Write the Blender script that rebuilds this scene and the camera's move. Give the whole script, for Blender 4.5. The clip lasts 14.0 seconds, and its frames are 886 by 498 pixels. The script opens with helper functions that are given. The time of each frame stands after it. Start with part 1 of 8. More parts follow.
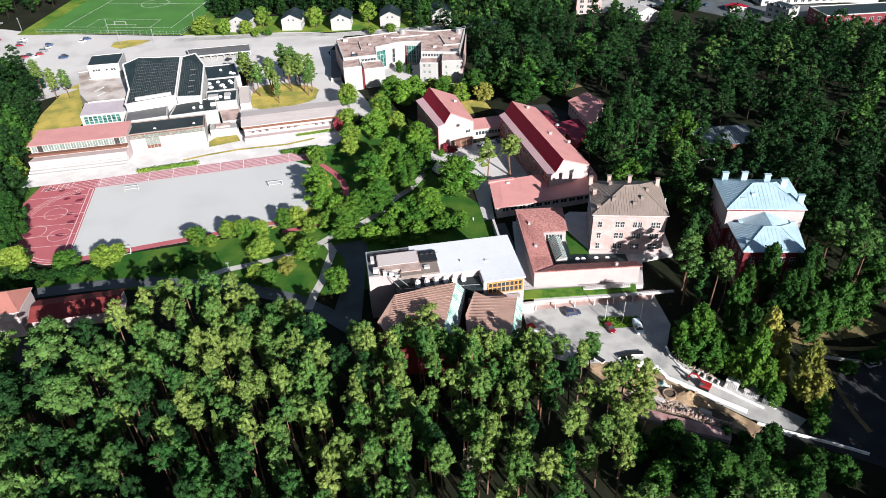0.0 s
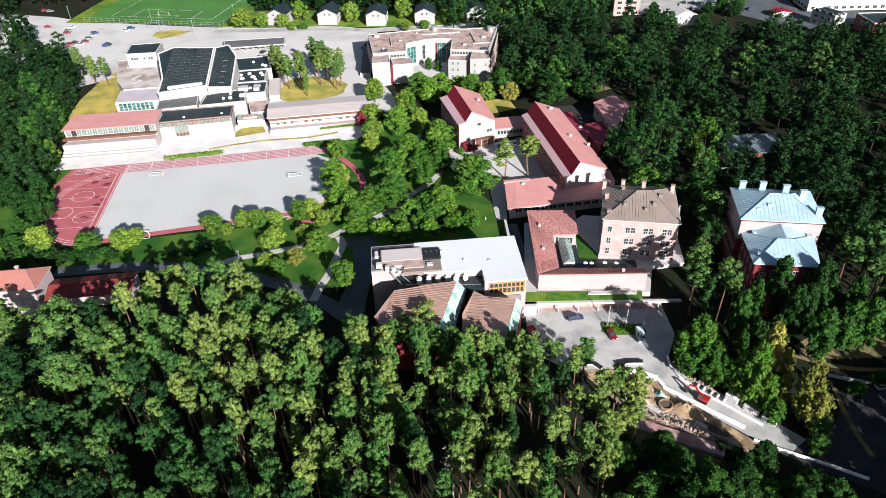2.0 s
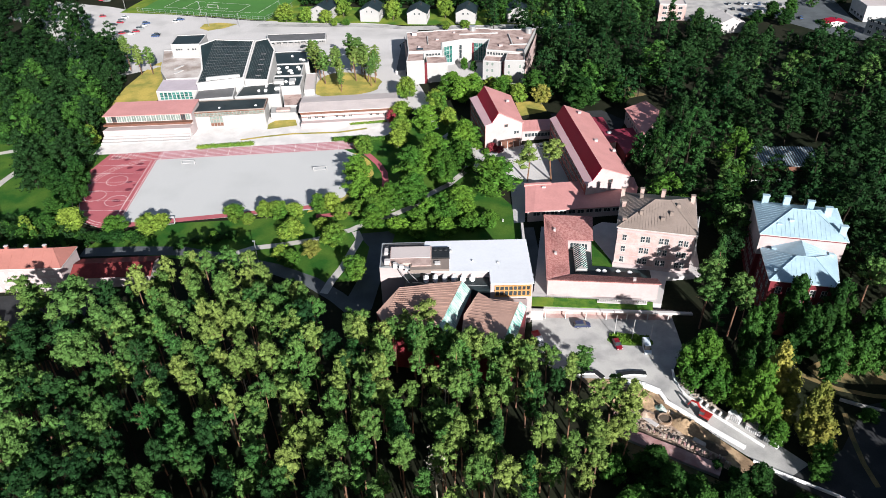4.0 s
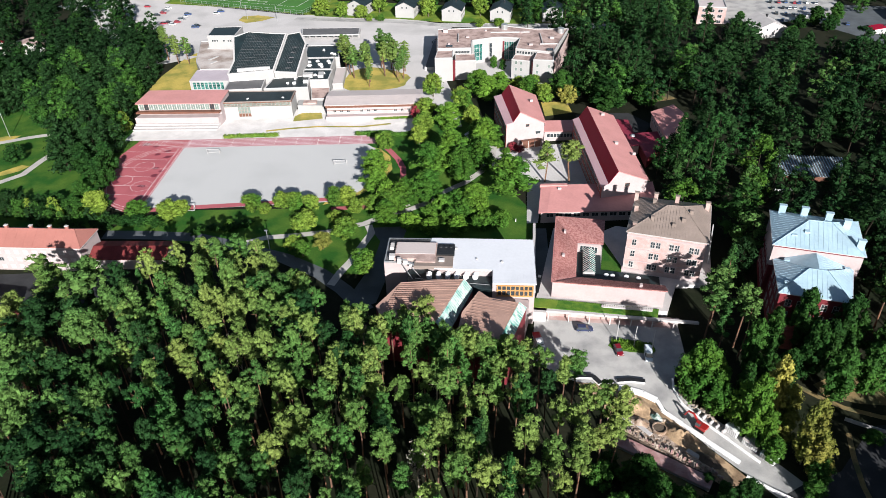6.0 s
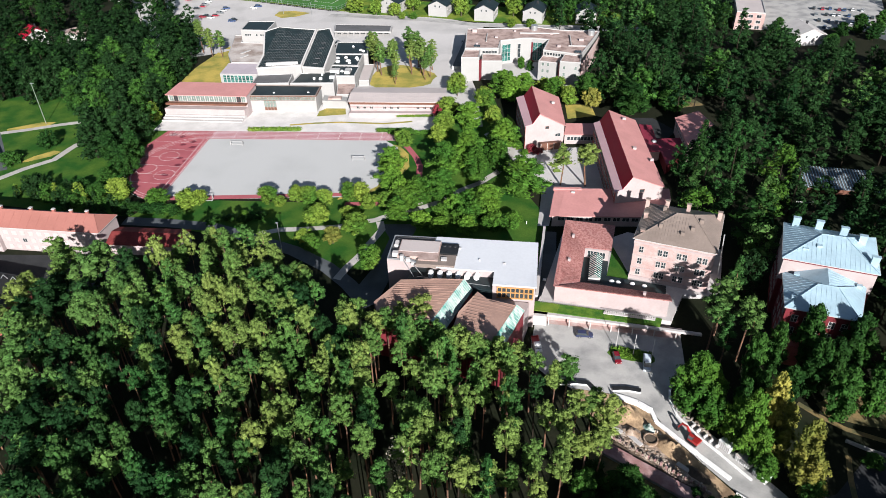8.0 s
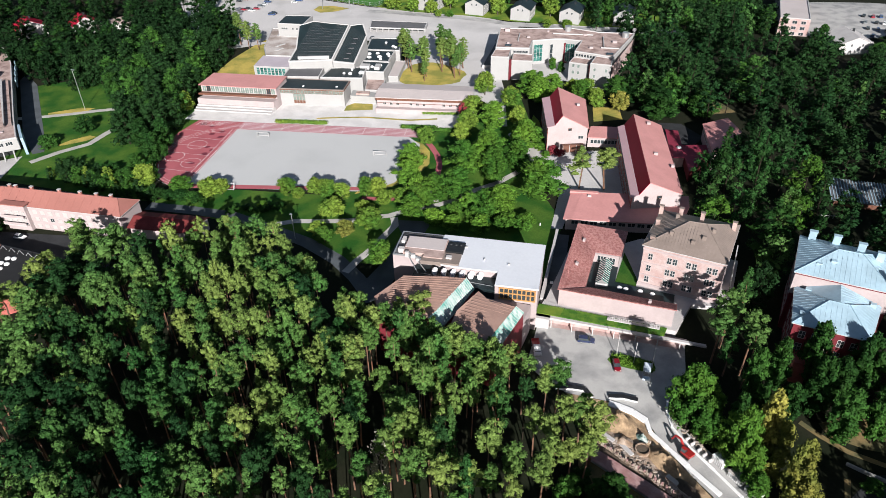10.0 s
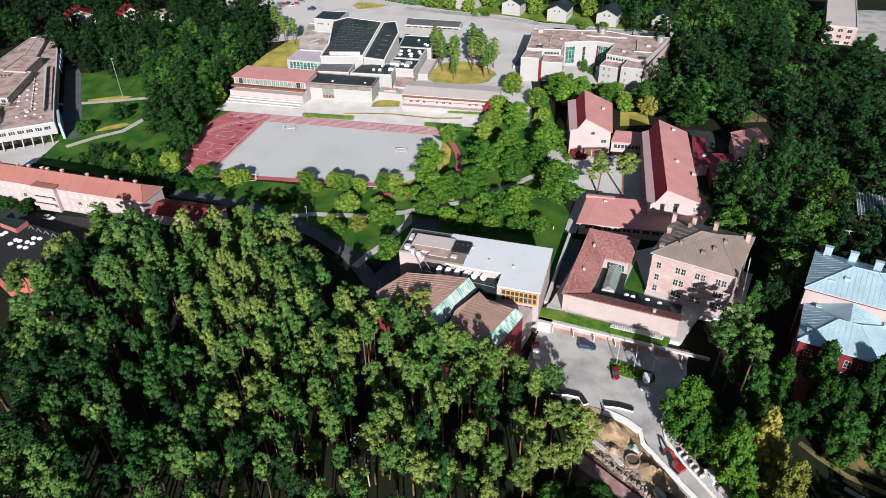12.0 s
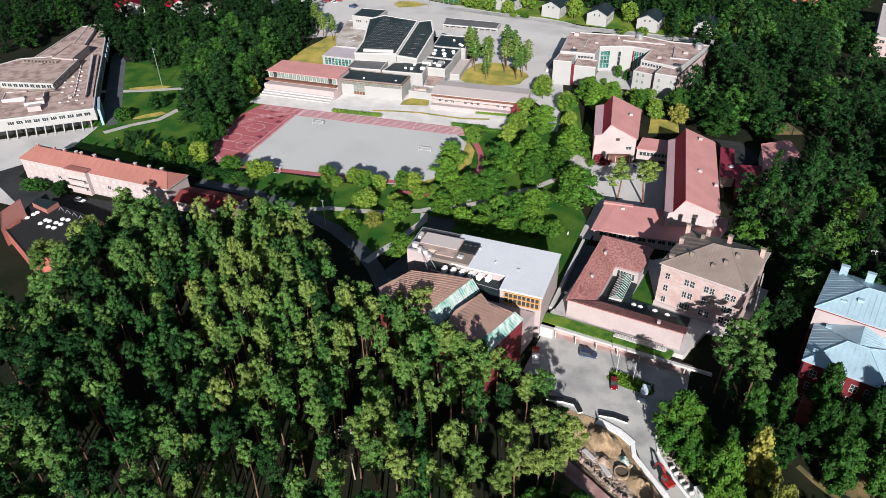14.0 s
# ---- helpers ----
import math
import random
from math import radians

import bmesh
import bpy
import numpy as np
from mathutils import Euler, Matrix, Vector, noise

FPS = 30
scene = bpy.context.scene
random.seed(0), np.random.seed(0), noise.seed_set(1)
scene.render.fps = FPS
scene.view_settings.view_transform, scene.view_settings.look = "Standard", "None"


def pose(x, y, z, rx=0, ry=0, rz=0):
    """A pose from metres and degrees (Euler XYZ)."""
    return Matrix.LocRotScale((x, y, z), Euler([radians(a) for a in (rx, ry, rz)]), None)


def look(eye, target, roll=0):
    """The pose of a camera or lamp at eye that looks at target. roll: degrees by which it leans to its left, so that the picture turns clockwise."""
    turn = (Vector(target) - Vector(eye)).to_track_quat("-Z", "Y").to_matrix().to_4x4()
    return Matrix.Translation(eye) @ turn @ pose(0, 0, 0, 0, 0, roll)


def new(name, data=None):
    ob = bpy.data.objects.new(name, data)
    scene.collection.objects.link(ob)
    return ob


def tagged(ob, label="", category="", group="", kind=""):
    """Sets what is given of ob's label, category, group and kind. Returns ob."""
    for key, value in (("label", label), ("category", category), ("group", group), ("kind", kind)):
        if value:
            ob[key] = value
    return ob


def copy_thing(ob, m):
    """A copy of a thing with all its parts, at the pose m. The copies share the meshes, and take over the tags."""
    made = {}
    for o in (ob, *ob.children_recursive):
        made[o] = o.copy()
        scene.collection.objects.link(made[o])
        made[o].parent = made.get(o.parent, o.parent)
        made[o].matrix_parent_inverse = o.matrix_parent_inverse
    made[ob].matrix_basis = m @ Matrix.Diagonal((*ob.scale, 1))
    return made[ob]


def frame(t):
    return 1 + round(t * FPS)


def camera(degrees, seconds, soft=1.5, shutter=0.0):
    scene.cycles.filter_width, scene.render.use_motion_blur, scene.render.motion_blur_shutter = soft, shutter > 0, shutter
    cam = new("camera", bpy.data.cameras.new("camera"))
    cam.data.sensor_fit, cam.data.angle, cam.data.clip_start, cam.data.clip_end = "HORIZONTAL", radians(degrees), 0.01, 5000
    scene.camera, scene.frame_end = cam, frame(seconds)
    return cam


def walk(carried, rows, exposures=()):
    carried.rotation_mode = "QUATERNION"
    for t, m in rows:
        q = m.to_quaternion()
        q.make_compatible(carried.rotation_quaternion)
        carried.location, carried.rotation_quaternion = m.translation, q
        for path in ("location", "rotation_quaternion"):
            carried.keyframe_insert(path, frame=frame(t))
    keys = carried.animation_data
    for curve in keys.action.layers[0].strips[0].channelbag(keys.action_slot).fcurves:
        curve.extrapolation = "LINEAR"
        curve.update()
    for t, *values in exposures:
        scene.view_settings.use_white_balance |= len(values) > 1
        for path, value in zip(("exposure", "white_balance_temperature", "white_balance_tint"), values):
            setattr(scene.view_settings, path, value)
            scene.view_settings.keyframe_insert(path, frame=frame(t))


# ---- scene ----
EXPOSURE = 1.12
cam = camera(65.3, 14.0, soft=0.4)
METRES, EYE, TILT, LEAN, TURN = 74.0, 130.0, -35.0, 1.4, 0.0
ROWS = [
    (0.0, 0.0, 0.0, 0.0, 0.0, 0.0, -0.0),
    (0.5, 0.0366, -0.0001, -0.0, 0.85, -0.06, -0.6),
    (1.0, 0.0725, 0.001, 0.0011, 1.79, -0.13, -1.28),
    (1.5, 0.1097, 0.002, 0.0022, 2.63, -0.2, -1.9),
    (2.0, 0.1459, 0.0034, 0.0039, 3.53, -0.26, -2.55),
    (2.5, 0.1818, 0.0053, 0.0058, 4.5, -0.32, -3.27),
    (3.0, 0.219, 0.0078, 0.0082, 5.46, -0.38, -3.98),
    (3.5, 0.2542, 0.0106, 0.012, 6.49, -0.48, -4.74),
    (4.0, 0.2901, 0.0138, 0.0147, 7.48, -0.58, -5.43),
    (6.5, 0.4615, 0.0403, 0.0318, 11.86, -1.32, -8.41),
    (7.0, 0.4954, 0.047, 0.037, 12.74, -1.48, -8.99),
    (7.5, 0.5294, 0.0543, 0.0433, 13.62, -1.64, -9.58),
    (8.0, 0.5635, 0.0619, 0.0497, 14.43, -1.77, -10.14),
    (8.5, 0.5977, 0.0703, 0.0562, 15.38, -1.95, -10.79),
    (11.0, 0.7649, 0.1191, 0.0925, 20.1, -3.17, -13.8),
    (11.5, 0.7977, 0.1305, 0.1016, 21.1, -3.43, -14.43),
    (12.0, 0.8284, 0.1416, 0.1103, 21.98, -3.66, -15.0),
    (12.5, 0.8606, 0.1539, 0.1197, 22.96, -3.91, -15.62),
    (13.0, 0.8929, 0.1669, 0.1293, 23.87, -4.16, -16.19),
    (13.5, 0.9259, 0.1807, 0.1393, 25.01, -4.49, -16.89),
    (14.0, 0.9581, 0.1946, 0.149, 26.09, -4.79, -17.55),
]
walk(cam, [(t, pose(0, 0, EYE, TILT, LEAN, TURN) @ pose(METRES * x, METRES * y, METRES * z, 90 + pitch, roll, yaw)) for t, x, y, z, yaw, pitch, roll in ROWS],
     exposures=((0.0, EXPOSURE + 0.12), (7.0, EXPOSURE - 0.04), (14.0, EXPOSURE - 0.28)))

# ---- light ----
SUN_EL, SUN_AZ = 23.6, 150.0           # degrees; azimuth clockwise from +y
SUN_STRENGTH, SKY_STRENGTH = 5.0, 0.040
az, el = radians(SUN_AZ), radians(SUN_EL)
SUN_DIR = Vector((math.sin(az) * math.cos(el), math.cos(az) * math.cos(el), math.sin(el)))
sun_data = bpy.data.lights.new("sun", "SUN")
sun_data.energy, sun_data.angle, sun_data.color = SUN_STRENGTH, radians(0.5), (1.0, 0.965, 0.94)
sun = new("sun", sun_data)
sun.matrix_world = look(SUN_DIR * 400, (0, 0, 0))
world = bpy.data.worlds.new("sky")
scene.world = world
world.use_nodes = True
wn = world.node_tree.nodes
sky = wn.new("ShaderNodeTexSky")
sky.sky_type, sky.sun_disc, sky.sun_elevation, sky.sun_rotation = "NISHITA", False, el, az
world.node_tree.links.new(sky.outputs[0], wn["Background"].inputs[0])
wn["Background"].inputs[1].default_value = SKY_STRENGTH


# ---- materials ----
def mat(name, col, rough=0.7, var=0.2, scale=0.25, fine=3.0, bump=0.0, metal=0.0, col2=None, patch=0.5, spec=0.4, rand=0.0, island=0.0, stretch=None):
    """Painted, mineral or leafy surface: base colour with broad stains, fine grain and light relief."""
    m = bpy.data.materials.new(name)
    m.use_nodes = True
    nt = m.node_tree
    n, ln = nt.nodes, nt.links
    b = n["Principled BSDF"]
    b.inputs["Roughness"].default_value, b.inputs["Metallic"].default_value = rough, metal
    b.inputs["Specular IOR Level"].default_value = spec
    geo = n.new("ShaderNodeNewGeometry")
    src = geo.outputs["Position"]
    if stretch:
        mp = n.new("ShaderNodeMapping")
        mp.inputs["Scale"].default_value = stretch
        ln.new(src, mp.inputs[0])
        src = mp.outputs[0]
    def noise_node(sc, detail):
        k = n.new("ShaderNodeTexNoise")
        k.inputs["Scale"].default_value, k.inputs["Detail"].default_value = sc, detail
        ln.new(src, k.inputs["Vector"])
        return k.outputs[0]
    broad, grain = noise_node(scale, 4), noise_node(fine, 3)
    ramp = n.new("ShaderNodeValToRGB")
    ramp.color_ramp.elements[0].position, ramp.color_ramp.elements[1].position = patch - (0.2 if rand else 0.12), patch + (0.2 if rand else 0.12)
    c2 = col2 or tuple(c * (1 - var) for c in col)
    ramp.color_ramp.elements[0].color, ramp.color_ramp.elements[1].color = (*c2, 1), (*col, 1)
    if rand:
        oi = n.new("ShaderNodeObjectInfo")
        sway = n.new("ShaderNodeMath")
        sway.operation = "MULTIPLY_ADD"
        ln.new(oi.outputs["Random"], sway.inputs[0])
        sway.inputs[1].default_value = 0.34
        shifted = n.new("ShaderNodeMath")
        shifted.operation = "ADD"
        sway.inputs[2].default_value = -0.17
        ln.new(broad, shifted.inputs[0])
        ln.new(sway.outputs[0], shifted.inputs[1])
        ln.new(shifted.outputs[0], ramp.inputs[0])
    else:
        ln.new(broad, ramp.inputs[0])
    def math_node(op, a, b_, c_=None):
        k = n.new("ShaderNodeMath")
        k.operation = op
        for i, v in enumerate((a, b_, c_)):
            if v is None:
                continue
            if isinstance(v, (int, float)):
                k.inputs[i].default_value = v
            else:
                ln.new(v, k.inputs[i])
        return k.outputs[0]
    gain = math_node("MULTIPLY_ADD", grain, 2 * var, 1 - var)
    if rand:
        gain = math_node("MULTIPLY", gain, math_node("MULTIPLY_ADD", oi.outputs["Random"], 2 * rand, 1 - rand))
    if island:
        gain = math_node("MULTIPLY", gain, math_node("MULTIPLY_ADD", geo.outputs["Random Per Island"], 2 * island, 1 - island))
    mul = n.new("ShaderNodeVectorMath")
    mul.operation = "SCALE"
    ln.new(ramp.outputs[0], mul.inputs[0])
    ln.new(gain, mul.inputs["Scale"])
    ln.new(mul.outputs[0], b.inputs["Base Color"])
    if bump:
        bp = n.new("ShaderNodeBump")
        bp.inputs["Strength"].default_value, bp.inputs["Distance"].default_value = bump, 0.1
        ln.new(grain, bp.inputs["Height"])
        ln.new(bp.outputs[0], b.inputs["Normal"])
    return m


M = dict(
    # floor colour kept near black so gaps between trees look shaded
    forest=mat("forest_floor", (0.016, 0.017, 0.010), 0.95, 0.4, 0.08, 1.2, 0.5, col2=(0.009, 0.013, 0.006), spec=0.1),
    lawn=mat("lawn_grass", (0.060, 0.118, 0.018), 0.9, 0.35, 0.11, 2.5, 0.5, col2=(0.018, 0.074, 0.011), spec=0.1),
    dry=mat("dry_grass", (0.40, 0.31, 0.07), 0.9, 0.3, 0.15, 2.0, 0.4, col2=(0.20, 0.20, 0.04)),
    brownbank=mat("dry_brown_bank", (0.17, 0.12, 0.05), 0.95, 0.3, 0.25, 2.0, 0.4, col2=(0.07, 0.07, 0.03)),
    turf=mat("pitch_turf", (0.045, 0.155, 0.022), 0.85, 0.2, 0.05, 1.5, 0.2),
    asphalt=mat("worn_asphalt", (0.36, 0.355, 0.345), 0.85, 0.2, 0.16, 4.0, 0.2, col2=(0.225, 0.225, 0.225), patch=0.46),
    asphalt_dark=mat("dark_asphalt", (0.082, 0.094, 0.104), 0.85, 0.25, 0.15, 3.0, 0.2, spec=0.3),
    concrete=mat("pale_concrete", (0.44, 0.42, 0.415), 0.8, 0.12, 0.3, 3.0, 0.1),
    paving=mat("pale_paving", (0.60, 0.58, 0.57), 0.85, 0.15, 0.2, 2.0, 0.1),
    palelot=mat("sunbleached_asphalt", (0.46, 0.445, 0.44), 0.9, 0.16, 0.06, 2.0, 0.1, col2=(0.36, 0.35, 0.345), patch=0.42),
    gravel=mat("grey_gravel", (0.425, 0.43, 0.43), 0.95, 0.08, 0.05, 2.5, 0.15, col2=(0.39, 0.395, 0.395), patch=0.4),
    path=mat("gravel_path", (0.4, 0.385, 0.365), 0.95, 0.15, 0.25, 3.0, 0.15),
    tartan=mat("red_running_surface", (0.34, 0.088, 0.105), 0.9, 0.12, 0.15, 3.0, 0.1, col2=(0.29, 0.07, 0.085), patch=0.4),
    fadedtartan=mat("faded_red_running_surface", (0.40, 0.20, 0.225), 0.9, 0.12, 0.15, 3.0, 0.1, col2=(0.35, 0.15, 0.17), patch=0.42),
    tartan_dark=mat("dark_red_surface", (0.14, 0.012, 0.03), 0.85, 0.2, 0.4, 2.0),
    line=mat("line_paint", (0.75, 0.73, 0.72), 0.7, 0.08, 0.5, 3.0),
    white=mat("white_render", (0.298, 0.295, 0.291), 0.75, 0.06, 0.15, 1.5, 0.05),
    pinkwall=mat("pale_pink_render", (0.365, 0.305, 0.303), 0.8, 0.10, 0.2, 1.5, 0.05, spec=0.2),
    brick=mat("red_brick", (0.34, 0.10, 0.08), 0.85, 0.18, 0.3, 3.0, 0.2, col2=(0.26, 0.07, 0.06)),
    pinkbrick=mat("weathered_pink_brick", (0.40, 0.325, 0.312), 0.85, 0.2, 0.35, 3.0, 0.2, col2=(0.35, 0.24, 0.225), spec=0.2),
    darkred=mat("dark_red_wall", (0.13, 0.013, 0.02), 0.7, 0.12, 0.3, 2.0),
    redroof=mat("red_sheet_roof", (0.47, 0.225, 0.215), 0.5, 0.10, 0.15, 1.2, 0.05, spec=0.2),
    # red tile with the wood's shade put into the colour
    crimsondark=mat("shade_darkened_red_tile_roof", (0.17, 0.035, 0.035), 0.7, 0.25, 0.5, 3.0, 0.2, spec=0.1),
    duskroof=mat("dusky_red_sheet", (0.2, 0.028, 0.05), 0.5, 0.12, 0.15, 1.2, 0.05, spec=0.15),
    # crimson paint; on the school halls it stands for the shaded red slope
    crimson=mat("crimson_sheet", (0.3, 0.006, 0.028), 0.5, 0.10, 0.15, 1.2, 0.05, spec=0.1),
    tile=mat("clay_roof_tiles", (0.36, 0.185, 0.17), 0.75, 0.35, 1.6, 6.0, 0.8, col2=(0.25, 0.10, 0.095), spec=0.2),
    orange=mat("salmon_sheet_roof", (0.295, 0.125, 0.105), 0.6, 0.10, 0.12, 1.5, 0.05, spec=0.2),
    brownroof=mat("brown_sheet_roof", (0.205, 0.166, 0.146), 0.5, 0.14, 0.2, 1.5, 0.05, spec=0.3),
    woodroof=mat("tan_batten_roof", (0.33, 0.21, 0.17), 0.6, 0.14, 0.2, 1.5, 0.05),
    blueroof=mat("pale_blue_sheet_roof", (0.325, 0.455, 0.535), 0.42, 0.14, 0.2, 1.2, 0.05, metal=0.15, spec=0.6),
    darkroof=mat("black_roof_felt", (0.012, 0.023, 0.026), 0.5, 0.35, 0.3, 2.0, 0.15),
    greyroof=mat("grey_roof_felt", (0.11, 0.11, 0.115), 0.7, 0.2, 0.2, 2.0, 0.1),
    whiteroof=mat("white_sheet_roof", (0.56, 0.58, 0.62), 0.5, 0.07, 0.08, 1.2, 0.03, col2=(0.50, 0.52, 0.56), patch=0.42),
    pinkroof=mat("pinkish_roof_felt", (0.385, 0.285, 0.258), 0.85, 0.22, 0.28, 2.0, 0.1, col2=(0.20, 0.135, 0.12), patch=0.45),
    paleroof=mat("pale_sheet_roof", (0.45, 0.40, 0.392), 0.6, 0.08, 0.1, 1.5),
    stainroof=mat("stained_pale_felt", (0.44, 0.40, 0.38), 0.85, 0.2, 0.12, 1.5, 0.1, col2=(0.24, 0.19, 0.165), patch=0.46),
    lilac=mat("lilac_grey_roof", (0.42, 0.37, 0.41), 0.7, 0.08, 0.2, 1.5),
    stone=mat("pale_stone", (0.34, 0.29, 0.25), 0.9, 0.35, 0.5, 3.0, 0.5, col2=(0.17, 0.125, 0.095), island=0.4),
    sand=mat("excavated_sand", (0.37, 0.262, 0.16), 0.95, 0.35, 0.45, 2.5, 0.8, col2=(0.17, 0.115, 0.07)),
    soil=mat("dark_soil", (0.10, 0.075, 0.055), 0.95, 0.35, 0.3, 2.5, 0.6),
    wood=mat("yellow_wood", (0.42, 0.22, 0.08), 0.6, 0.15, 0.4, 5.0),
    brownwood=mat("dark_brown_wood", (0.13, 0.055, 0.035), 0.6, 0.2, 0.4, 5.0),
    trimpaint=mat("white_frame_paint", (0.40, 0.392, 0.388), 0.5, 0.04, 0.5, 3.0),
    steel=mat("galvanised_steel", (0.50, 0.52, 0.53), 0.4, 0.1, 0.5, 4.0, metal=0.7),
    darkmetal=mat("dark_metal", (0.03, 0.032, 0.035), 0.45, 0.2, 0.5, 4.0, metal=0.4),
    rubber=mat("black_rubber", (0.012, 0.012, 0.013), 0.8, 0.2, 0.5, 4.0),
    plasticwhite=mat("white_plastic", (0.75, 0.75, 0.75), 0.4, 0.04, 0.5, 3.0),
    needles=mat("pine_needles", (0.106, 0.144, 0.036), 0.7, 0.25, 0.035, 1.2, col2=(0.046, 0.118, 0.028), spec=0.04, rand=0.18, island=0.45),
    leaves=mat("broad_leaves", (0.110, 0.158, 0.024), 0.65, 0.25, 0.10, 1.5, col2=(0.046, 0.115, 0.017), spec=0.06, rand=0.22, island=0.42),
    # pine needles with shade put into the colour, for the dimmer trees
    dimneedles=mat("shade_darkened_pine_needles", (0.052, 0.100, 0.026), 0.75, 0.25, 0.06, 1.5, col2=(0.022, 0.074, 0.019), spec=0.04, rand=0.2, island=0.45),
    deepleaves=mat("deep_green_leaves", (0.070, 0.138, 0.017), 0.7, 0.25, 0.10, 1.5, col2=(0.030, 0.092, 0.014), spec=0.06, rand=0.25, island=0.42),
    # hill needles: the wood's shade is put into their colour
    hillneedles=mat("shade_toned_hill_needles", (0.0145, 0.042, 0.012), 0.7, 0.25, 0.06, 1.5, col2=(0.008, 0.029, 0.009), spec=0.05, island=0.5),
    yellowleaves=mat("yellowing_leaves", (0.17, 0.16, 0.035), 0.7, 0.25, 0.2, 1.5, col2=(0.1, 0.12, 0.025), spec=0.08, rand=0.2, island=0.25),
    # darkleaves and dimleaves: leaf greens with shade worked into the colour
    darkleaves=mat("shade_darkened_leaves", (0.011, 0.031, 0.009), 0.65, 0.3, 0.06, 1.0, col2=(0.007, 0.023, 0.007), spec=0.05, rand=0.2, island=0.5),
    dimleaves=mat("shade_toned_birch_leaves", (0.026, 0.07, 0.012), 0.7, 0.25, 0.10, 1.5, col2=(0.011, 0.04, 0.009), spec=0.06, rand=0.3, island=0.42),
    # bark colour lowered to hold the shade under the crowns
    shadebark=mat("shade_darkened_bark", (0.028, 0.022, 0.016), 0.95, 0.3, 0.5, 5.0, 0.3, spec=0.1),
    palesand=mat("pale_stone_rubble", (0.40, 0.32, 0.26), 0.95, 0.35, 0.6, 4.0, 0.9, col2=(0.19, 0.13, 0.09), spec=0.1),
    blindglass=mat("pale_blind_behind_glass", (0.40, 0.36, 0.35), 0.35, 0.06, 0.5, 3.0),
    pitchgrass=mat("thick_turf", (0.085, 0.16, 0.022), 0.9, 0.35, 0.5, 4.0, 0.6, col2=(0.028, 0.095, 0.014), spec=0.1),
    sunlawn=mat("sunlit_garden_lawn", (0.15, 0.2, 0.03), 0.9, 0.3, 0.10, 2.5, 0.4, col2=(0.05, 0.125, 0.018), spec=0.1),
    pinkstrip=mat("pale_lilac_sheet", (0.44, 0.29, 0.315), 0.6, 0.08, 0.1, 1.5, spec=0.2),
    redleaves=mat("copper_red_leaves", (0.16, 0.02, 0.03), 0.65, 0.3, 0.3, 1.5, spec=0.2, rand=0.2, island=0.3),
    plankpink=mat("worn_pinkish_planks", (0.37, 0.25, 0.245), 0.85, 0.3, 0.4, 4.0, 0.2, col2=(0.27, 0.15, 0.145), spec=0.1),
    tarp=mat("crumpled_pale_tarpaulin", (0.40, 0.44, 0.41), 0.5, 0.3, 0.9, 3.0, 0.3, col2=(0.05, 0.12, 0.10)),
    # near-black asphalt that carries tree and building shade in its colour
    shadedroad=mat("shade_darkened_asphalt", (0.030, 0.032, 0.035), 0.85, 0.3, 0.2, 3.0, 0.2, spec=0.2),
    deadtwigs=mat("dry_grey_twigs", (0.30, 0.27, 0.22), 0.9, 0.2, 0.4, 3.0, island=0.2),
    bark=mat("pine_bark", (0.16, 0.08, 0.045), 0.95, 0.3, 0.5, 5.0, 0.4, col2=(0.08, 0.05, 0.035)),
    palebark=mat("grey_bark", (0.10, 0.08, 0.065), 0.95, 0.3, 0.5, 5.0, 0.4),
)


def glass(name, col, rough=0.08):
    m = mat(name, col, rough, 0.25, 0.4, 1.0, spec=0.7)
    return m


M["glass"] = glass("dark_window_glass", (0.035, 0.045, 0.05))
M["paleglass"] = glass("pale_greenish_glazing", (0.17, 0.21, 0.19), 0.15)
M["greenglass"] = glass("green_roof_glazing", (0.16, 0.30, 0.27), 0.1)


def paint(name, col):
    if name not in M:
        M[name] = mat(name, col, 0.3, 0.05, 0.8, 3.0, spec=0.6)
    return M[name]


# ---- ground shape ----
HILLS = ((40, 143, 0), (10, 120, 0.3), (-30, 90, 0.5), (75, 105, -1), (105, 105, -1), (50, 118, -0.6), (0, 155, 0.5), (-60, 175, 1), (-60, 130, 0.8), (-100, 205, 1), (-140, 210, 1),
         (-75, 225, 1), (-110, 260, 1.2), (-150, 250, 1), (-35, 215, 1.6), (0, 235, 2.2), (20, 215, 1.8), (20, 190, 2.2), (50, 178, 4), (35, 170, 3.5), (90, 168, 5), (130, 220, 7), (110, 145, 1.5),
         (-25, 320, 3), (-70, 320, 2.4), (0, 430, 3), (-100, 430, 3), (-200, 440, 2), (-230, 390, 2), (-200, 300, 1.5), (-230, 200, 1), (-160, 150, 1), (-150, 110, 0.5), (60, 300, 5), (150, 400, 5), (220, 300, 7), (-320, 260, 1))
HX, HY, HZ = (np.array(c, float) for c in zip(*HILLS))


def G_arr(x, y):
    x, y = np.asarray(x, float), np.asarray(y, float)
    d2 = (x[..., None] - HX) ** 2 + (y[..., None] - HY) ** 2
    w = np.exp(-d2 / (2 * 24.0 ** 2)) + 1e-5 / (1 + d2 / 1e4)
    return (w * HZ).sum(-1) / w.sum(-1)


def G(x, y):
    return float(G_arr(x, y))


# ---- mesh helpers ----
def finish(name, bm, material, smooth=False):
    bmesh.ops.recalc_face_normals(bm, faces=bm.faces)
    me = bpy.data.meshes.new(name)
    bm.to_mesh(me)
    bm.free()
    me.materials.append(M[material] if isinstance(material, str) else material)
    if smooth:
        me.shade_smooth()
    return me


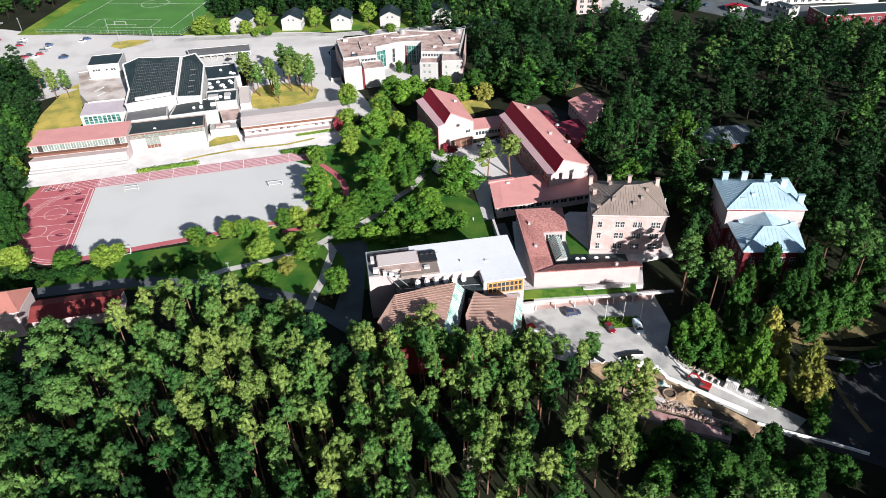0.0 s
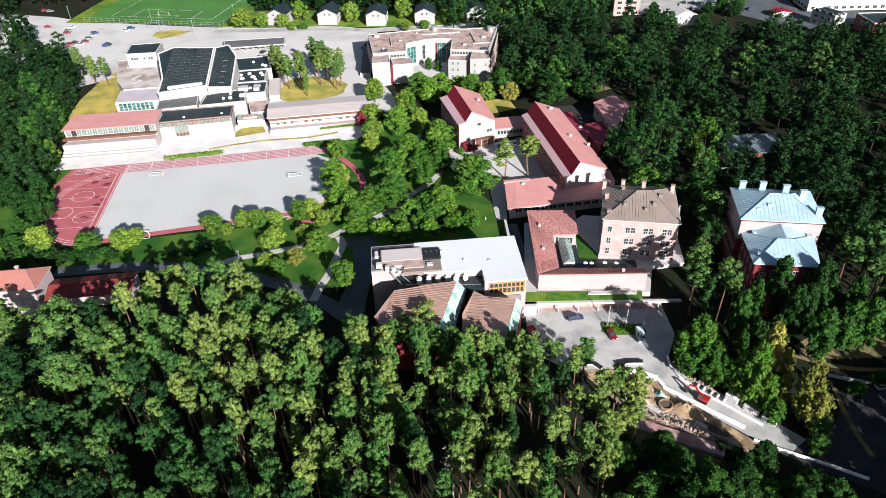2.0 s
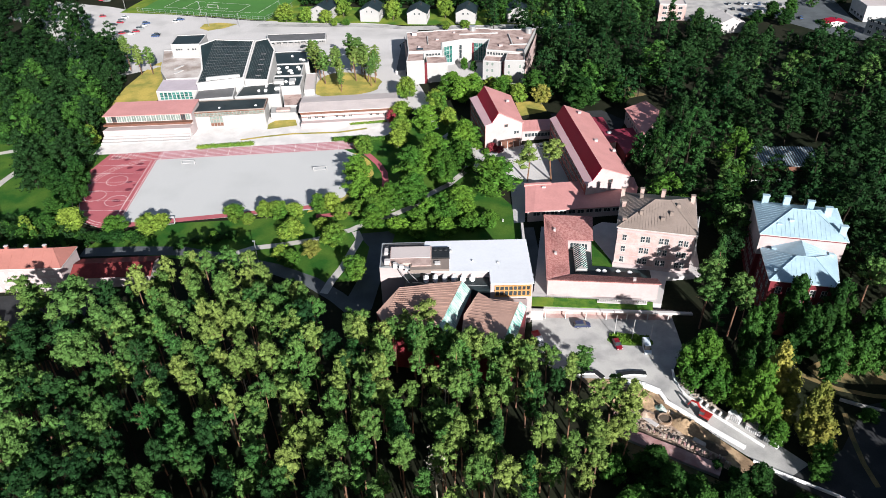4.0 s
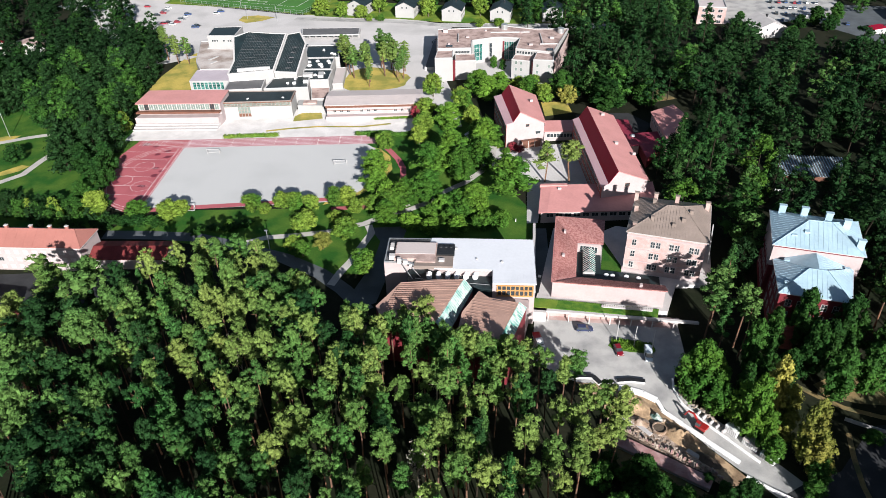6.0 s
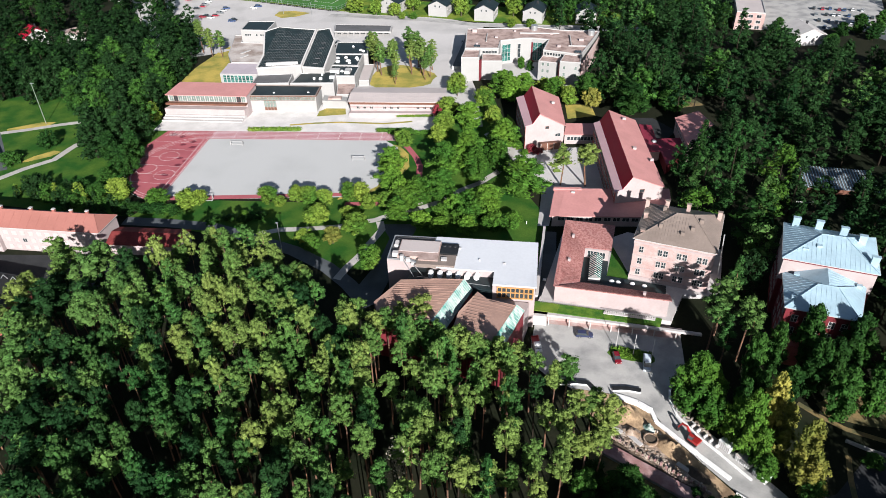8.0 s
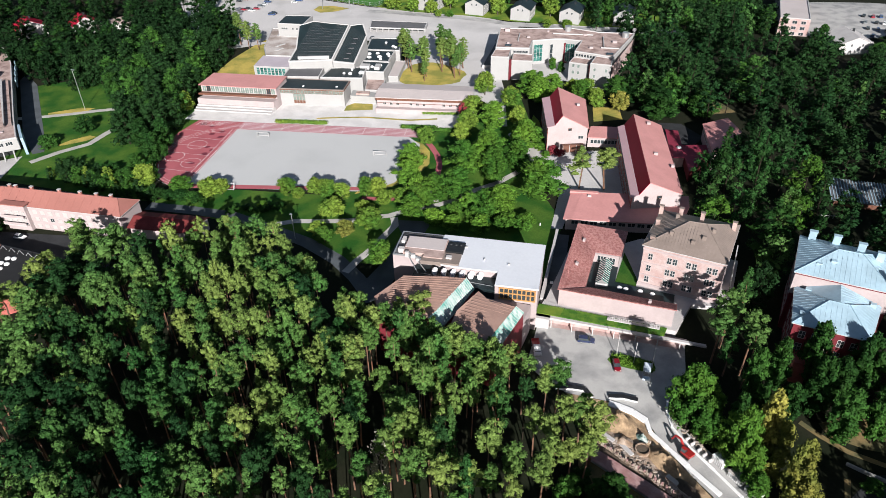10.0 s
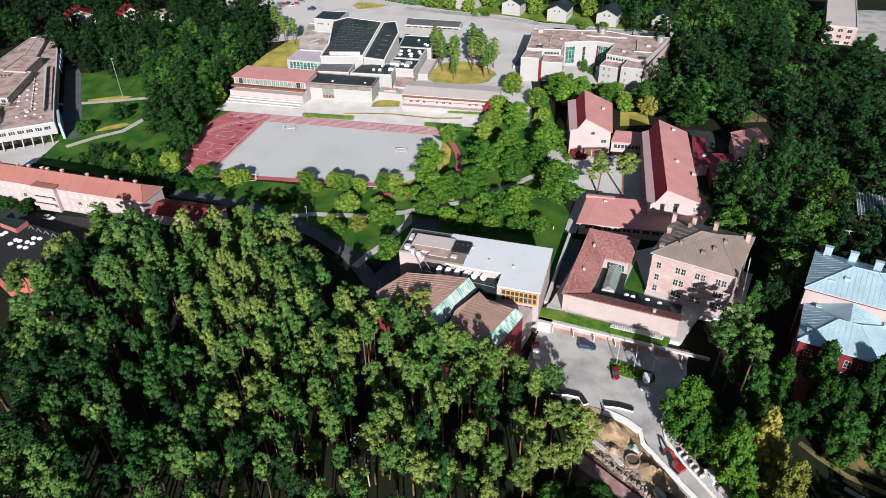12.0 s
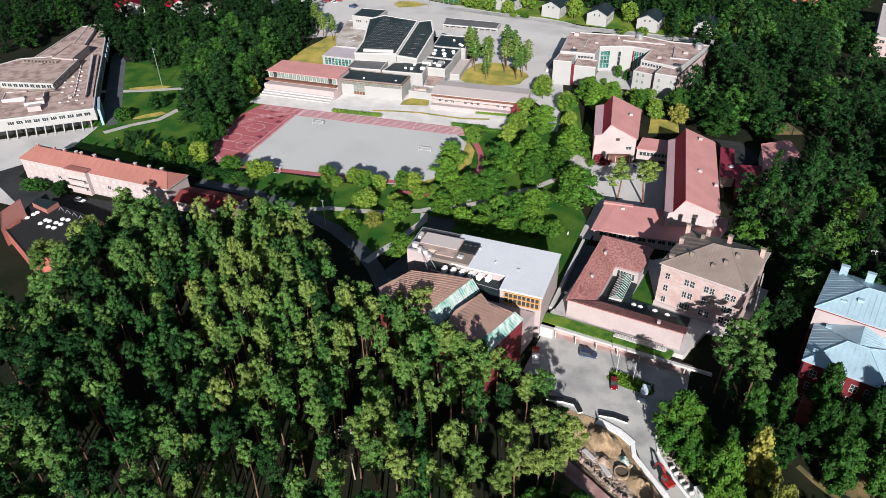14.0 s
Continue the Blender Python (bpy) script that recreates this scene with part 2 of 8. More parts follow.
def part(name, bm, material, parent=None, label="", at=None, smooth=False):
    me = bm if isinstance(bm, bpy.types.Mesh) else finish(name, bm, material, smooth)
    ob = new(name, me)
    ob.parent = parent
    if at is not None:
        ob.matrix_basis = at
    if label:
        ob["label"] = label
    return ob


def thing(name, label, category, m=None, group="", kind=""):
    ob = new(name)
    ob.empty_display_size = 0.5
    if m is not None:
        ob.matrix_basis = m
    return tagged(ob, label, category, group, kind)


def box(bm, x0, x1, y0, y1, z0, z1, m=None):
    vs = [bm.verts.new((x, y, z)) for x in (x0, x1) for y in (y0, y1) for z in (z0, z1)]
    if m is not None:
        for v in vs:
            v.co = m @ v.co
    for f in ((0, 1, 3, 2), (4, 6, 7, 5), (0, 4, 5, 1), (2, 3, 7, 6), (0, 2, 6, 4), (1, 5, 7, 3)):
        bm.faces.new([vs[i] for i in f])
    return vs


def prism(bm, pts, z0, z1):
    """Upright prism over a polygon; z1 may be one height or one per corner."""
    k = len(pts)
    tops = z1 if isinstance(z1, (list, tuple)) else [z1] * k
    lows = z0 if isinstance(z0, (list, tuple)) else [z0] * k
    lo = [bm.verts.new((p[0], p[1], z)) for p, z in zip(pts, lows)]
    hi = [bm.verts.new((p[0], p[1], z)) for p, z in zip(pts, tops)]
    bm.faces.new(lo[::-1]), bm.faces.new(hi)
    for i in range(k):
        j = (i + 1) % k
        bm.faces.new((lo[i], lo[j], hi[j], hi[i]))


def slab(bm, pts, t=0.25):
    """A sloping plate: the polygon is its top, t its depth."""
    prism(bm, pts, [p[2] - t for p in pts], [p[2] for p in pts])


def bar(bm, p, q, w=0.1, h=None, sides=4):
    """A straight bar from p to q."""
    p, q = Vector(p), Vector(q)
    d = (q - p)
    up = Vector((0, 0, 1)) if abs(d.normalized().z) < 0.95 else Vector((0, 1, 0))
    s = d.cross(up).normalized()
    u = s.cross(d).normalized()
    h = w if h is None else h
    ring = [(math.cos(2 * math.pi * (i + 0.5) / sides), math.sin(2 * math.pi * (i + 0.5) / sides)) for i in range(sides)]
    k = 0.5 / math.cos(math.pi / sides)
    a = [bm.verts.new(p + s * c * w * k + u * e * h * k) for c, e in ring]
    b = [bm.verts.new(q + s * c * w * k + u * e * h * k) for c, e in ring]
    bm.faces.new(a[::-1]), bm.faces.new(b)
    for i in range(sides):
        bm.faces.new((a[i], a[(i + 1) % sides], b[(i + 1) % sides], b[i]))


def inset(pts, d):
    """The polygon moved inwards by d (corners counter-clockwise or clockwise)."""
    area = sum(pts[i][0] * pts[(i + 1) % len(pts)][1] - pts[(i + 1) % len(pts)][0] * pts[i][1] for i in range(len(pts)))
    sgn = 1 if area > 0 else -1
    out = []
    for i in range(len(pts)):
        a, b, c = (Vector(pts[j % len(pts)][:2]) for j in (i - 1, i, i + 1))
        e, f = (b - a).normalized(), (c - b).normalized()
        n1, n2 = Vector((-e.y, e.x)) * sgn, Vector((-f.y, f.x)) * sgn
        k = n1 + n2
        k = k / max(0.3, 1 + n1.dot(n2))
        out.append((b.x + k.x * d, b.y + k.y * d))
    return out


def frame_xy(p, q):
    """Origin, way and length of the wall line from p to q."""
    p, q = Vector(p), Vector(q)
    d = q - p
    return p, d.normalized(), d.length


def drape(name, pts, material, off=0.06, label="", cell=6.0):
    """A flat sheet laid over the ground inside a polygon."""
    bm = bmesh.new()
    bm.faces.new([bm.verts.new((p[0], p[1], 0)) for p in pts])
    xs, ys = [p[0] for p in pts], [p[1] for p in pts]
    for axis, lo, hi in ((0, min(xs), max(xs)), (1, min(ys), max(ys))):
        k = math.floor(lo / cell) + 1
        while k * cell < hi:
            co, no = [0, 0, 0], [0, 0, 0]
            co[axis], no[axis] = k * cell, 1
            bmesh.ops.bisect_plane(bm, geom=bm.verts[:] + bm.edges[:] + bm.faces[:], plane_co=co, plane_no=no)
            k += 1
    for v in bm.verts:
        v.co.z = G(v.co.x, v.co.y) + off
    bmesh.ops.recalc_face_normals(bm, faces=bm.faces)
    if sum(f.normal.z for f in bm.faces) < 0:
        bmesh.ops.reverse_faces(bm, faces=bm.faces)
    me = bpy.data.meshes.new(name)
    bm.to_mesh(me)
    bm.free()
    me.materials.append(M[material])
    ob = new(name, me)
    return tagged(ob, label, name.split("_")[0], kind="structure")


def strip(pts, w):
    """Outline of a band of width w along a line of points."""
    left, right = [], []
    for i, p in enumerate(pts):
        a, b = Vector(pts[max(0, i - 1)]), Vector(pts[min(len(pts) - 1, i + 1)])
        d = (b - a).normalized()
        n = Vector((-d.y, d.x)) * w / 2
        left.append((p[0] + n.x, p[1] + n.y)), right.append((p[0] - n.x, p[1] - n.y))
    return left + right[::-1]

# green glazing; pale and dark streaks in the sloped panes paint reflections
M["courtglass"] = mat("dark_green_court_glazing", (0.05, 0.16, 0.14), 0.15, 0.3, 0.5, 2.0, col2=(0.012, 0.055, 0.048), spec=0.6)
M["greenglass"] = mat("greenish_sloped_glazing", (0.42, 0.50, 0.47), 0.2, 0.3, 0.5, 2.0, col2=(0.09, 0.27, 0.23), spec=0.6, stretch=(1.0, 1.0, 0.25))


# ---- ground and paved surfaces ----
def ground():
    xs = np.concatenate([[-4500, -2500, -1400, -900, -650], np.arange(-480, 421, 6.0), [600, 900, 1400, 2500, 4500]])
    ys = np.concatenate([[-3000, -1200, -500, -200, -80], np.arange(-12, 601, 6.0), [800, 1200, 2000, 3200, 4800]])
    X, Y = np.meshgrid(xs, ys)
    Z = G_arr(X, Y)
    nx, ny = len(xs), len(ys)
    v = np.stack([X, Y, Z], -1).reshape(-1, 3)
    i = (np.arange(ny - 1)[:, None] * nx + np.arange(nx - 1)[None]).reshape(-1)
    me = bpy.data.meshes.new("ground")
    me.from_pydata(v.tolist(), [], np.stack([i, i + 1, i + 1 + nx, i + nx], -1).tolist())
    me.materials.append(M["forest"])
    me.shade_smooth()
    tagged(new("ground", me), "forest floor with thin grass, shade put into its colour", "ground", kind="structure")


ground()
drape("lawn_park", [(-128, 167), (-126, 176), (-104, 186), (-70, 194), (-64, 197), (-64, 246), (-48, 260), (-30, 300), (-18, 275), (-12, 240), (14, 204), (16, 172), (-26, 164), (-45, 160), (-70, 165)], "lawn", 0.05, "shaded green park lawn between trees")
drape("lawn_west", [(-208, 172), (-232, 205), (-262, 236), (-236, 262), (-200, 262), (-178, 244), (-154, 238), (-138, 180), (-128, 168), (-150, 164), (-196, 160)], "lawn", 0.05, "deep green lawn beside the white office")
drape("court_apartments", [(-36, 342), (-26, 348), (-13.5, 349), (-13, 325), (-16, 318), (-30, 316), (-34, 322)], "palelot", 0.09, "pale paved courtyard of the white block")
drape("grass_dry_north", [(-182, 262), (-190, 300), (-192, 330), (-186, 345), (-178, 330), (-174, 306), (-166, 296), (-166, 284), (-170, 262)], "dry", 0.05, "sunlit yellowish dry grass")
drape("grass_dry_island", [(round(-80 + (16.5 + 1.6 * math.sin(k * 1.1)) * math.cos(k * 0.3142), 2), round(313 + (15.5 + 1.6 * math.cos(k * 0.9)) * math.sin(k * 0.3142), 2)) for k in range(20)], "dry", 0.09, "yellow dry grass island under pines")
drape("grass_dry_field", [(-66, 246), (-55, 244), (-49, 238), (-45, 228), (-46, 215), (-54, 203), (-62, 198), (-60, 215), (-60, 235)], "dry", 0.07, "yellowish dry grass beside the gravel pitch")
drape("grass_dry_ridge", [(90, 141.4), (97, 146.6), (106, 147), (118, 148), (122, 142), (110, 138.6), (100, 137.4), (92, 138.2)], "brownbank", 0.07, "dry brownish bank among trees")
drape("asphalt_school", [(-215, 300), (-262, 400), (-275, 430), (-250, 420), (-158, 408), (-130, 420), (-70, 404), (30, 420), (30, 412), (-60, 398), (-66, 372), (-50, 318), (-38, 300), (-30, 290), (-40, 286), (-50, 294), (-92, 284), (-108, 300), (-96, 345), (-160, 352)], "palelot", 0.05, "pale worn asphalt of school yard and streets")
drape("road_mid", strip([(-48, 318), (-40, 300), (-34, 282), (-29, 268)], 5.5), "palelot", 0.07, "pale asphalt lane between trees")
drape("yard_red_school", [(-24, 262), (-16, 279), (-10, 268), (-4, 252), (10, 258), (21, 262), (34, 213), (14, 214), (14.6, 200), (11, 199), (8, 222), (-6, 234), (-12, 246)], "palelot", 0.08, "pale asphalt school yard with tree shadows")
drape("grass_oval", [(-19, 283), (-15, 278), (-4.4, 254), (-9, 251), (-16.5, 266)], "sunlawn", 0.1, "green grass strip beside the red school")
drape("grass_patch", [(3.7, 298.5), (14.8, 300.0), (18.5, 288.3), (7.2, 284.0)], "dry", 0.08, "sunlit dry grass behind the school")
# the dark floor colour paints the shade behind the school
drape("lawn_behind", [(-30, 302), (-14, 283), (2, 288), (22, 293), (40, 293), (60, 300), (50, 318), (12, 315), (-14, 313)], "forest", 0.05, "ground behind the red school with shade in its colour")
drape("bank_patch", [(44, 312.3), (54.6, 318.6), (62.8, 309.5), (50.1, 301.8)], "brownbank", 0.08, "dry brown bank behind the school")
# the yard's shade is painted by this dark sheet
drape("yard_back", [(20, 286), (42, 290), (52, 280), (45, 262), (38, 276), (24, 270)], "shadedroad", 0.08, "asphalt yard behind the red school, shade in its colour")
drape("grass_island", [(40.2, 145.4), (41.2, 147.8), (43.4, 148.6), (51.4, 148.2), (52.4, 146.4), (51.8, 144.6), (46, 144.1), (41.6, 144.2)], "lawn", 0.11, "oval grass island in the parking yard")
drape("paving_carport", [(19.4, 152.0), (57.6, 155.0), (57.6, 157.4), (19.4, 154.4)], "pinkbrick", 0.09, "pinkish paving strip below the carport")
drape("parking", [(19.4, 154.6), (58, 158), (60, 145), (56.6, 136), (59.2, 131), (71.5, 122.6), (84, 112), (78, 107), (65, 117), (57.5, 123.5), (52, 130.5), (44, 132), (33, 131), (27, 133), (21, 137)], "asphalt", 0.06, "pale grey asphalt parking yard")
drape("path_bank", strip([(86, 140.4), (90.4, 137.8), (96, 135.4), (104, 134.2), (114, 134.6), (126, 137)], 1.3), "brownbank", 0.1, "worn earth path below the dry bank")
drape("verge_east", strip([(95.6, 128), (95.4, 121.4), (95.8, 114), (97, 108)], 1.2), "brownbank", 0.1, "pale worn verge of the shaded road")
# road colour already holds the shade of the trees
drape("road_east", [(78, 107), (82, 111), (92, 117), (101, 131), (118, 137), (160, 135), (160, 90), (110, 80), (96, 98)], "shadedroad", 0.06, "asphalt road with the tree shade in its colour")
drape("construction_ground", [(33, 131), (44, 131.8), (52, 130.2), (57.3, 123.3), (65, 116.8), (75, 108.5), (70, 106), (58, 112), (42, 120.5)], "sand", 0.07, "excavated sandy construction ground")
drape("path_park", strip([(-42.4, 155), (-41.8, 161.6), (-40.4, 168), (-39.6, 178), (-39.0, 184), (-41.5, 188.4)], 2.6), "path", 0.11, "pale gravel park path")
drape("path_field", strip([(-128, 165), (-112, 168), (-96, 170), (-80, 168), (-62, 165), (-48, 160), (-38, 154), (-28, 146)], 5.0), "asphalt_dark", 0.09, "grey asphalt lane beside woods")
drape("path_cross", strip([(-78, 170.6), (-72.4, 174.8), (-64.6, 177.4), (-53.6, 182.0), (-47.4, 186.6), (-43.5, 188.8), (-38.2, 194.8), (-30.5, 200.4), (-25, 206.4), (-21.4, 214.4), (-15.2, 222.3), (-10.8, 232), (-8.6, 242.4), (-10.2, 256)], 2.6), "path", 0.13, "pale gravel path winding through the park")
drape("path_bench", strip([(-38.6, 212.8), (-35, 207.5), (-31.5, 202.6)], 1.8), "path", 0.1, "short gravel spur beside the pitch")
# the dark asphalt tone also stands for the forecourt's shade
drape("path_hall", [(-40.6, 187), (-28, 190.4), (-26.4, 150), (-31, 146), (-35, 152), (-33.4, 168), (-34.6, 180)], "asphalt_dark", 0.08, "dark asphalt forecourt with shade in its colour")
# the alley's shade is put into its dark asphalt tone
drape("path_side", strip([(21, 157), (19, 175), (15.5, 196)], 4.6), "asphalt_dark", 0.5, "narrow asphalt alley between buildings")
drape("yard_office", [(-201.5, 180.6), (-198.6, 184), (-207, 192), (-232, 213), (-262, 238), (-280, 248), (-276, 240), (-222, 194)], "asphalt_dark", 0.1, "dark asphalt strip along the white office")
drape("verge_west", [(-198.6, 189.6), (-195.6, 191.6), (-190, 197.6), (-188.6, 202.4), (-192.6, 202.6), (-196.8, 196)], "dry", 0.08, "dry yellow verge beside the park path")
drape("verge_mast", [(-226, 211.5), (-214, 219.4), (-212.4, 226), (-219, 224), (-229, 214)], "dry", 0.075, "worn dry grass round the floodlight mast")
drape("path_west_a", strip([(-240, 203), (-230.5, 208.2), (-219, 216), (-208, 224.6), (-196, 232)], 3.0), "path", 0.09, "pale gravel park path")
drape("path_west_b", strip([(-196.5, 175.0), (-192.4, 186.0), (-186.5, 196.0), (-187.2, 206.0), (-187.0, 214)], 3.0), "path", 0.09, "pale gravel park path")
drape("yard_west", [(-232, 146), (-204, 178), (-196, 160), (-198, 146), (-192, 132), (-164, 128), (-126, 140), (-118, 128), (-165, 121), (-215, 112)], "palelot", 0.07, "asphalt yard behind the long pink house")
# a dark sheet over yard_west paints the shade behind the house
drape("yard_shade", [(-198, 146), (-192, 133.4), (-164, 134), (-126, 144), (-112, 146), (-108, 134), (-118, 126), (-165, 119), (-204, 128)], "shadedroad", 0.11, "asphalt behind the long pink house, shade in its colour")
drape("pitch_turf", [(-252, 424), (-248, 560), (-150, 552), (-159, 411)], "turf", 0.1, "bright green football turf")
drape("road_houses", strip([(-160, 400), (-130, 400), (-95, 403), (-67, 401), (-20, 406), (30, 414)], 6.0), "asphalt", 0.11, "grey asphalt street by the white houses")
drape("asphalt_far", [(92.4, 424), (92.4, 500), (131, 508), (166, 509), (158, 444), (128, 434), (104, 422)], "asphalt", 0.06, "distant grey car park")
drape("street_far", [(150, 424), (160, 474), (188, 474), (187, 430), (330, 430), (330, 408), (212, 408), (176, 396)], "asphalt_dark", 0.06, "distant street behind the wood")
drape("lawn_houses", [(-150, 406), (-150, 440), (-60, 440), (24, 446), (24, 424), (-20, 411), (-67, 406), (-95, 408), (-130, 405)], "sunlawn", 0.08, "sunlit garden lawns round the white houses")
drape("lawn_turf_edge", [(-262, 418), (-262, 565), (-140, 556), (-150, 408), (-200, 416)], "sunlawn", 0.06, "grass margin of the football turf")
drape("lot_northwest", [(-215, 300), (-262, 400), (-275, 430), (-330, 440), (-330, 400), (-290, 380), (-260, 350)], "palelot", 0.04, "pale gravel car park")
drape("terrace_front", [(-164.5, 229.95), (-137.3, 236.67), (-90, 248.4), (-60.6, 255.65), (-50, 258.5), (-46, 264), (-44, 279), (-86, 276), (-103, 279), (-107, 268), (-134, 261.5), (-168, 250)], "paving", 0.12, "pale paved terrace along the running track")
drape("terrace_lawn", [(-101.0, 261.4), (-89.1, 266.7), (-92.0, 272.4), (-100.6, 270.4), (-102.4, 266.6)], "dry", 0.3, "sunlit grass bed on the terrace")
drape("terrace_verge", strip([(-108.7, 250.4), (-99.3, 254.8), (-88.1, 258.9), (-69.0, 262.3), (-57.7, 267.0)], 1.4), "dry", 0.16, "narrow grass verge on the terrace")
drape("island_grass", [(-194.2, 391.9), (-195.1, 400.0), (-186.4, 403.6), (-173.9, 401.8), (-179.1, 393.0), (-186.9, 387.6)], "dry", 0.1, "yellow dry grass traffic island")


# ---- sports field ----
def field_pt(u, v):
    """u metres along the straight from its west end, v metres towards the south."""
    a = radians(13.9)
    return (-148.0 + u * math.cos(a) + v * math.sin(a), 234.0 + u * math.sin(a) - v * math.cos(a))


def rounded(pts):
    return [(round(x, 2), round(y, 2)) for x, y in pts]


drape("gravel_pitch", rounded([field_pt(8.5, 7.2), field_pt(86, 7.4), field_pt(92, 14), field_pt(93, 26), field_pt(88, 46), field_pt(80, 53.6), field_pt(9.5, 57.5)]), "gravel", 0.09, "pale grey gravel sports pitch")
drape("court_red", rounded([field_pt(-10, 0), field_pt(11, 0), field_pt(9.6, 58), field_pt(3, 57), field_pt(-4, 51.5), field_pt(-10, 40), field_pt(-14.5, 28), field_pt(-13.5, 13)]), "tartan", 0.10, "worn red rubber sports court")
drape("track_straight", rounded([field_pt(11, 0), field_pt(90, 0), field_pt(92.5, 7.8), field_pt(10.5, 7.6)]), "fadedtartan", 0.10, "red rubber running straight with white lanes")
drape("track_front", rounded([field_pt(9.6, 55.2), field_pt(78, 50.5), field_pt(78, 53), field_pt(9.6, 58)]), "tartan", 0.12, "narrow red running lane")
drape("track_bend", strip([(-60, 251), (-55, 247.5), (-50, 242), (-45, 235.9), (-41, 229), (-39, 222), (-38.4, 216), (-37.6, 210), (-40, 204), (-47, 199), (-58, 196)], 2.4), "tartan", 0.13, "curving red running lane")

rng = np.random.default_rng(15)
for u, v, r in ((-6, 4, 1.9), (-1.5, 5.5, 1.4), (5, 10.5, 1.6), (1.5, 13, 1.2), (6.5, 15.5, 1.8), (4.6, 25, 1.3), (6.2, 31, 1.5), (4.2, 39, 1.5), (7.6, 27.5, 1.0), (-9, 36, 3.2)):
    n = 9
    drape("court_stain", [field_pt(u + r * float(rng.uniform(0.6, 1.3)) * math.cos(2 * math.pi * k / n), v + 0.8 * r * float(rng.uniform(0.6, 1.3)) * math.sin(2 * math.pi * k / n)) for k in range(n)], "tartan_dark", 0.12, "dark red patch of the court")


def line_marks():
    bm = bmesh.new()
    def seg(p, q, w=0.1):
        d = (Vector(q) - Vector(p))
        n = max(1, int(d.length / 5))
        for i in range(n):
            a, b = Vector(p) + d * i / n, Vector(p) + d * (i + 1) / n
            s = Vector((-d.y, d.x)).normalized() * w / 2
            bm.faces.new([bm.verts.new((c.x, c.y, G(c.x, c.y) + 0.14)) for c in (a - s, b - s, b + s, a + s)])
    def arc(cx, cy, r, a0=0, a1=360, w=0.12, ry=None, n=28):
        pts = [field_pt(cx + r * math.cos(radians(a0 + (a1 - a0) * i / n)), cy + (ry or r) * math.sin(radians(a0 + (a1 - a0) * i / n))) for i in range(n + 1)]
        for p, q in zip(pts, pts[1:]):
            seg(p, q, w)
    for k in range(7):
        seg(field_pt(-8 if k < 5 else 4, 0.2 + k * 1.22), field_pt(90, 0.2 + k * 1.22), 0.14)
    for k in range(10):
        seg(field_pt(12 + k * 9.0, 0.2), field_pt(12 + k * 9.0, 7.5), 0.14)
    for k in range(7):
        seg(field_pt(-8 + k * 1.7, 0.2), field_pt(-9 + k * 1.7, 5.2), 0.12)
    for cx, cy in ((-3, 37), (1.8, 26), (6.0, 41.5)):
        arc(cx - 2.0, cy - 2.5, 3.9)
    for v in (12, 18.5, 25.5, 32.5, 39.5, 46.5):
        seg(field_pt(-12 + max(0, v - 38) * 0.6, v - 2), field_pt(9.6, v), 0.1)
    seg(field_pt(8.8, 8), field_pt(7.2, 57.5), 0.14)
    seg(field_pt(10.3, 7.5), field_pt(9.2, 57.5), 0.18)
    for d in (0.6, 1.8, 3.0):
        arc(8.5, 32, 21.5 - d, 100, 262, 0.12, 26 - d)
    # football turf markings
    def tp(u, v):
        a = radians(-6.0)
        return (-238.4 + u * math.cos(a) - v * math.sin(a), 432.1 + u * math.sin(a) + v * math.cos(a))
    for u0, v0, u1, v1 in ((0, 0, 69, 0), (0, 0, 0, 105), (69, 0, 69, 105), (0, 52, 69, 52), (14, 0, 14, 16.5), (55, 0, 55, 16.5), (14, 16.5, 55, 16.5), (25, 0, 25, 5.5), (44, 0, 44, 5.5), (25, 5.5, 44, 5.5)):
        seg(tp(u0, v0), tp(u1, v1), 0.25)
    for i in range(30):
        a, b = (radians(12 * k) for k in (i, i + 1))
        seg(tp(34.5 + 9.15 * math.cos(a), 52 + 9.15 * math.sin(a)), tp(34.5 + 9.15 * math.cos(b), 52 + 9.15 * math.sin(b)), 0.25)
    me = bpy.data.meshes.new("line_marks")
    bm.to_mesh(me)
    bm.free()
    me.materials.append(M["line"])
    tagged(new("line_marks", me), "white painted lane and court lines", "line marking", kind="structure")


line_marks()


# ---- building kit ----
WINDOW_MESHES = {}


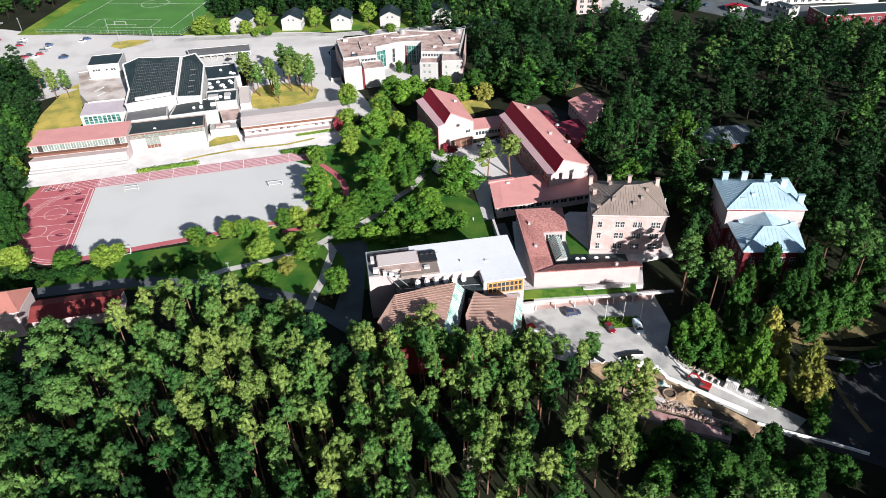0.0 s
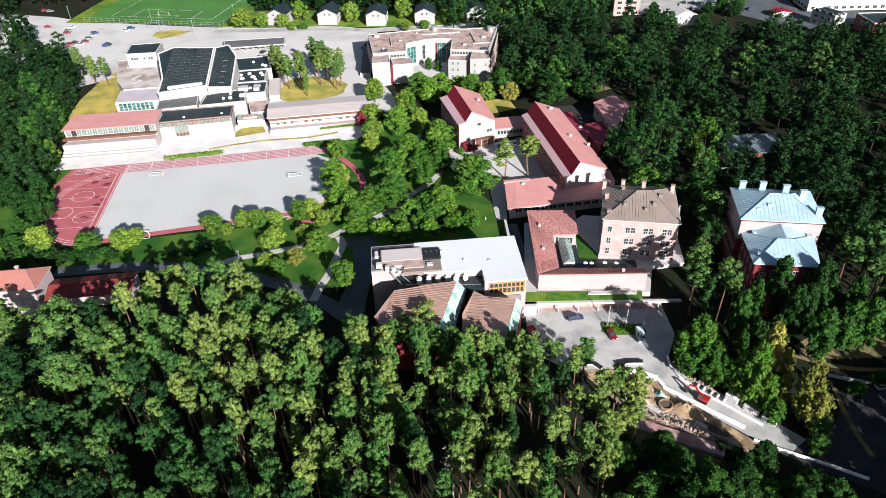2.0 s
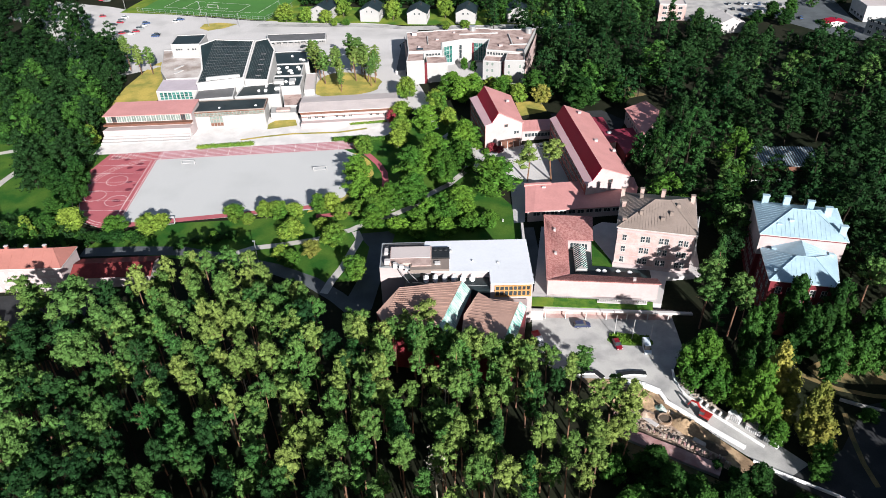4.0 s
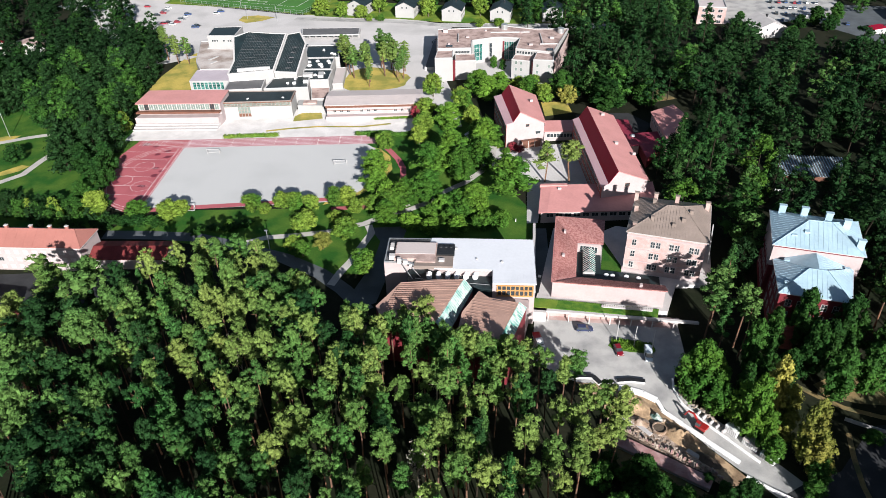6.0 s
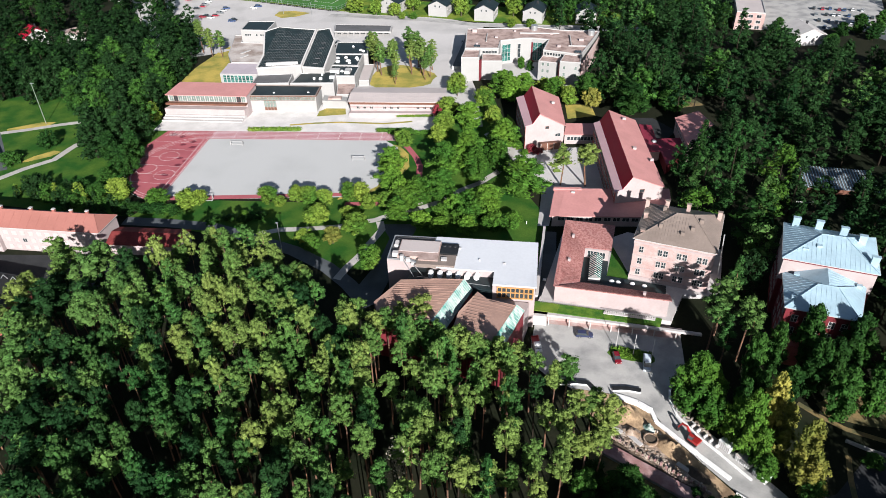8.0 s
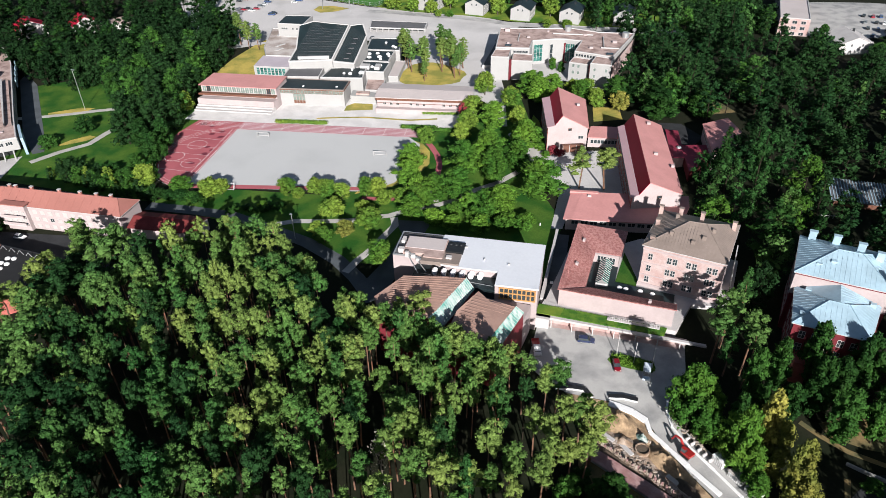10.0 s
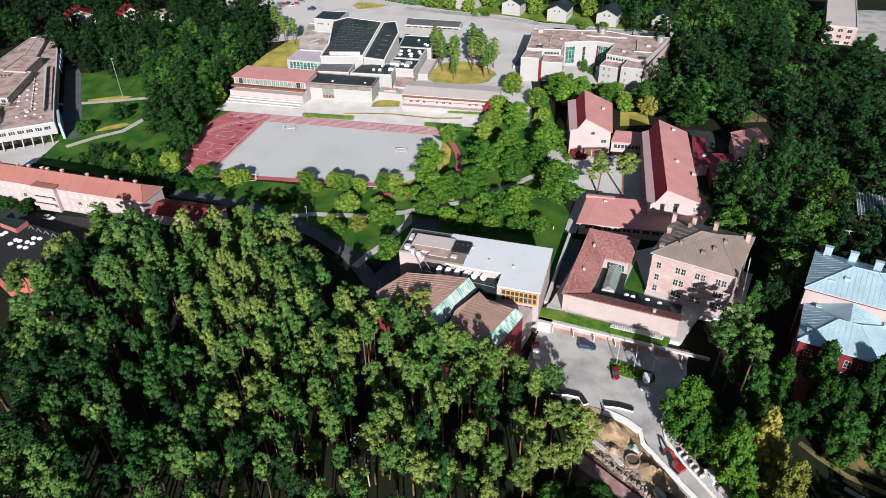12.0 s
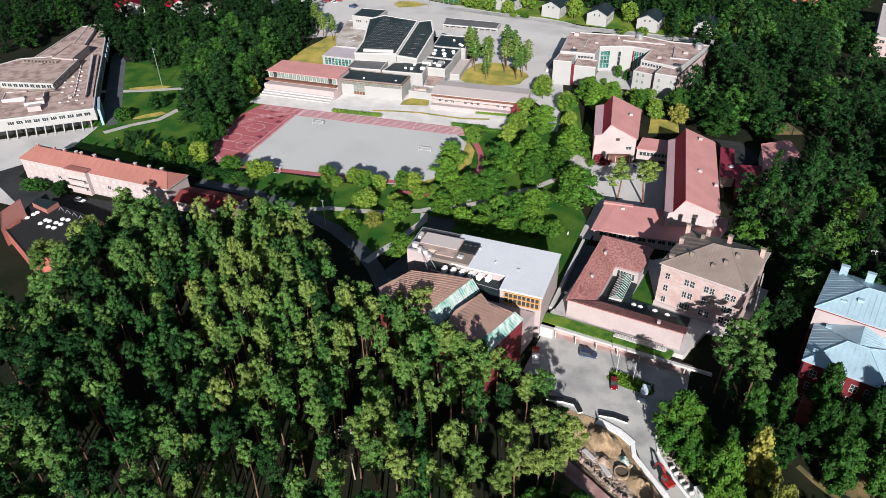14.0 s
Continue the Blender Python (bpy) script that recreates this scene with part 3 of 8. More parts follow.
def window_meshes(w, h, cols, rows, glass_m, frame_m):
    key = (round(w, 2), round(h, 2), cols, rows, glass_m, frame_m)
    if key not in WINDOW_MESHES:
        bm = bmesh.new()
        f = 0.10
        xs, zs = [-w / 2 - f, -w / 2], [-f, 0]
        for i in range(1, cols):
            xs += [-w / 2 + w * i / cols - 0.05, -w / 2 + w * i / cols + 0.05]
        for i in range(1, rows):
            zs += [h * i / rows - 0.045, h * i / rows + 0.045]
        xs, zs = xs + [w / 2, w / 2 + f], zs + [h, h + f]
        vs = [[bm.verts.new((x, 0.05, z)) for z in zs] for x in xs]
        fs = [bm.faces.new((vs[i][j], vs[i + 1][j], vs[i + 1][j + 1], vs[i][j + 1])) for i in range(len(xs) - 1) for j in range(len(zs) - 1) if i % 2 == 0 or j % 2 == 0]
        loose = [v for r in vs for v in r if not v.link_faces]
        g = bmesh.ops.extrude_face_region(bm, geom=fs)
        bmesh.ops.translate(bm, vec=(0, -0.14, 0), verts=[e for e in g["geom"] if isinstance(e, bmesh.types.BMVert)])
        bmesh.ops.delete(bm, geom=loose, context="VERTS")
        fr = finish("window", bm, frame_m)
        bm = bmesh.new()
        box(bm, -w / 2, w / 2, -0.03, 0.03, 0, h)
        WINDOW_MESHES[key] = (fr, finish("pane", bm, glass_m))
    return WINDOW_MESHES[key]


def put_window(parent, x, y, z, ang, w, h, cols=2, rows=1, glass_m="glass", frame_m="trimpaint"):
    fr, pn = window_meshes(w, h, cols, rows, glass_m, frame_m)
    ob = part("window", fr, None, parent, at=pose(x, y, z, 0, 0, ang))
    part("pane", pn, None, ob)


def window_row(parent, p, q, z, n, w, h, cols=2, rows=1, margin=1.0, glass_m="glass", frame_m="trimpaint", skip=()):
    """n windows along the wall line p to q, outer side to the right of the way."""
    o, d, length = frame_xy(p, q)
    ang = math.degrees(math.atan2(d.y, d.x))
    for i in range(n):
        if i in skip:
            continue
        c = o + d * (margin + (length - 2 * margin) * (i + 0.5) / n)
        put_window(parent, c.x, c.y, z, ang, w, h, cols, rows, glass_m, frame_m)


class Building:
    """Parts in world coordinates under one empty at the building's foot."""
    def __init__(self, name, label, x, y, category="building", group=""):
        self.o = (x, y)
        self.z = G(x, y)
        self.root = thing(name, label, category, pose(x, y, self.z), group)
        self.shift = Matrix.Translation((-x, -y, -self.z))

    def put(self, name, bm, material, label="", smooth=False):
        bmesh.ops.transform(bm, matrix=self.shift, verts=bm.verts)
        return part(name, bm, material, self.root, label, smooth=smooth)

    def walls(self, pts, z0, z1, material, name="wall", label=""):
        bm = bmesh.new()
        prism(bm, pts, z0, z1)
        return self.put(name, bm, material, label)

    def flat(self, pts, z0, z1, wall_m, roof_m, edge_m="trimpaint", rim=0.35, up=0.45):
        """Flat-roofed block: walls, roof deck sunk behind a parapet, rim."""
        ins = inset(pts, rim)
        self.walls(pts, z0, z1 - up, wall_m)
        bm = bmesh.new()
        prism(bm, ins, z1 - up, z1 - up + 0.12)
        self.put("roof", bm, roof_m)
        bm = bmesh.new()
        k = len(pts)
        rings = [[bm.verts.new((p[0], p[1], z)) for p in q] for q, z in ((pts, z1 - up - 0.003), (pts, z1), (ins, z1), (ins, z1 - up - 0.003))]
        for u, v in zip(rings, rings[1:] + rings[:1]):
            for i in range(k):
                j = (i + 1) % k
                bm.faces.new((u[i], u[j], v[j], v[i]))
        self.put("parapet", bm, edge_m)

    def planes(self, faces, material, name="roof", t=0.22, label=""):
        for f in faces:
            bm = bmesh.new()
            slab(bm, [Vector(p) for p in f], t)
            self.put(name, bm, material, label)

    def seams(self, a, b, d, c, n, material, w=0.07, h=0.09, name="roof_seam"):
        """n ribs from edge a-b to edge d-c."""
        a, b, c, d = (Vector(p) for p in (a, b, c, d))
        for i in range(n + 1):
            k = i / n
            p, q = a.lerp(b, k), d.lerp(c, k)
            if (q - p).length > 0.2:
                bm = bmesh.new()
                bar(bm, p + Vector((0, 0, h * 0.4)), q + Vector((0, 0, h * 0.4)), w, h)
                self.put(name, bm, material)

    def boxes(self, name, items, material, ang=0.0, label=""):
        """Each item x, y, z, size x, size y, size z: one part each."""
        for x, y, z, sx, sy, sz in items:
            bm = bmesh.new()
            box(bm, -sx / 2, sx / 2, -sy / 2, sy / 2, 0, sz, pose(x, y, z, 0, 0, ang))
            self.put(name, bm, material, label)

    def chimney(self, x, y, z, h=2.2, w=0.9, d=0.7, ang=0.0, body="pinkbrick", cap="trimpaint"):
        bm = bmesh.new()
        m = pose(x, y, z, 0, 0, ang)
        box(bm, -w / 2, w / 2, -d / 2, d / 2, -1.5, h, m)
        ob = self.put("chimney", bm, body)
        bm = bmesh.new()
        box(bm, -w / 2 - 0.12, w / 2 + 0.12, -d / 2 - 0.12, d / 2 + 0.12, h, h + 0.22, m)
        bmesh.ops.transform(bm, matrix=self.shift, verts=bm.verts)
        part("cap", bm, cap, ob)

    def dome(self, x, y, z, r=0.8, h=0.5, material="plasticwhite"):
        bm = bmesh.new()
        rings = []
        for k, (rr, zz) in enumerate(((1, 0), (1, 0.25), (0.8, 0.7), (0.45, 0.95))):
            rings.append([bm.verts.new((x + r * rr * math.cos(a * math.pi / 5), y + r * rr * math.sin(a * math.pi / 5), z + h * zz)) for a in range(10)])
        for u, v in zip(rings, rings[1:]):
            for i in range(10):
                bm.faces.new((u[i], u[(i + 1) % 10], v[(i + 1) % 10], v[i]))
        bm.faces.new(rings[-1])
        self.put("skylight", bm, material)

    def win(self, p, q, z, n, w, h, **kw):
        s = self.o
        window_row(self.root, (p[0] - s[0], p[1] - s[1]), (q[0] - s[0], q[1] - s[1]), z - self.z, n, w, h, **kw)


def lerp2(p, q, k):
    return (p[0] + (q[0] - p[0]) * k, p[1] + (q[1] - p[1]) * k)


# ---- red school: two halls with monitor roofs ----
def monitor_hall(name, label, nw, ne, fe, fw, base, prof, n_win, floors):
    """nw, ne: near gable corners; fw, fe: far ones. prof: (share of width, height) from the west eave to the east eave."""
    b = Building(name, label, (nw[0] + fe[0]) / 2, (nw[1] + fe[1]) / 2)
    near = [(*lerp2(nw, ne, k), z) for k, z in prof]
    far = [(*lerp2(fw, fe, k), z) for k, z in prof]
    bm = bmesh.new()
    nv = [bm.verts.new(p) for p in near]
    fv = [bm.verts.new(p) for p in far]
    nb = [bm.verts.new((near[i][0], near[i][1], base)) for i in (0, -1)]
    fb = [bm.verts.new((far[i][0], far[i][1], base)) for i in (0, -1)]
    bm.faces.new([nb[0], nb[1], *nv[::-1]])
    bm.faces.new([fb[1], fb[0], *fv])
    bm.faces.new([nb[0], nv[0], fv[0], fb[0]])
    bm.faces.new([nb[1], fb[1], fv[-1], nv[-1]])
    bm.faces.new([nb[1], nb[0], fb[0], fb[1]])
    for i in range(len(nv) - 1):
        bm.faces.new([nv[i], nv[i + 1], fv[i + 1], fv[i]])
    b.put("wall", bm, "pinkwall", "pale pink rendered walls")
    bm = bmesh.new()
    w0, w1 = near[0], far[0]
    prism(bm, [(w0[0] - 0.12, w0[1]), (w0[0], w0[1]), (w1[0], w1[1]), (w1[0] - 0.12, w1[1])], base + 0.4, prof[0][1] - 0.3)
    b.put("west_cladding", bm, "brick", "dark red brick west facade")
    axis = (Vector(fw) - Vector(nw)).normalized() * 0.45
    side = (Vector(ne) - Vector(nw)).normalized()
    for i in range(len(prof) - 1):
        lo, hi = 0.0, 0.0
        if i == 0:
            lo = 0.5
        if i == len(prof) - 2:
            hi = 0.5
        P = [Vector(near[i]), Vector(near[i + 1]), Vector(far[i + 1]), Vector(far[i])]
        P[0] -= Vector((axis.x + side.x * lo, axis.y + side.y * lo, -0.25)); P[3] += Vector((axis.x - side.x * lo, axis.y - side.y * lo, 0.25))
        P[1] += Vector((-axis.x + side.x * hi, -axis.y + side.y * hi, 0.25)); P[2] += Vector((axis.x + side.x * hi, axis.y + side.y * hi, 0.25))
        # the west slope gets crimson in place of red, painting its shade
        shaded_face = i == 1
        b.planes([P], "crimson" if shaded_face else ("pinkstrip" if i == 0 else "redroof"), "roof", 0.2)
    for f in range(floors):
        z = prof[0][1] - 2.6 - 3.1 * f
        b.win((w1[0] - 0.12, w1[1]), (w0[0] - 0.12, w0[1]), z, n_win, 1.7, 1.5, cols=2, margin=1.2)
    return b, near, far


r1, n1, f1 = monitor_hall("red_roofed_school", "pale pink school hall with red sheet roof and brick side", (-3.2, 252.6), (9.4, 258.6), (2.2, 285.2), (-12.2, 278.8), 0.6,
                          ((-0.12, 12.7), (0.06, 13.4), (0.26, 17.4), (1, 11.6)), 9, 3)
r1.boxes("roof_hatch", [(2.2, 272, 14.6, 1.2, 0.9, 0.9), (4.4, 256.4, 11.6, 1.2, 0.6, 0.8)], "pinkwall", 20)
r1.walls([(1, 252.6), (8.6, 256.4), (9.3, 255.2), (1.6, 251.4)], 3.2, 6.2, "brownwood", "porch", "dark timber entrance porch")
for k in range(4):
    p = lerp2((1.8, 251.6), (8.9, 255.0), k / 3)
    r1.boxes("porch_post", [(p[0], p[1] - 0.15, 2.4, 0.18, 0.18, 3.8)], "trimpaint", 26)
r1.win((-3.2, 252.6), (9.4, 258.6), 11.0, 1, 1.2, 0.9, cols=1, frame_m="brownwood", skip=())
r1.win((5.0, 256.45), (9.4, 258.6), 7.4, 1, 2.0, 1.2, cols=2)
r2, n2, f2 = monitor_hall("red_roofed_school_wing", "long pale pink school wing with red monitor roof", (35.8, 212.3), (49.0, 218.4), (35.4, 268.6), (22.2, 263.2), 0.6,
                          ((-0.12, 12.0), (0.02, 12.8), (0.23, 17.2), (1, 12.2)), 18, 3)
r2.boxes("roof_hatch", [(31.5, 262, 15.4, 1.3, 1.0, 0.9), (37.5, 238, 15.2, 1.3, 1.0, 0.9), (44, 234, 13.6, 1.1, 0.9, 0.8), (30, 252, 15.6, 1.0, 0.9, 0.8)], "pinkwall", 15)
r2.win((35.8, 212.3), (49.0, 218.4), 11.2, 1, 1.5, 0.9, cols=1, frame_m="brownwood")

link = Building("school_link", "low link corridor with red seamed roof", 15.2, 267)
link.walls([(9.4, 261.6), (21.8, 264.6), (21.0, 272.6), (8.8, 269.6)], 0.6, 6.6, "pinkwall")
link.planes([[(9.2, 261.0, 6.8), (22.0, 264.0, 6.8), (21.0, 272.9, 7.6), (8.6, 269.9, 7.6)]], "redroof")
link.seams((9.2, 261.0, 6.8), (22.0, 264.0, 6.8), (8.6, 269.9, 7.6), (21.0, 272.9, 7.6), 8, "redroof", 0.03, 0.04)
link.win((9.4, 261.6), (21.8, 264.6), 4.0, 8, 1.1, 1.5, cols=1)

east = Building("school_annex", "low school annex with dark red sheet roofs", 52, 265)
east.walls([(37.6, 275.6), (41.6, 277.2), (46.6, 255.6), (42.4, 253.4)], 2, 7.2, "pinkbrick")
east.planes([[(37.0, 276.2, 7.8), (41.9, 278.0, 7.2), (47.0, 255.2, 7.2), (42.2, 252.6, 7.8)]], "duskroof")
east.walls([(44.8, 264.6), (54.4, 267.2), (56.8, 259.6), (49.6, 245.6)], 2, 7.0, "darkred")
east.planes([[(44.3, 265.2, 7.2), (54.6, 267.8, 8.0), (57.2, 259.4, 8.0), (49.6, 244.8, 7.2)]], "duskroof")
east.seams((44.3, 265.2, 7.2), (49.6, 244.8, 7.2), (54.6, 267.8, 8.0), (57.2, 259.4, 8.0), 8, "duskroof", 0.03, 0.03)
east.walls([(51.0, 278.2), (59.2, 283.2), (64.4, 272.4), (56.4, 254.6)], 2, 10.8, "pinkbrick")
east.planes([[(50.4, 278.6, 11.2), (59.2, 284.0, 12.8), (64.9, 272.4, 12.8), (56.4, 253.8, 11.2)]], "redroof")
east.seams((50.4, 278.6, 11.2), (56.4, 253.8, 11.2), (59.2, 284.0, 12.8), (64.9, 272.4, 12.8), 12, "redroof", 0.03, 0.03)
east.win((51.0, 278.2), (56.4, 254.6), 8.2, 8, 1.4, 1.3)
east.dome(44.0, 262, 7.6, 1.0, 0.7, "steel")

low = Building("school_low_wing", "low pink wing with broad red roof", 33, 212)
low.walls([(15.4, 200.2), (50.5, 209.0), (51.5, 218.0), (51.0, 224.6), (14.2, 215.2)], 0.8, 6.4, "pinkwall")
low.planes([[(17.4, 199.8, 6.9), (50.9, 208.2, 6.9), (52.2, 218, 8.3), (51.2, 225.2, 8.3), (17.2, 215.8, 8.3)], [(14.6, 199.4, 6.6), (17.4, 199.8, 6.9), (17.2, 215.8, 8.3), (13.4, 215.6, 8.0)]], "redroof")
low.planes([[(13.2, 214.2, 8.6), (22.5, 216.4, 8.6), (22.3, 217.6, 8.6), (13.0, 215.4, 8.6)]], "redroof", "parapet", 0.9)
low.win((15.4, 200.2), (50.5, 209.0), 4.6, 11, 2.2, 1.3, cols=2, margin=1.5)
low.boxes("roof_vent", [(38, 216.5, 7.9, 1.4, 0.8, 0.7), (20, 214, 8.0, 1.2, 0.6, 0.6)], "trimpaint", 14)


# ---- L-shaped tiled building on its terrace ----
terrace = Building("terrace", "raised stone terrace with tiled house and lawn", 40, 170, "terrace")
terrace.walls([(19.6, 156.6), (22.0, 157.2), (55.4, 159.2), (58, 172), (68, 174), (69, 198), (40, 200), (36, 196), (20.2, 194.5)], -0.5, 4.45, "concrete")
terrace.walls([(36.4, 190.5), (36.4, 174.4), (42.4, 174.6), (42.2, 178)], 4.4, 4.55, "lawn", "lawn", "small green courtyard lawn")
ell = Building("tiled_house", "low L-shaped house with red clay tile roof", 36, 172)
ell.walls([(21.2, 192.4), (23.4, 158.9), (54.0, 160.6), (53.8, 165.2), (29.2, 164.2), (28.4, 181.8), (35.8, 181.6), (35.6, 193.2)], 4.4, [9.6, 10.0, 10.0, 8.3, 8.0, 8.0, 8.6, 9.6], "pinkwall")
ell.planes([[(20.7, 193.0, 10.2), (23.0, 158.3, 10.4), (29.6, 164.6, 8.3), (28.7, 182.2, 8.3)],
            [(20.7, 193.0, 10.2), (28.7, 182.2, 8.3), (36.4, 181.9, 9.0), (36.2, 193.8, 10.2)],
            [(23.0, 158.3, 10.4), (54.6, 160.2, 10.6), (54.2, 165.6, 8.4), (29.6, 164.6, 8.3)]], "tile", t=0.3)
ell.seams((21.4, 191, 10.16), (23.2, 160, 10.38), (28.5, 181, 8.4), (29.4, 166, 8.4), 60, "tile", 0.12, 0.06, "tile_course")
ell.seams((25.0, 158.7, 10.42), (54.2, 160.4, 10.62), (31.0, 164.6, 8.36), (54.0, 165.4, 8.42), 56, "tile", 0.12, 0.06, "tile_course")
ell.boxes("roof_vent", [(24.5, 185, 9.3, 0.7, 0.9, 1.1), (25.2, 172.4, 9.4, 0.8, 0.8, 0.9), (47.4, 161.6, 9.6, 0.8, 0.8, 1.3)], "pinkwall")
ell.win((28.6, 181.8), (35.8, 181.6), 5.4, 6, 0.8, 2.2, cols=1)
ell.walls([(28.6, 182.4), (29.4, 164.8), (53.6, 165.6), (53.2, 174.0), (36.4, 174.0), (36.0, 181.4)], 4.4, 5.0, "darkroof", "court_roof", "low black felt court roof")
for x, y in ((38.1, 172.2), (39.9, 172.2), (43.9, 172.6), (47.3, 172.5)):
    ell.dome(x, y - 0.4, 5.0, 0.75, 0.45)
ell.planes([[(30.3, 183.6, 6.2), (31.4, 169.8, 6.2), (33.1, 170.2, 7.6), (32.2, 184.0, 7.6)], [(32.2, 184.0, 7.6), (33.1, 170.2, 7.6), (34.9, 170.6, 6.2), (34.1, 184.2, 6.2)]], "courtglass", "glass_roof", 0.08)
ell.seams((30.3, 183.6, 6.26), (31.4, 169.8, 6.26), (32.2, 184.0, 7.66), (33.1, 170.2, 7.66), 14, "trimpaint", 0.1, 0.1, "glazing_bar")
ell.seams((34.1, 184.2, 6.26), (34.9, 170.6, 6.26), (32.2, 184.0, 7.66), (33.1, 170.2, 7.66), 14, "trimpaint", 0.1, 0.1, "glazing_bar")
ell.walls([(30.4, 183.4), (31.4, 170.0), (34.8, 170.7), (34.0, 184.0)], 4.9, 6.2, "trimpaint", "glass_roof_kerb")
# carport below the terrace edge
arc = Building("carport", "open carport with turf roof and slim white posts", 39, 154, "carport")
arc.walls([(18.2, 151.9), (63.4, 155.6), (63.2, 156.4), (18.0, 152.9)], 4.1, 4.7, "concrete", "roof_edge", "pale concrete roof edge")
arc.walls([(25.2, 153.5), (52.6, 155.7), (53.0, 159.1), (25.6, 157.5)], 4.1, 4.9, "pitchgrass", "turf", "green turf roof strip")
arc.walls([(18.2, 152.9), (25.2, 153.5), (25.6, 157.5), (18.6, 157.0)], 4.1, 4.88, "sunlawn", "turf", "yellowing turf at the strip's end")
arc.walls([(37.5, 156.6), (51.2, 157.6), (51.3, 158.6), (37.5, 157.6)], 4.9, 5.15, "concrete", "upper_ledge")
for k in range(7):
    p = lerp2((23.4, 152.0), (57.0, 154.8), k / 6)
    arc.boxes("post", [(p[0], p[1], -0.2, 0.28, 0.28, 4.4)], "trimpaint", 5)
arc.walls([(19.0, 153.6), (58.4, 156.8), (58.4, 157.3), (19.0, 154.1)], -0.3, 4.1, "pinkbrick", "rear_wall")
for k in range(22):
    p = lerp2((38.2, 157.0), (51.0, 158.0), k / 21)
    arc.boxes("baluster", [(p[0], p[1], 5.15, 0.14, 0.14, 0.7)], "trimpaint", 4)
arc.boxes("handrail", [(44.6, 157.5, 5.85, 13.4, 0.16, 0.08)], "trimpaint", 4.4)
for x0, x1 in ((20, 26), (26.3, 31)):
    bm = bmesh.new()
    for k in range(int((x1 - x0) / 0.6) + 1):
        x = x0 + k * 0.6
        bar(bm, (x, 152.6 + (x - 18) * 0.08 + 4.0, 4.9), (x, 152.6 + (x - 18) * 0.08 + 4.0, 5.8), 0.05)
    arc.put("railing", bm, "steel")


# ---- brick villa with brown hip roof ----
def hip_roof(b, sw, se, ne, nw, z, zr, r0, r1, material, over=0.5, seam=0.8, t=0.2):
    """Hip roof over four eave corners, ridge from r0 (west) to r1 (east)."""
    cx, cy = sum(p[0] for p in (sw, se, ne, nw)) / 4, sum(p[1] for p in (sw, se, ne, nw)) / 4
    c = [Vector((*lerp2((cx, cy), p, 1 + over / max(4, math.hypot(p[0] - cx, p[1] - cy))), z)) for p in (sw, se, ne, nw)]
    a, e = Vector((*r0, zr)), Vector((*r1, zr))
    b.planes([[c[0], c[1], e, a], [c[1], c[2], e], [c[2], c[3], a, e], [c[3], c[0], a]], material, t=t)
    def tri(p, q, r, n):
        d = (q - p)
        for i in range(1, n):
            k = i / n
            s = p + d * k
            if isinstance(r, tuple):
                l, m = r
                kl = (l - p).dot(d) / d.dot(d)
                km = (m - p).dot(d) / d.dot(d)
                if k < kl:
                    top = p.lerp(l, k / kl)
                elif k > km:
                    top = q.lerp(m, (1 - k) / (1 - km))
                else:
                    top = l.lerp(m, (k - kl) / max(1e-6, km - kl))
            else:
                kl = (r - p).dot(d) / d.dot(d)
                top = p.lerp(r, k / kl) if k < kl else q.lerp(r, (1 - k) / (1 - kl))
            if (top - s).length > 0.3:
                bm = bmesh.new()
                bar(bm, s + Vector((0, 0, 0.02)), top + Vector((0, 0, 0.02)), 0.05, 0.05)
                b.put("roof_seam", bm, material)
    tri(c[0], c[1], (a, e), int((c[1] - c[0]).length / seam))
    tri(c[2], c[3], (e, a), int((c[3] - c[2]).length / seam))
    tri(c[3], c[0], a, int((c[0] - c[3]).length / seam))
    tri(c[1], c[2], e, int((c[2] - c[1]).length / seam))
    for p, q in ((c[0], a), (c[1], e), (c[2], e), (c[3], a), (a, e)):
        bm = bmesh.new()
        bar(bm, p + Vector((0, 0, 0.08)), q + Vector((0, 0, 0.08)), 0.16, 0.12)
        b.put("ridge_cap", bm, material)
    for i in range(4):
        bm = bmesh.new()
        bar(bm, c[i] - Vector((0, 0, 0.12)), c[(i + 1) % 4] - Vector((0, 0, 0.12)), 0.18, 0.18)
        b.put("gutter", bm, "trimpaint")


SW, SE, NE, NW = (42.6, 176.0), (64.2, 174.4), (66.2, 194.8), (45.0, 195.6)
villa = Building("brick_villa", "three-storey brick villa with brown sheet hip roof", 54, 185)
villa.walls([SW, SE, NE, NW], 2, 18.3, "pinkbrick")
for out, z0, z1 in ((0.15, 16.9, 17.5), (0.12, 8.4, 8.7), (0.12, 12.6, 12.85), (0.2, 2, 5.6)):
    villa.walls(inset([SW, SE, NE, NW], -out), z0, z1, "pinkwall", "string_course", "pale plaster band")
hip_roof(villa, SW, SE, NE, NW, 18.5, 23.2, (53.0, 184.6), (57.5, 184.8), "brownroof", 0.7)
for z in (6.2, 10.0, 14.0):
    for k in (0.10, 0.34, 0.41, 0.58, 0.65, 0.83, 0.90):
        villa.win(lerp2(SW, SE, k - 0.03), lerp2(SW, SE, k + 0.03), z, 1, 1.1, 1.9, cols=2, rows=2, margin=0)
    villa.win(NW, SW, z, 6, 1.2, 2.0, cols=2, rows=2, margin=1.0)
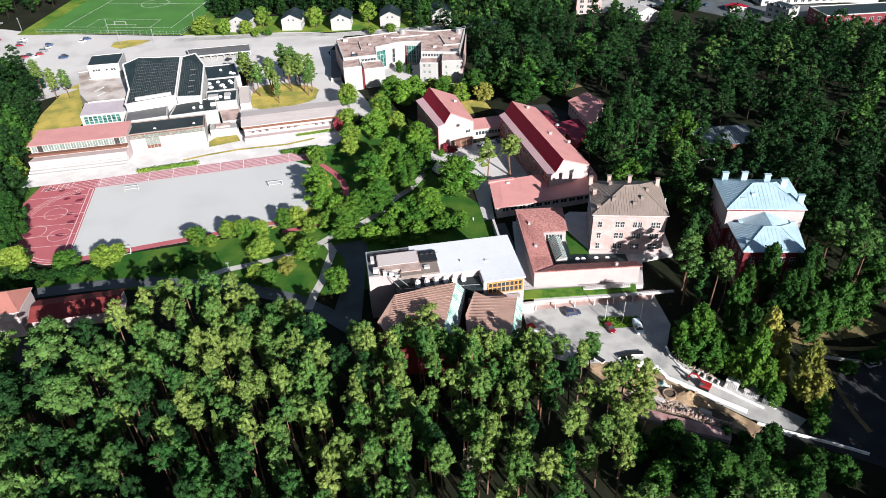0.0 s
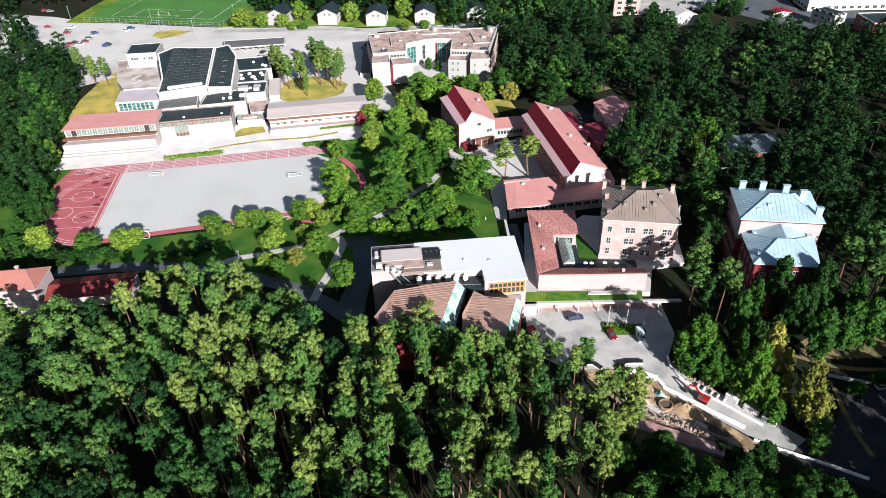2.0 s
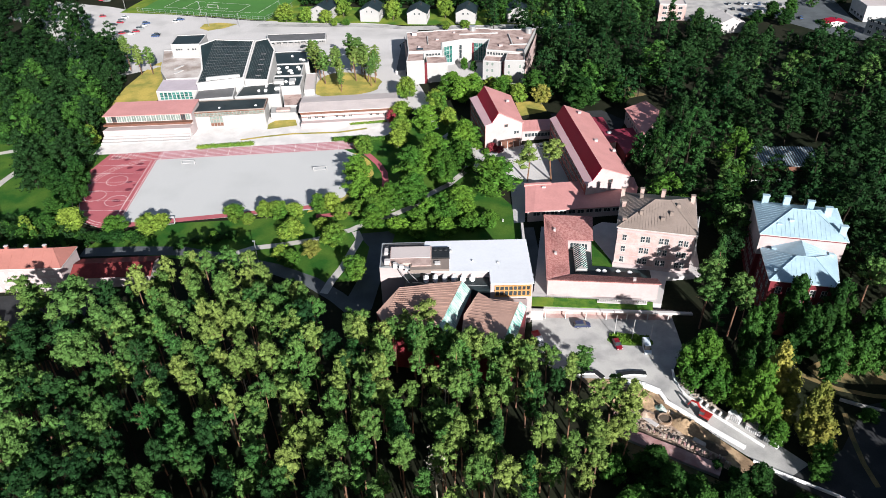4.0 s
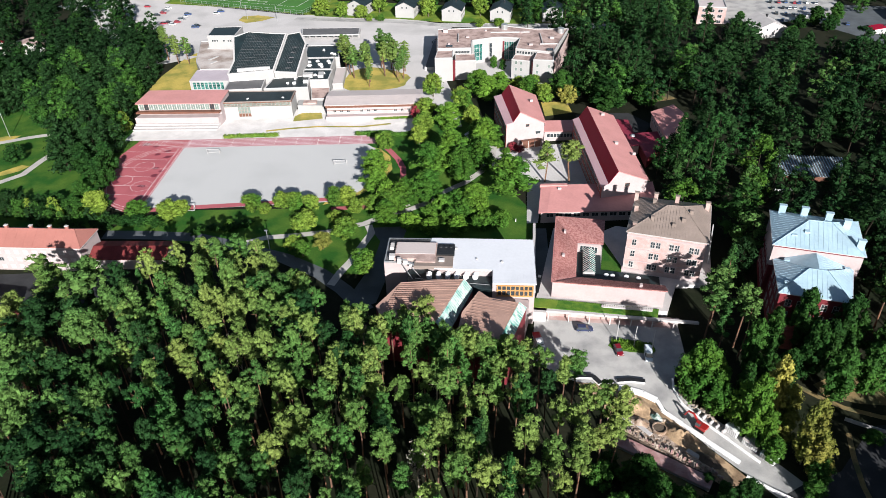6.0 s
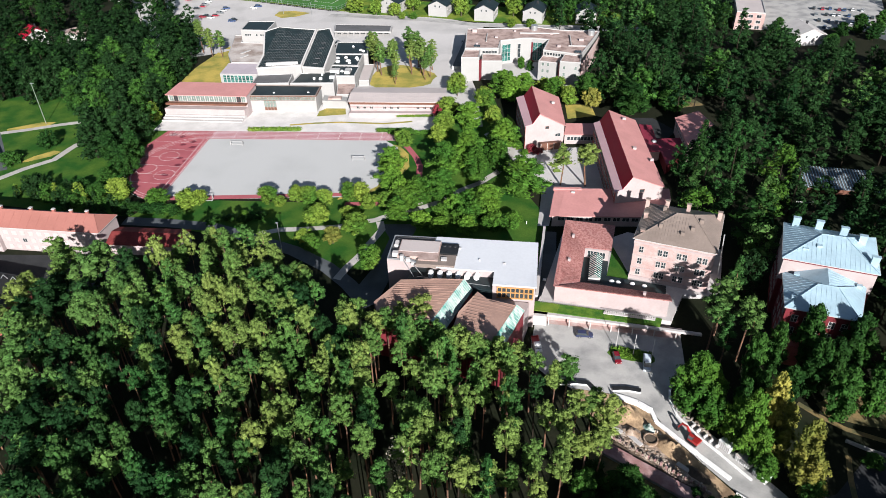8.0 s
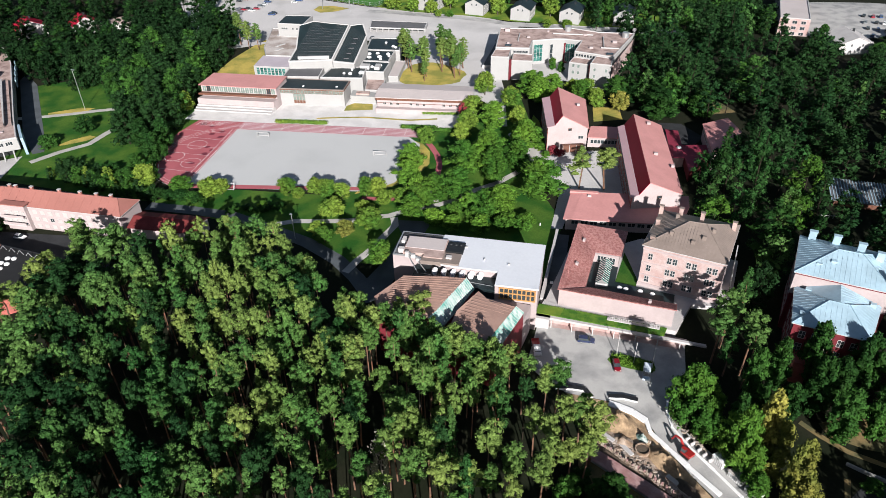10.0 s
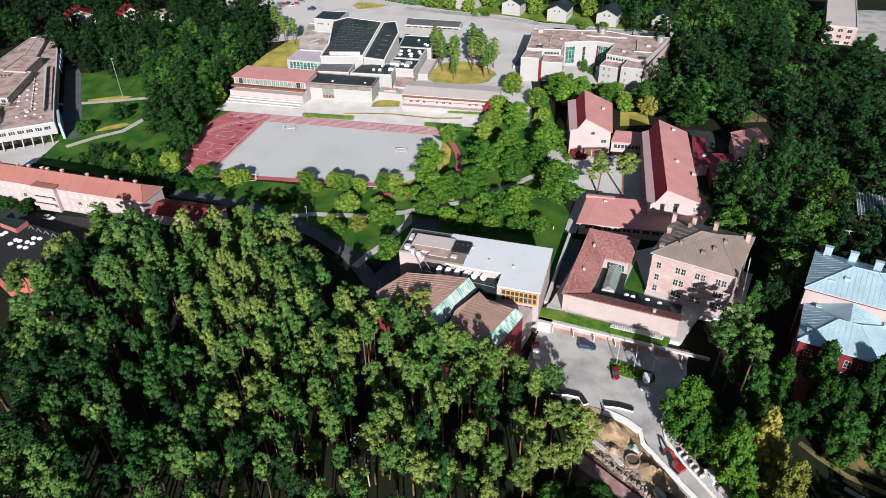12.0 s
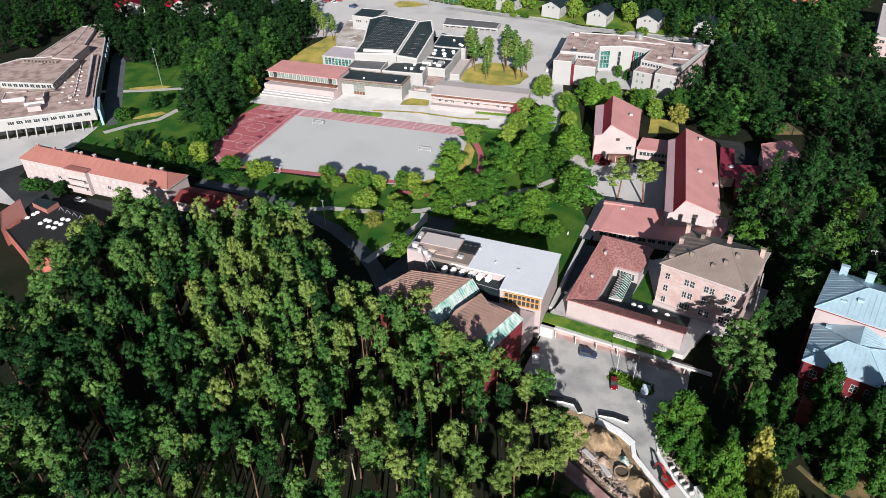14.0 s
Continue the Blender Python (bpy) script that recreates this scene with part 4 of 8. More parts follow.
for x, y, z, h in ((44.6, 193.6, 19.4, 2.0), (50.2, 193.0, 19.8, 2.2), (56.2, 191.2, 20.6, 2.2), (65.0, 190.8, 19.2, 2.6), (44.6, 186.6, 19.4, 1.5), (44.3, 178.2, 19.0, 1.2)):
    villa.chimney(x, y, z, h, 1.15, 0.75, -4, "pinkroof", "brownroof")
for x, y, z in ((49.0, 180.0, 20.8), (57.6, 180.2, 21.0), (49.6, 188.5, 21.5), (59.8, 183.5, 21.8), (55.0, 178.5, 20.0)):
    villa.boxes("roof_hatch", [(x, y, z - 0.6, 1.0, 0.8, 1.7)], "brownroof", -4)
bm = bmesh.new()
bar(bm, (66.8, 186, 17.5), (67.6, 184, 3.2), 0.3)
villa.put("drain_chute", bm, "steel")

# ---- blue-roofed villa ----
blue = Building("blue_roofed_villa", "brick villa with pale blue sheet hip roofs", 91, 172)
BN = ((80.4, 171.4), (102.0, 170.2), (103.8, 187.0), (82.0, 188.6))
BS = ((81.0, 156.8), (97.0, 156.0), (100.4, 170.4), (81.6, 171.4))
blue.walls(BN, 3, 22.2, "darkred")
blue.walls(BS, 2.5, 17.4, "darkred")
bm = bmesh.new()
prism(bm, inset(BN, -0.12), 15.6, 21.6)
blue.put("frieze", bm, "pinkwall", "pale pink plaster upper wall")
hip_roof(blue, *BN, 22.4, 26.2, (89.4, 179.2), (95.0, 179.0), "blueroof", 0.7, 1.1)
hip_roof(blue, *BS, 17.6, 21.0, (88.0, 163.6), (92.6, 163.4), "blueroof", 0.7, 1.1)
# cross roof from the lower ridge back to the tall house
blue.planes([[(90.4, 163.8, 21.15), (90.8, 171.2, 21.5), (83.6, 171.4, 18.6), (84.6, 167.6, 18.9)],
             [(90.4, 163.8, 21.15), (97.4, 167.6, 18.7), (98.8, 170.8, 18.5), (90.8, 171.2, 21.5)]], "blueroof", "cross_roof", 0.2)
blue.seams((90.5, 164.4, 21.24), (90.8, 171.0, 21.56), (97.2, 167.8, 18.85), (98.6, 170.6, 18.65), 6, "blueroof", 0.05, 0.06)
for z in (6.5, 10.5, 14.3, 18.6):
    blue.win(BN[3], BN[0], z, 6, 1.2, 1.9, rows=2, margin=1.0)
for z in (5.6, 9.6, 13.4):
    blue.win(BS[0], BS[1], z, 5, 1.3, 2.0, rows=2)
    blue.win(BS[3], BS[0], z, 4, 1.2, 1.9, rows=2)
for x, y, z in ((84.0, 186.6, 23.4), (89.8, 186.4, 23.4), (95.0, 182.6, 24.6), (99.2, 180.4, 24.2), (101.2, 172.6, 23.2)):
    blue.chimney(x, y, z, 2.4, 1.8, 0.9, -3, "blueroof", "blueroof")
for x, y, z in ((85.4, 174.6, 23.2), (88.6, 175.6, 24.0), (84.0, 169.6, 18.2), (82.6, 159.6, 18.0), (98.6, 168.6, 18.2)):
    blue.boxes("roof_hatch", [(x, y, z - 0.6, 1.3, 1.0, 1.6)], "blueroof", -3)
blue.walls([(83, 152.4), (86.4, 152.2), (86.6, 156.6), (83.2, 156.8)], 2.5, 9.0, "brick", "bay")
blue.walls([(90, 152.4), (94, 152.2), (94.2, 156.4), (90.2, 156.6)], 2.5, 6.5, "trimpaint", "balcony")


# ---- concert hall ----
HA = radians(9.9)


def hp(u, v):
    return (-25.2 + u * math.cos(HA) - v * math.sin(HA), 162.5 + u * math.sin(HA) + v * math.cos(HA))


hall = Building("concert_hall", "white-roofed hall with pink walls and fan roofs", -2, 158)
hall.flat([hp(0, 0), hp(0, -11.8), hp(12.6, -11.8), hp(12.6, 0)], -0.5, 15.7, "pinkwall", "greyroof", "steel", 0.3, 0.4)
hall.walls([hp(12.6, 0), hp(12.6, -11.8), hp(18, -14.4), hp(30.4, -14.4), hp(30.4, -20), hp(41.8, -20), hp(41.8, 0)], -0.5, 15.2, "pinkwall")
hall.planes([[(*hp(12.55, 0.25), 15.75), (*hp(12.55, -14.0), 15.6), (*hp(18, -14.6), 15.6), (*hp(30.4, -14.6), 15.6), (*hp(30.4, -20.3), 15.5), (*hp(42.1, -20.3), 15.5), (*hp(42.1, 0.25), 15.75)]], "whiteroof", t=0.4)
hall.seams((*hp(30.6, -20.2), 15.53), (*hp(42, -20.2), 15.53), (*hp(30.6, -10), 15.67), (*hp(42, -10), 15.67), 14, "whiteroof", 0.03, 0.02)
hall.boxes("roof_vent", [(*hp(20, -5), 15.7, 0.6, 0.6, 0.35), (*hp(33, -11), 15.7, 0.6, 0.5, 0.3), (*hp(26, -10), 15.7, 0.4, 0.4, 0.4)], "trimpaint", 10)
hall.walls([hp(2.8, -3.2), hp(2.8, -11.2), hp(9, -11.2), hp(9, -12.6), hp(14.5, -12.6), hp(14.5, -3.2)], 15.2, 16.5, "pinkroof", "plant_room", "pinkish rooftop plant room")
hall.walls([hp(3.0, -3.5), hp(3.0, -9), hp(14.2, -9), hp(14.2, -3.5)], 16.5, 16.62, "paleroof", "plant_roof")
hall.walls([hp(8.6, -9.2), hp(8.6, -14.2), hp(19.4, -14.2), hp(19.4, -9.2)], 15.1, 16.2, "brownroof", "plant_annex")
hall.walls([hp(14.7, -3.8), hp(14.7, -8.8), hp(19.6, -8.8), hp(19.6, -3.8)], 15.7, 16.4, "darkmetal", "cooling_unit")
for k in range(3):
    hall.dome(*hp(15.5 + 1.5 * k, -5.2), 16.4, 0.6, 0.3, "darkmetal")
for k in range(4):
    bm = bmesh.new()
    bar(bm, (*hp(0.6, -1.0 - 0.9 * k), 15.9), (*hp(12.2, -1.0 - 0.9 * k), 15.9), 0.12)
    hall.put("pipe", bm, "darkmetal")
hall.walls([hp(7.0, -11.8), hp(7.0, -18.5), hp(30.4, -20), hp(30.4, -14.4), hp(18, -14.4), hp(12.6, -11.8)], -0.5, 13.2, "darkroof", "lower_roof", "black felt lower roof")
for k in range(6):
    bm = bmesh.new()
    x, y = hp(13.0 + 2.55 * k, -15.6 + 0.05 * k)
    box(bm, -0.7, 0.7, -1.1, 1.1, 0, 1.7, pose(x, y, 13.2, 0, 0, 10 - k * 2))
    bmesh.ops.bevel(bm, geom=bm.edges[:], offset=0.32, segments=2, affect="EDGES")
    hall.put("skylight_hood", bm, "plasticwhite")
# ducts, fans and cases round the plant room
hall.boxes("air_case", [(*hp(2.2, -10.4), 15.7, 1.6, 1.2, 1.4), (*hp(4.4, -12.4), 15.7, 1.0, 0.9, 1.7), (*hp(6.2, -12.6), 15.7, 1.2, 0.8, 1.1), (*hp(7.6, -12.9), 15.2, 0.8, 1.4, 0.8), (*hp(1.6, -5.0), 15.7, 1.0, 2.4, 0.9), (*hp(16.2, -11.6), 16.2, 1.6, 1.2, 0.5)], "concrete", 10)
for a, b_, w in (((4.4, -11.6, 16.6), (8.6, -13.4, 15.9), 0.45), ((6.2, -12.4, 16.4), (10.6, -15.8, 13.6), 0.18), ((5.0, -13.0, 16.2), (8.4, -16.6, 13.5), 0.16), ((9.2, -16.4, 13.5), (29.6, -18.6, 13.5), 0.12), ((0.8, -5.6, 15.9), (11.8, -6.2, 16.2), 0.1)):
    bm = bmesh.new()
    bar(bm, (*hp(a[0], a[1]), a[2]), (*hp(b_[0], b_[1]), b_[2]), w)
    hall.put("duct", bm, "steel")
hall.win(hp(31.6, -20), hp(41.2, -20), 11.2, 8, 1.0, 3.2, cols=1, rows=2, margin=0.1, frame_m="wood")
hall.boxes("window_post", [(*hp(31.7 + 1.2 * k, -20.1), 11.0, 0.24, 0.3, 3.6) for k in range(9)], "wood", 10)
hall.boxes("window_rail", [(*hp(36.4, -20.1), z, 9.8, 0.3, 0.28) for z in (10.9, 12.8, 14.4)], "wood", 10)
hall.walls([hp(31.0, -20.0), hp(31.0, -23.2), hp(38, -22.4), hp(38, -20.0)], -0.5, 10.2, "pinkwall", "annex")
hall.win(hp(0, 0), hp(0, -11.8), 2.0, 3, 1.6, 1.6)
# fan-shaped wings
W1 = [(-19.3, 131.6), (-15.5, 141.4), (-6.5, 144.6), (0.6, 146.3), (-2.1, 130.6), (-2.9, 128.6), (-17.0, 128.4)]
hall.walls(W1, -0.5, [15.6, 16.2, 16.3, 16.3, 16.0, 15.6, 15.2], "darkred")
hall.planes([[(*W1[0], 15.9), (*W1[1], 16.6), (*W1[2], 16.7), (*W1[3], 16.7), (*W1[4], 16.3), (*W1[5], 15.9), (*W1[6], 15.5)]], "woodroof", t=0.3)
hall.seams((-17.0, 128.8, 15.85), (-15.5, 141.2, 16.75), (-2.7, 128.8, 16.2), (0.5, 146.0, 16.75), 16, "woodroof", 0.06, 0.10, "batten")
hall.seams((-17.0, 128.8, 15.8), (-15.5, 141.2, 16.7), (-2.7, 128.8, 16.25), (0.5, 146.0, 16.8), 5, "woodroof", 0.10, 0.06, "roof_step")
hall.planes([[(0.7, 146.4, 16.7), (-2.0, 130.6, 16.3), (-2.8, 128.6, 16.2), (0.5, 127.0, 13.4), (0.9, 129.4, 13.45), (3.2, 146.0, 13.8)]], "greenglass", "sloped_glazing", 0.15)
hall.seams((0.7, 146.4, 16.75), (-2.7, 128.8, 16.25), (3.2, 146.0, 13.86), (0.55, 127.2, 13.45), 24, "trimpaint", 0.14, 0.1, "glazing_bar")
hall.walls([(3.1, 145.9), (0.8, 129.4), (0.4, 127.1), (-2.8, 128.7), (-2.0, 130.6), (0.5, 146.3)], -0.5, [13.6, 13.3, 13.2, 13.2, 13.3, 13.6], "darkred", "glazing_base")
W2 = [(2.9, 133.6), (5.5, 142.6), (9.8, 139.5), (16.4, 139.7), (14.2, 128.6), (13.7, 126.2), (3.2, 127.0)]
hall.walls(W2, -0.5, [15.8, 16.0, 16.1, 16.2, 15.8, 15.2, 15.0], "darkred")
hall.planes([[(*W2[0], 16.1), (*W2[1], 16.4), (*W2[2], 16.5), (*W2[3], 16.6), (*W2[4], 16.1), (*W2[5], 15.5), (*W2[6], 15.3)]], "woodroof", t=0.3)
hall.seams((3.1, 127.4, 15.6), (5.0, 140.5, 16.4), (13.8, 126.6, 15.75), (16.3, 139.4, 16.65), 12, "woodroof", 0.06, 0.10, "batten")
hall.seams((3.1, 127.4, 15.65), (5.0, 140.5, 16.45), (13.8, 126.6, 15.8), (16.3, 139.4, 16.7), 4, "woodroof", 0.10, 0.06, "roof_step")
hall.planes([[(16.5, 139.9, 16.6), (14.3, 128.6, 16.1), (13.8, 126.2, 15.7), (16.0, 126.2, 13.0), (16.5, 129.4, 13.2), (18.3, 141.4, 13.8)]], "greenglass", "sloped_glazing", 0.15)
hall.seams((16.5, 139.9, 16.65), (13.8, 126.4, 15.8), (18.3, 141.4, 13.86), (16.0, 126.4, 13.1), 16, "trimpaint", 0.14, 0.1, "glazing_bar")
hall.walls([(18.2, 141.3), (16.4, 129.4), (15.9, 126.3), (13.8, 126.3), (14.3, 128.6), (16.4, 139.9)], -0.5, [13.6, 13.0, 12.8, 12.8, 13.0, 13.6], "darkred", "glazing_base")
hall.walls([hp(26, -20), (5.6, 142.8), (9.9, 139.6), (16.5, 139.8), (18.0, 141.4), (18.2, 149)], -0.5, 10.4, "pinkwall", "foyer")


# ---- sports school complex ----
pav = Building("sports_pavilion", "long pavilion with red roof and glazed gallery", -149, 256)
PV = [(-166.7, 247.2), (-131.2, 254.8), (-133.4, 266.9), (-168.0, 259.3)]
pav.walls(PV, 0.5, 10.4, "pinkwall")
pav.planes([[(-167.4, 246.4, 10.7), (-130.8, 254.2, 10.7), (-133.2, 267.4, 11.4), (-168.6, 259.8, 11.4)]], "redroof", t=0.3)
pav.walls([(-166.9, 244.8), (-131.0, 252.6), (-131.2, 255.0), (-166.7, 247.0)], 6.6, 7.4, "brownwood", "gallery", "brown timber gallery ledge")
pav.walls([(-166.9, 243.4), (-131.0, 251.2), (-131.2, 254.8), (-166.7, 247.0)], 0.5, 5.4, "pinkwall", "lower_wall")
pav.win((-166.7, 247.2), (-131.2, 254.8), 7.6, 17, 1.75, 2.5, cols=2, margin=0.5, glass_m="paleglass", skip=(1, 15))
pav.win((-166.7, 247.2), (-131.2, 254.8), 7.6, 17, 1.75, 2.5, cols=2, margin=0.5, frame_m="brownwood", skip=(0, *range(2, 15), 16))
pav.win((-166.9, 243.4), (-131.0, 251.2), 1.6, 14, 0.9, 0.9, cols=1, margin=12)
for k in range(3):
    a, c = (-167 + 0.2 * k, 242.6 - 1.6 * k), (-131 + 0.2 * k, 250.4 - 1.6 * k)
    pav.walls([a, c, (c[0], c[1] + 1.6), (a[0], a[1] + 1.6)], 0.5, 2.8 - 0.6 * k, "concrete", "bleacher_step")

glz = Building("dance_hall", "dark-roofed hall with brown gridded window band", -116, 264)
DV = [(-132.6, 258.4), (-103.0, 266.2), (-105.7, 277.3), (-135.8, 270.4)]
glz.flat(DV, 0.5, 9.2, "white", "darkroof", "brownroof", 0.4, 0.35)
glz.win(DV[0], DV[1], 6.9, 18, 1.35, 1.5, cols=2, rows=2, margin=0.3, glass_m="paleglass", frame_m="brownwood")
for k in range(3):
    glz.win(lerp2(DV[0], DV[1], 0.22), lerp2(DV[0], DV[1], 0.40), 2.2 + 1.55 * k, 4, 1.1, 1.35, cols=1, margin=0.0, glass_m="brownwood" if k == 0 else "paleglass", frame_m="brownroof")
glz.walls(inset(DV, -0.25), 8.55, 8.8, "brownwood", "eaves_band", "brown timber band below the roof edge")
for x, y in ((-123, 264.6), (-108, 269.0)):
    glz.dome(x, y, 8.9, 0.6, 0.4)

big = Building("sports_hall", "large sports hall with black felt roofs", -135, 310)
RA = [(-140.0, 280.2, 13.2), (-120.9, 288.4, 13.5), (-124.4, 314.0, 22.2), (-134.6, 311.7, 22.8), (-142.5, 310.4, 23.3), (-148.0, 305.0, 22.2), (-140.9, 289.4, 16.3)]
RB = [(-120.7, 288.8, 12.6), (-110.4, 291.0, 12.0), (-113.3, 311.0, 18.9), (-118.8, 318.0, 22.0), (-124.2, 315.2, 21.6)]
for Q in (RA, RB):
    big.walls([p[:2] for p in Q], 0.5, [p[2] - 0.3 for p in Q], "white", "wall", "white rendered hall walls")
    big.planes([[(*p, q[2]) for p, q in zip(inset([v[:2] for v in Q], 0.35), Q)]], "darkroof", "roof", 0.3, "black felt sloping roof")
    for i in range(len(Q)):
        p, q = Vector(Q[i]), Vector(Q[(i + 1) % len(Q)])
        bm = bmesh.new()
        bar(bm, p, q, 0.7, 0.7)
        big.put("roof_edge", bm, "trimpaint")
UP_ = Vector((0, 0, 0.06))
fa, fb, fc, fd = Vector((-139.0, 281.4, 13.6)), Vector((-121.6, 288.8, 13.7)), Vector((-124.6, 313.2, 22.0)), Vector((-142.4, 309.4, 23.0))
big.seams(fa + UP_, fb + UP_, fd + UP_, fc + UP_, 24, "greyroof", 0.06, 0.05, "roof_joint")
big.seams(fa + UP_, fd + UP_, fb + UP_, fc + UP_, 14, "greyroof", 0.05, 0.05, "roof_joint")
ga, gb, gc, gd = Vector((-120.2, 289.4, 12.8)), Vector((-111.0, 291.6, 12.3)), Vector((-113.8, 310.6, 18.9)), Vector((-123.4, 314.6, 21.4))
big.seams(ga + UP_, gb + UP_, gd + UP_, gc + UP_, 12, "greyroof", 0.06, 0.05, "roof_joint")
big.boxes("skylight", [(*(ga.lerp(gd, k / 6 + 0.1).lerp(gb.lerp(gc, k / 6 + 0.1), 0.55)),  2.4, 0.5, 0.2) for k in range(5)], "greyroof", 14)
big.walls([(-136.5, 283.0), (-122.6, 288.6), (-122.9, 289.6), (-136.9, 284.0)], 13.4, 15.0, "trimpaint", "upstand", "white upstand along the roof's foot")
TL = [(-137.4, 269.9), (-121.0, 275.2), (-124.6, 286.4), (-140.4, 280.4)]
TR = [(-120.4, 275.4), (-101.0, 281.0), (-105.8, 295.4), (-121.6, 288.0)]
big.flat(TL, 0.5, 9.9, "white", "greyroof", "trimpaint", 0.4, 0.35)
big.flat(TR, 0.5, 9.7, "white", "darkroof", "trimpaint", 0.5, 0.4)
for k in range(9):
    p = lerp2((-123.6, 277.0), (-134.6, 273.6), k / 8)
    big.boxes("roof_batten", [(p[0], p[1] + 1.6, 9.6, 0.25, 3.0 + (k % 3), 0.08)], "greyroof", 18)
big.boxes("roof_vent", [(-109, 284, 9.4, 1.4, 1.2, 0.9), (-112, 283.4, 9.4, 1.0, 0.8, 0.8), (-104.4, 286.6, 9.4, 2.2, 1.8, 1.0), (-110.6, 289.0, 9.4, 0.9, 0.9, 0.9)], "plasticwhite", 14)
big.flat([(-175.8, 325.7), (-161.2, 328.3), (-164.4, 343.7), (-179.5, 340.0)], 0.5, 14.8, "white", "darkroof", "trimpaint", 0.4, 0.35)
big.win((-175.8, 325.7), (-161.2, 328.3), 11.6, 9, 0.9, 0.9, cols=1, margin=2.0, skip=(3, 4, 6))
big.flat([(-172.8, 306.3), (-164.7, 296.2), (-148.6, 300.0), (-150.0, 312.0), (-160.0, 327.6), (-176.2, 325.2), (-180.4, 337), (-186.4, 335)], 0.5, 8.2, "white", "stainroof", "trimpaint", 0.4, 0.4)
big.boxes("roof_vent", [(-166, 312, 8.0, 6, 1.2, 0.25), (-163, 306, 8.0, 5, 1.2, 0.25)], "trimpaint", 70)
big.flat([(-162.4, 281.9), (-142.2, 286.0), (-147, 299.6), (-166.2, 296)], 0.5, 7.8, "white", "lilac", "trimpaint", 0.3, 0.2)
big.win((-162.4, 281.9), (-145, 285.4), 3.6, 8, 1.5, 3.4, cols=1, rows=3, margin=1.2, glass_m="courtglass")
for q in ([(-124.4, 336.1), (-108.4, 340.0), (-101.2, 322.4), (-118.4, 318.4)], [(-117.8, 318.4), (-103.2, 321.6), (-99.6, 306), (-112.8, 303.2)], [(-112.4, 303.2), (-98.4, 305.8), (-95.6, 292.6), (-108.4, 289.6)]):
    big.flat(q, 0.5, 9.2, "white", "darkroof", "trimpaint", 0.5, 0.5)
for k, (x, y, r) in enumerate(((-113, 331, 0.7), (-107, 327, 0.9), (-105.2, 326, 0.9), (-113.8, 313, 1.2), (-110, 315, 1.0), (-107, 311, 1.3), (-104.6, 316, 1.0), (-111.6, 308.6, 1.2), (-103, 313.6, 0.8), (-105, 308, 0.8), (-101, 300, 0.9), (-104, 297, 0.8))):
    big.dome(x, y, 8.9, r, 0.8)
big.boxes("plant_box", [(-106.5, 294.5, 8.9, 4.5, 3.2, 1.8), (-100.8, 296.6, 8.9, 2.6, 4.6, 1.4)], "trimpaint", 14)
big.flat([(-99.0, 278.6), (-91.0, 280.6), (-96.6, 296.6), (-105.0, 293.6)], 0.5, 5.2, "white", "pinkroof", "trimpaint", 0.3, 0.3)
big.flat([(-96.2, 298.0), (-91.4, 299.2), (-97.0, 320.0), (-102.0, 318.8)], 0.5, 5.0, "white", "paleroof", "trimpaint", 0.3, 0.3)
big.walls([(-102.8, 271.4), (-91.0, 273.6), (-93.4, 278.4), (-104.6, 277.6)], 0.5, 4.6, "white", "entrance_block", "white entrance block")
big.boxes("stair_well", [(-98, 275, 4.4, 6, 3, 1.0)], "pinkroof", 14)

cano = Building("entrance_canopy", "long low canopy building with flat roof", -126, 372, "canopy")
CQ = [(-138.9, 362.3), (-107.6, 369.6), (-110.8, 381.4), (-144.2, 374.6)]
cano.walls([lerp2(CQ[0], CQ[3], 0.3), lerp2(CQ[1], CQ[2], 0.3), CQ[2], CQ[3]], 1, 4.75, "white")
cano.win(lerp2(CQ[0], CQ[3], 0.3), lerp2(CQ[1], CQ[2], 0.3), 2.2, 9, 2.4, 1.6, margin=1)
cano.flat(CQ, 4.75, 5.4, "trimpaint", "greyroof", "trimpaint", 0.5, 0.3)
for k in range(10):
    p = lerp2(lerp2(CQ[0], CQ[3], 0.06), lerp2(CQ[1], CQ[2], 0.06), 0.01 + 0.98 * k / 9)
    cano.boxes("column", [(p[0], p[1], 1.2, 0.35, 0.35, 3.6)], "white", 13)

lp = Building("school_pavilion", "long pavilion with pale seamed roof, pink walls", -69, 279)
LP = [(-86.9, 267.2), (-45.6, 277.6), (-49.9, 291.8), (-90.6, 281.6)]
lp.walls(LP, 0.5, 7.4, "pinkwall")
lp.planes([[(-87.4, 266.0, 8.0), (-44.8, 276.6, 8.0), (-47.4, 284.6, 8.9), (-89.4, 274.2, 8.9)], [(-89.4, 274.2, 8.9), (-47.4, 284.6, 8.9), (-49.8, 292.6, 8.0), (-91.2, 282.2, 8.0)]], "paleroof")
lp.seams((-87.4, 266.0, 8.02), (-44.8, 276.6, 8.02), (-89.4, 274.2, 8.92), (-47.4, 284.6, 8.92), 52, "paleroof", 0.08, 0.1)
# brown eaves band, dark enough to paint the overhang's shade too
lp.walls([(-87.0, 266.3), (-45.4, 276.7), (-45.5, 277.5), (-86.9, 267.1)], 6.7, 7.75, "brownwood", "eaves_board", "dark brown eaves band for the overhang and its shade")
lp.walls([(-86.9, 266.98), (-45.6, 277.38), (-45.6, 277.5), (-86.9, 267.1)], 5.1, 5.28, "brownwood", "string_course", "thin red-brown timber line")
lp.win((-86.9, 267.2), (-45.6, 277.6), 4.4, 13, 1.2, 1.0, margin=2.0, skip=(3, 7, 8))
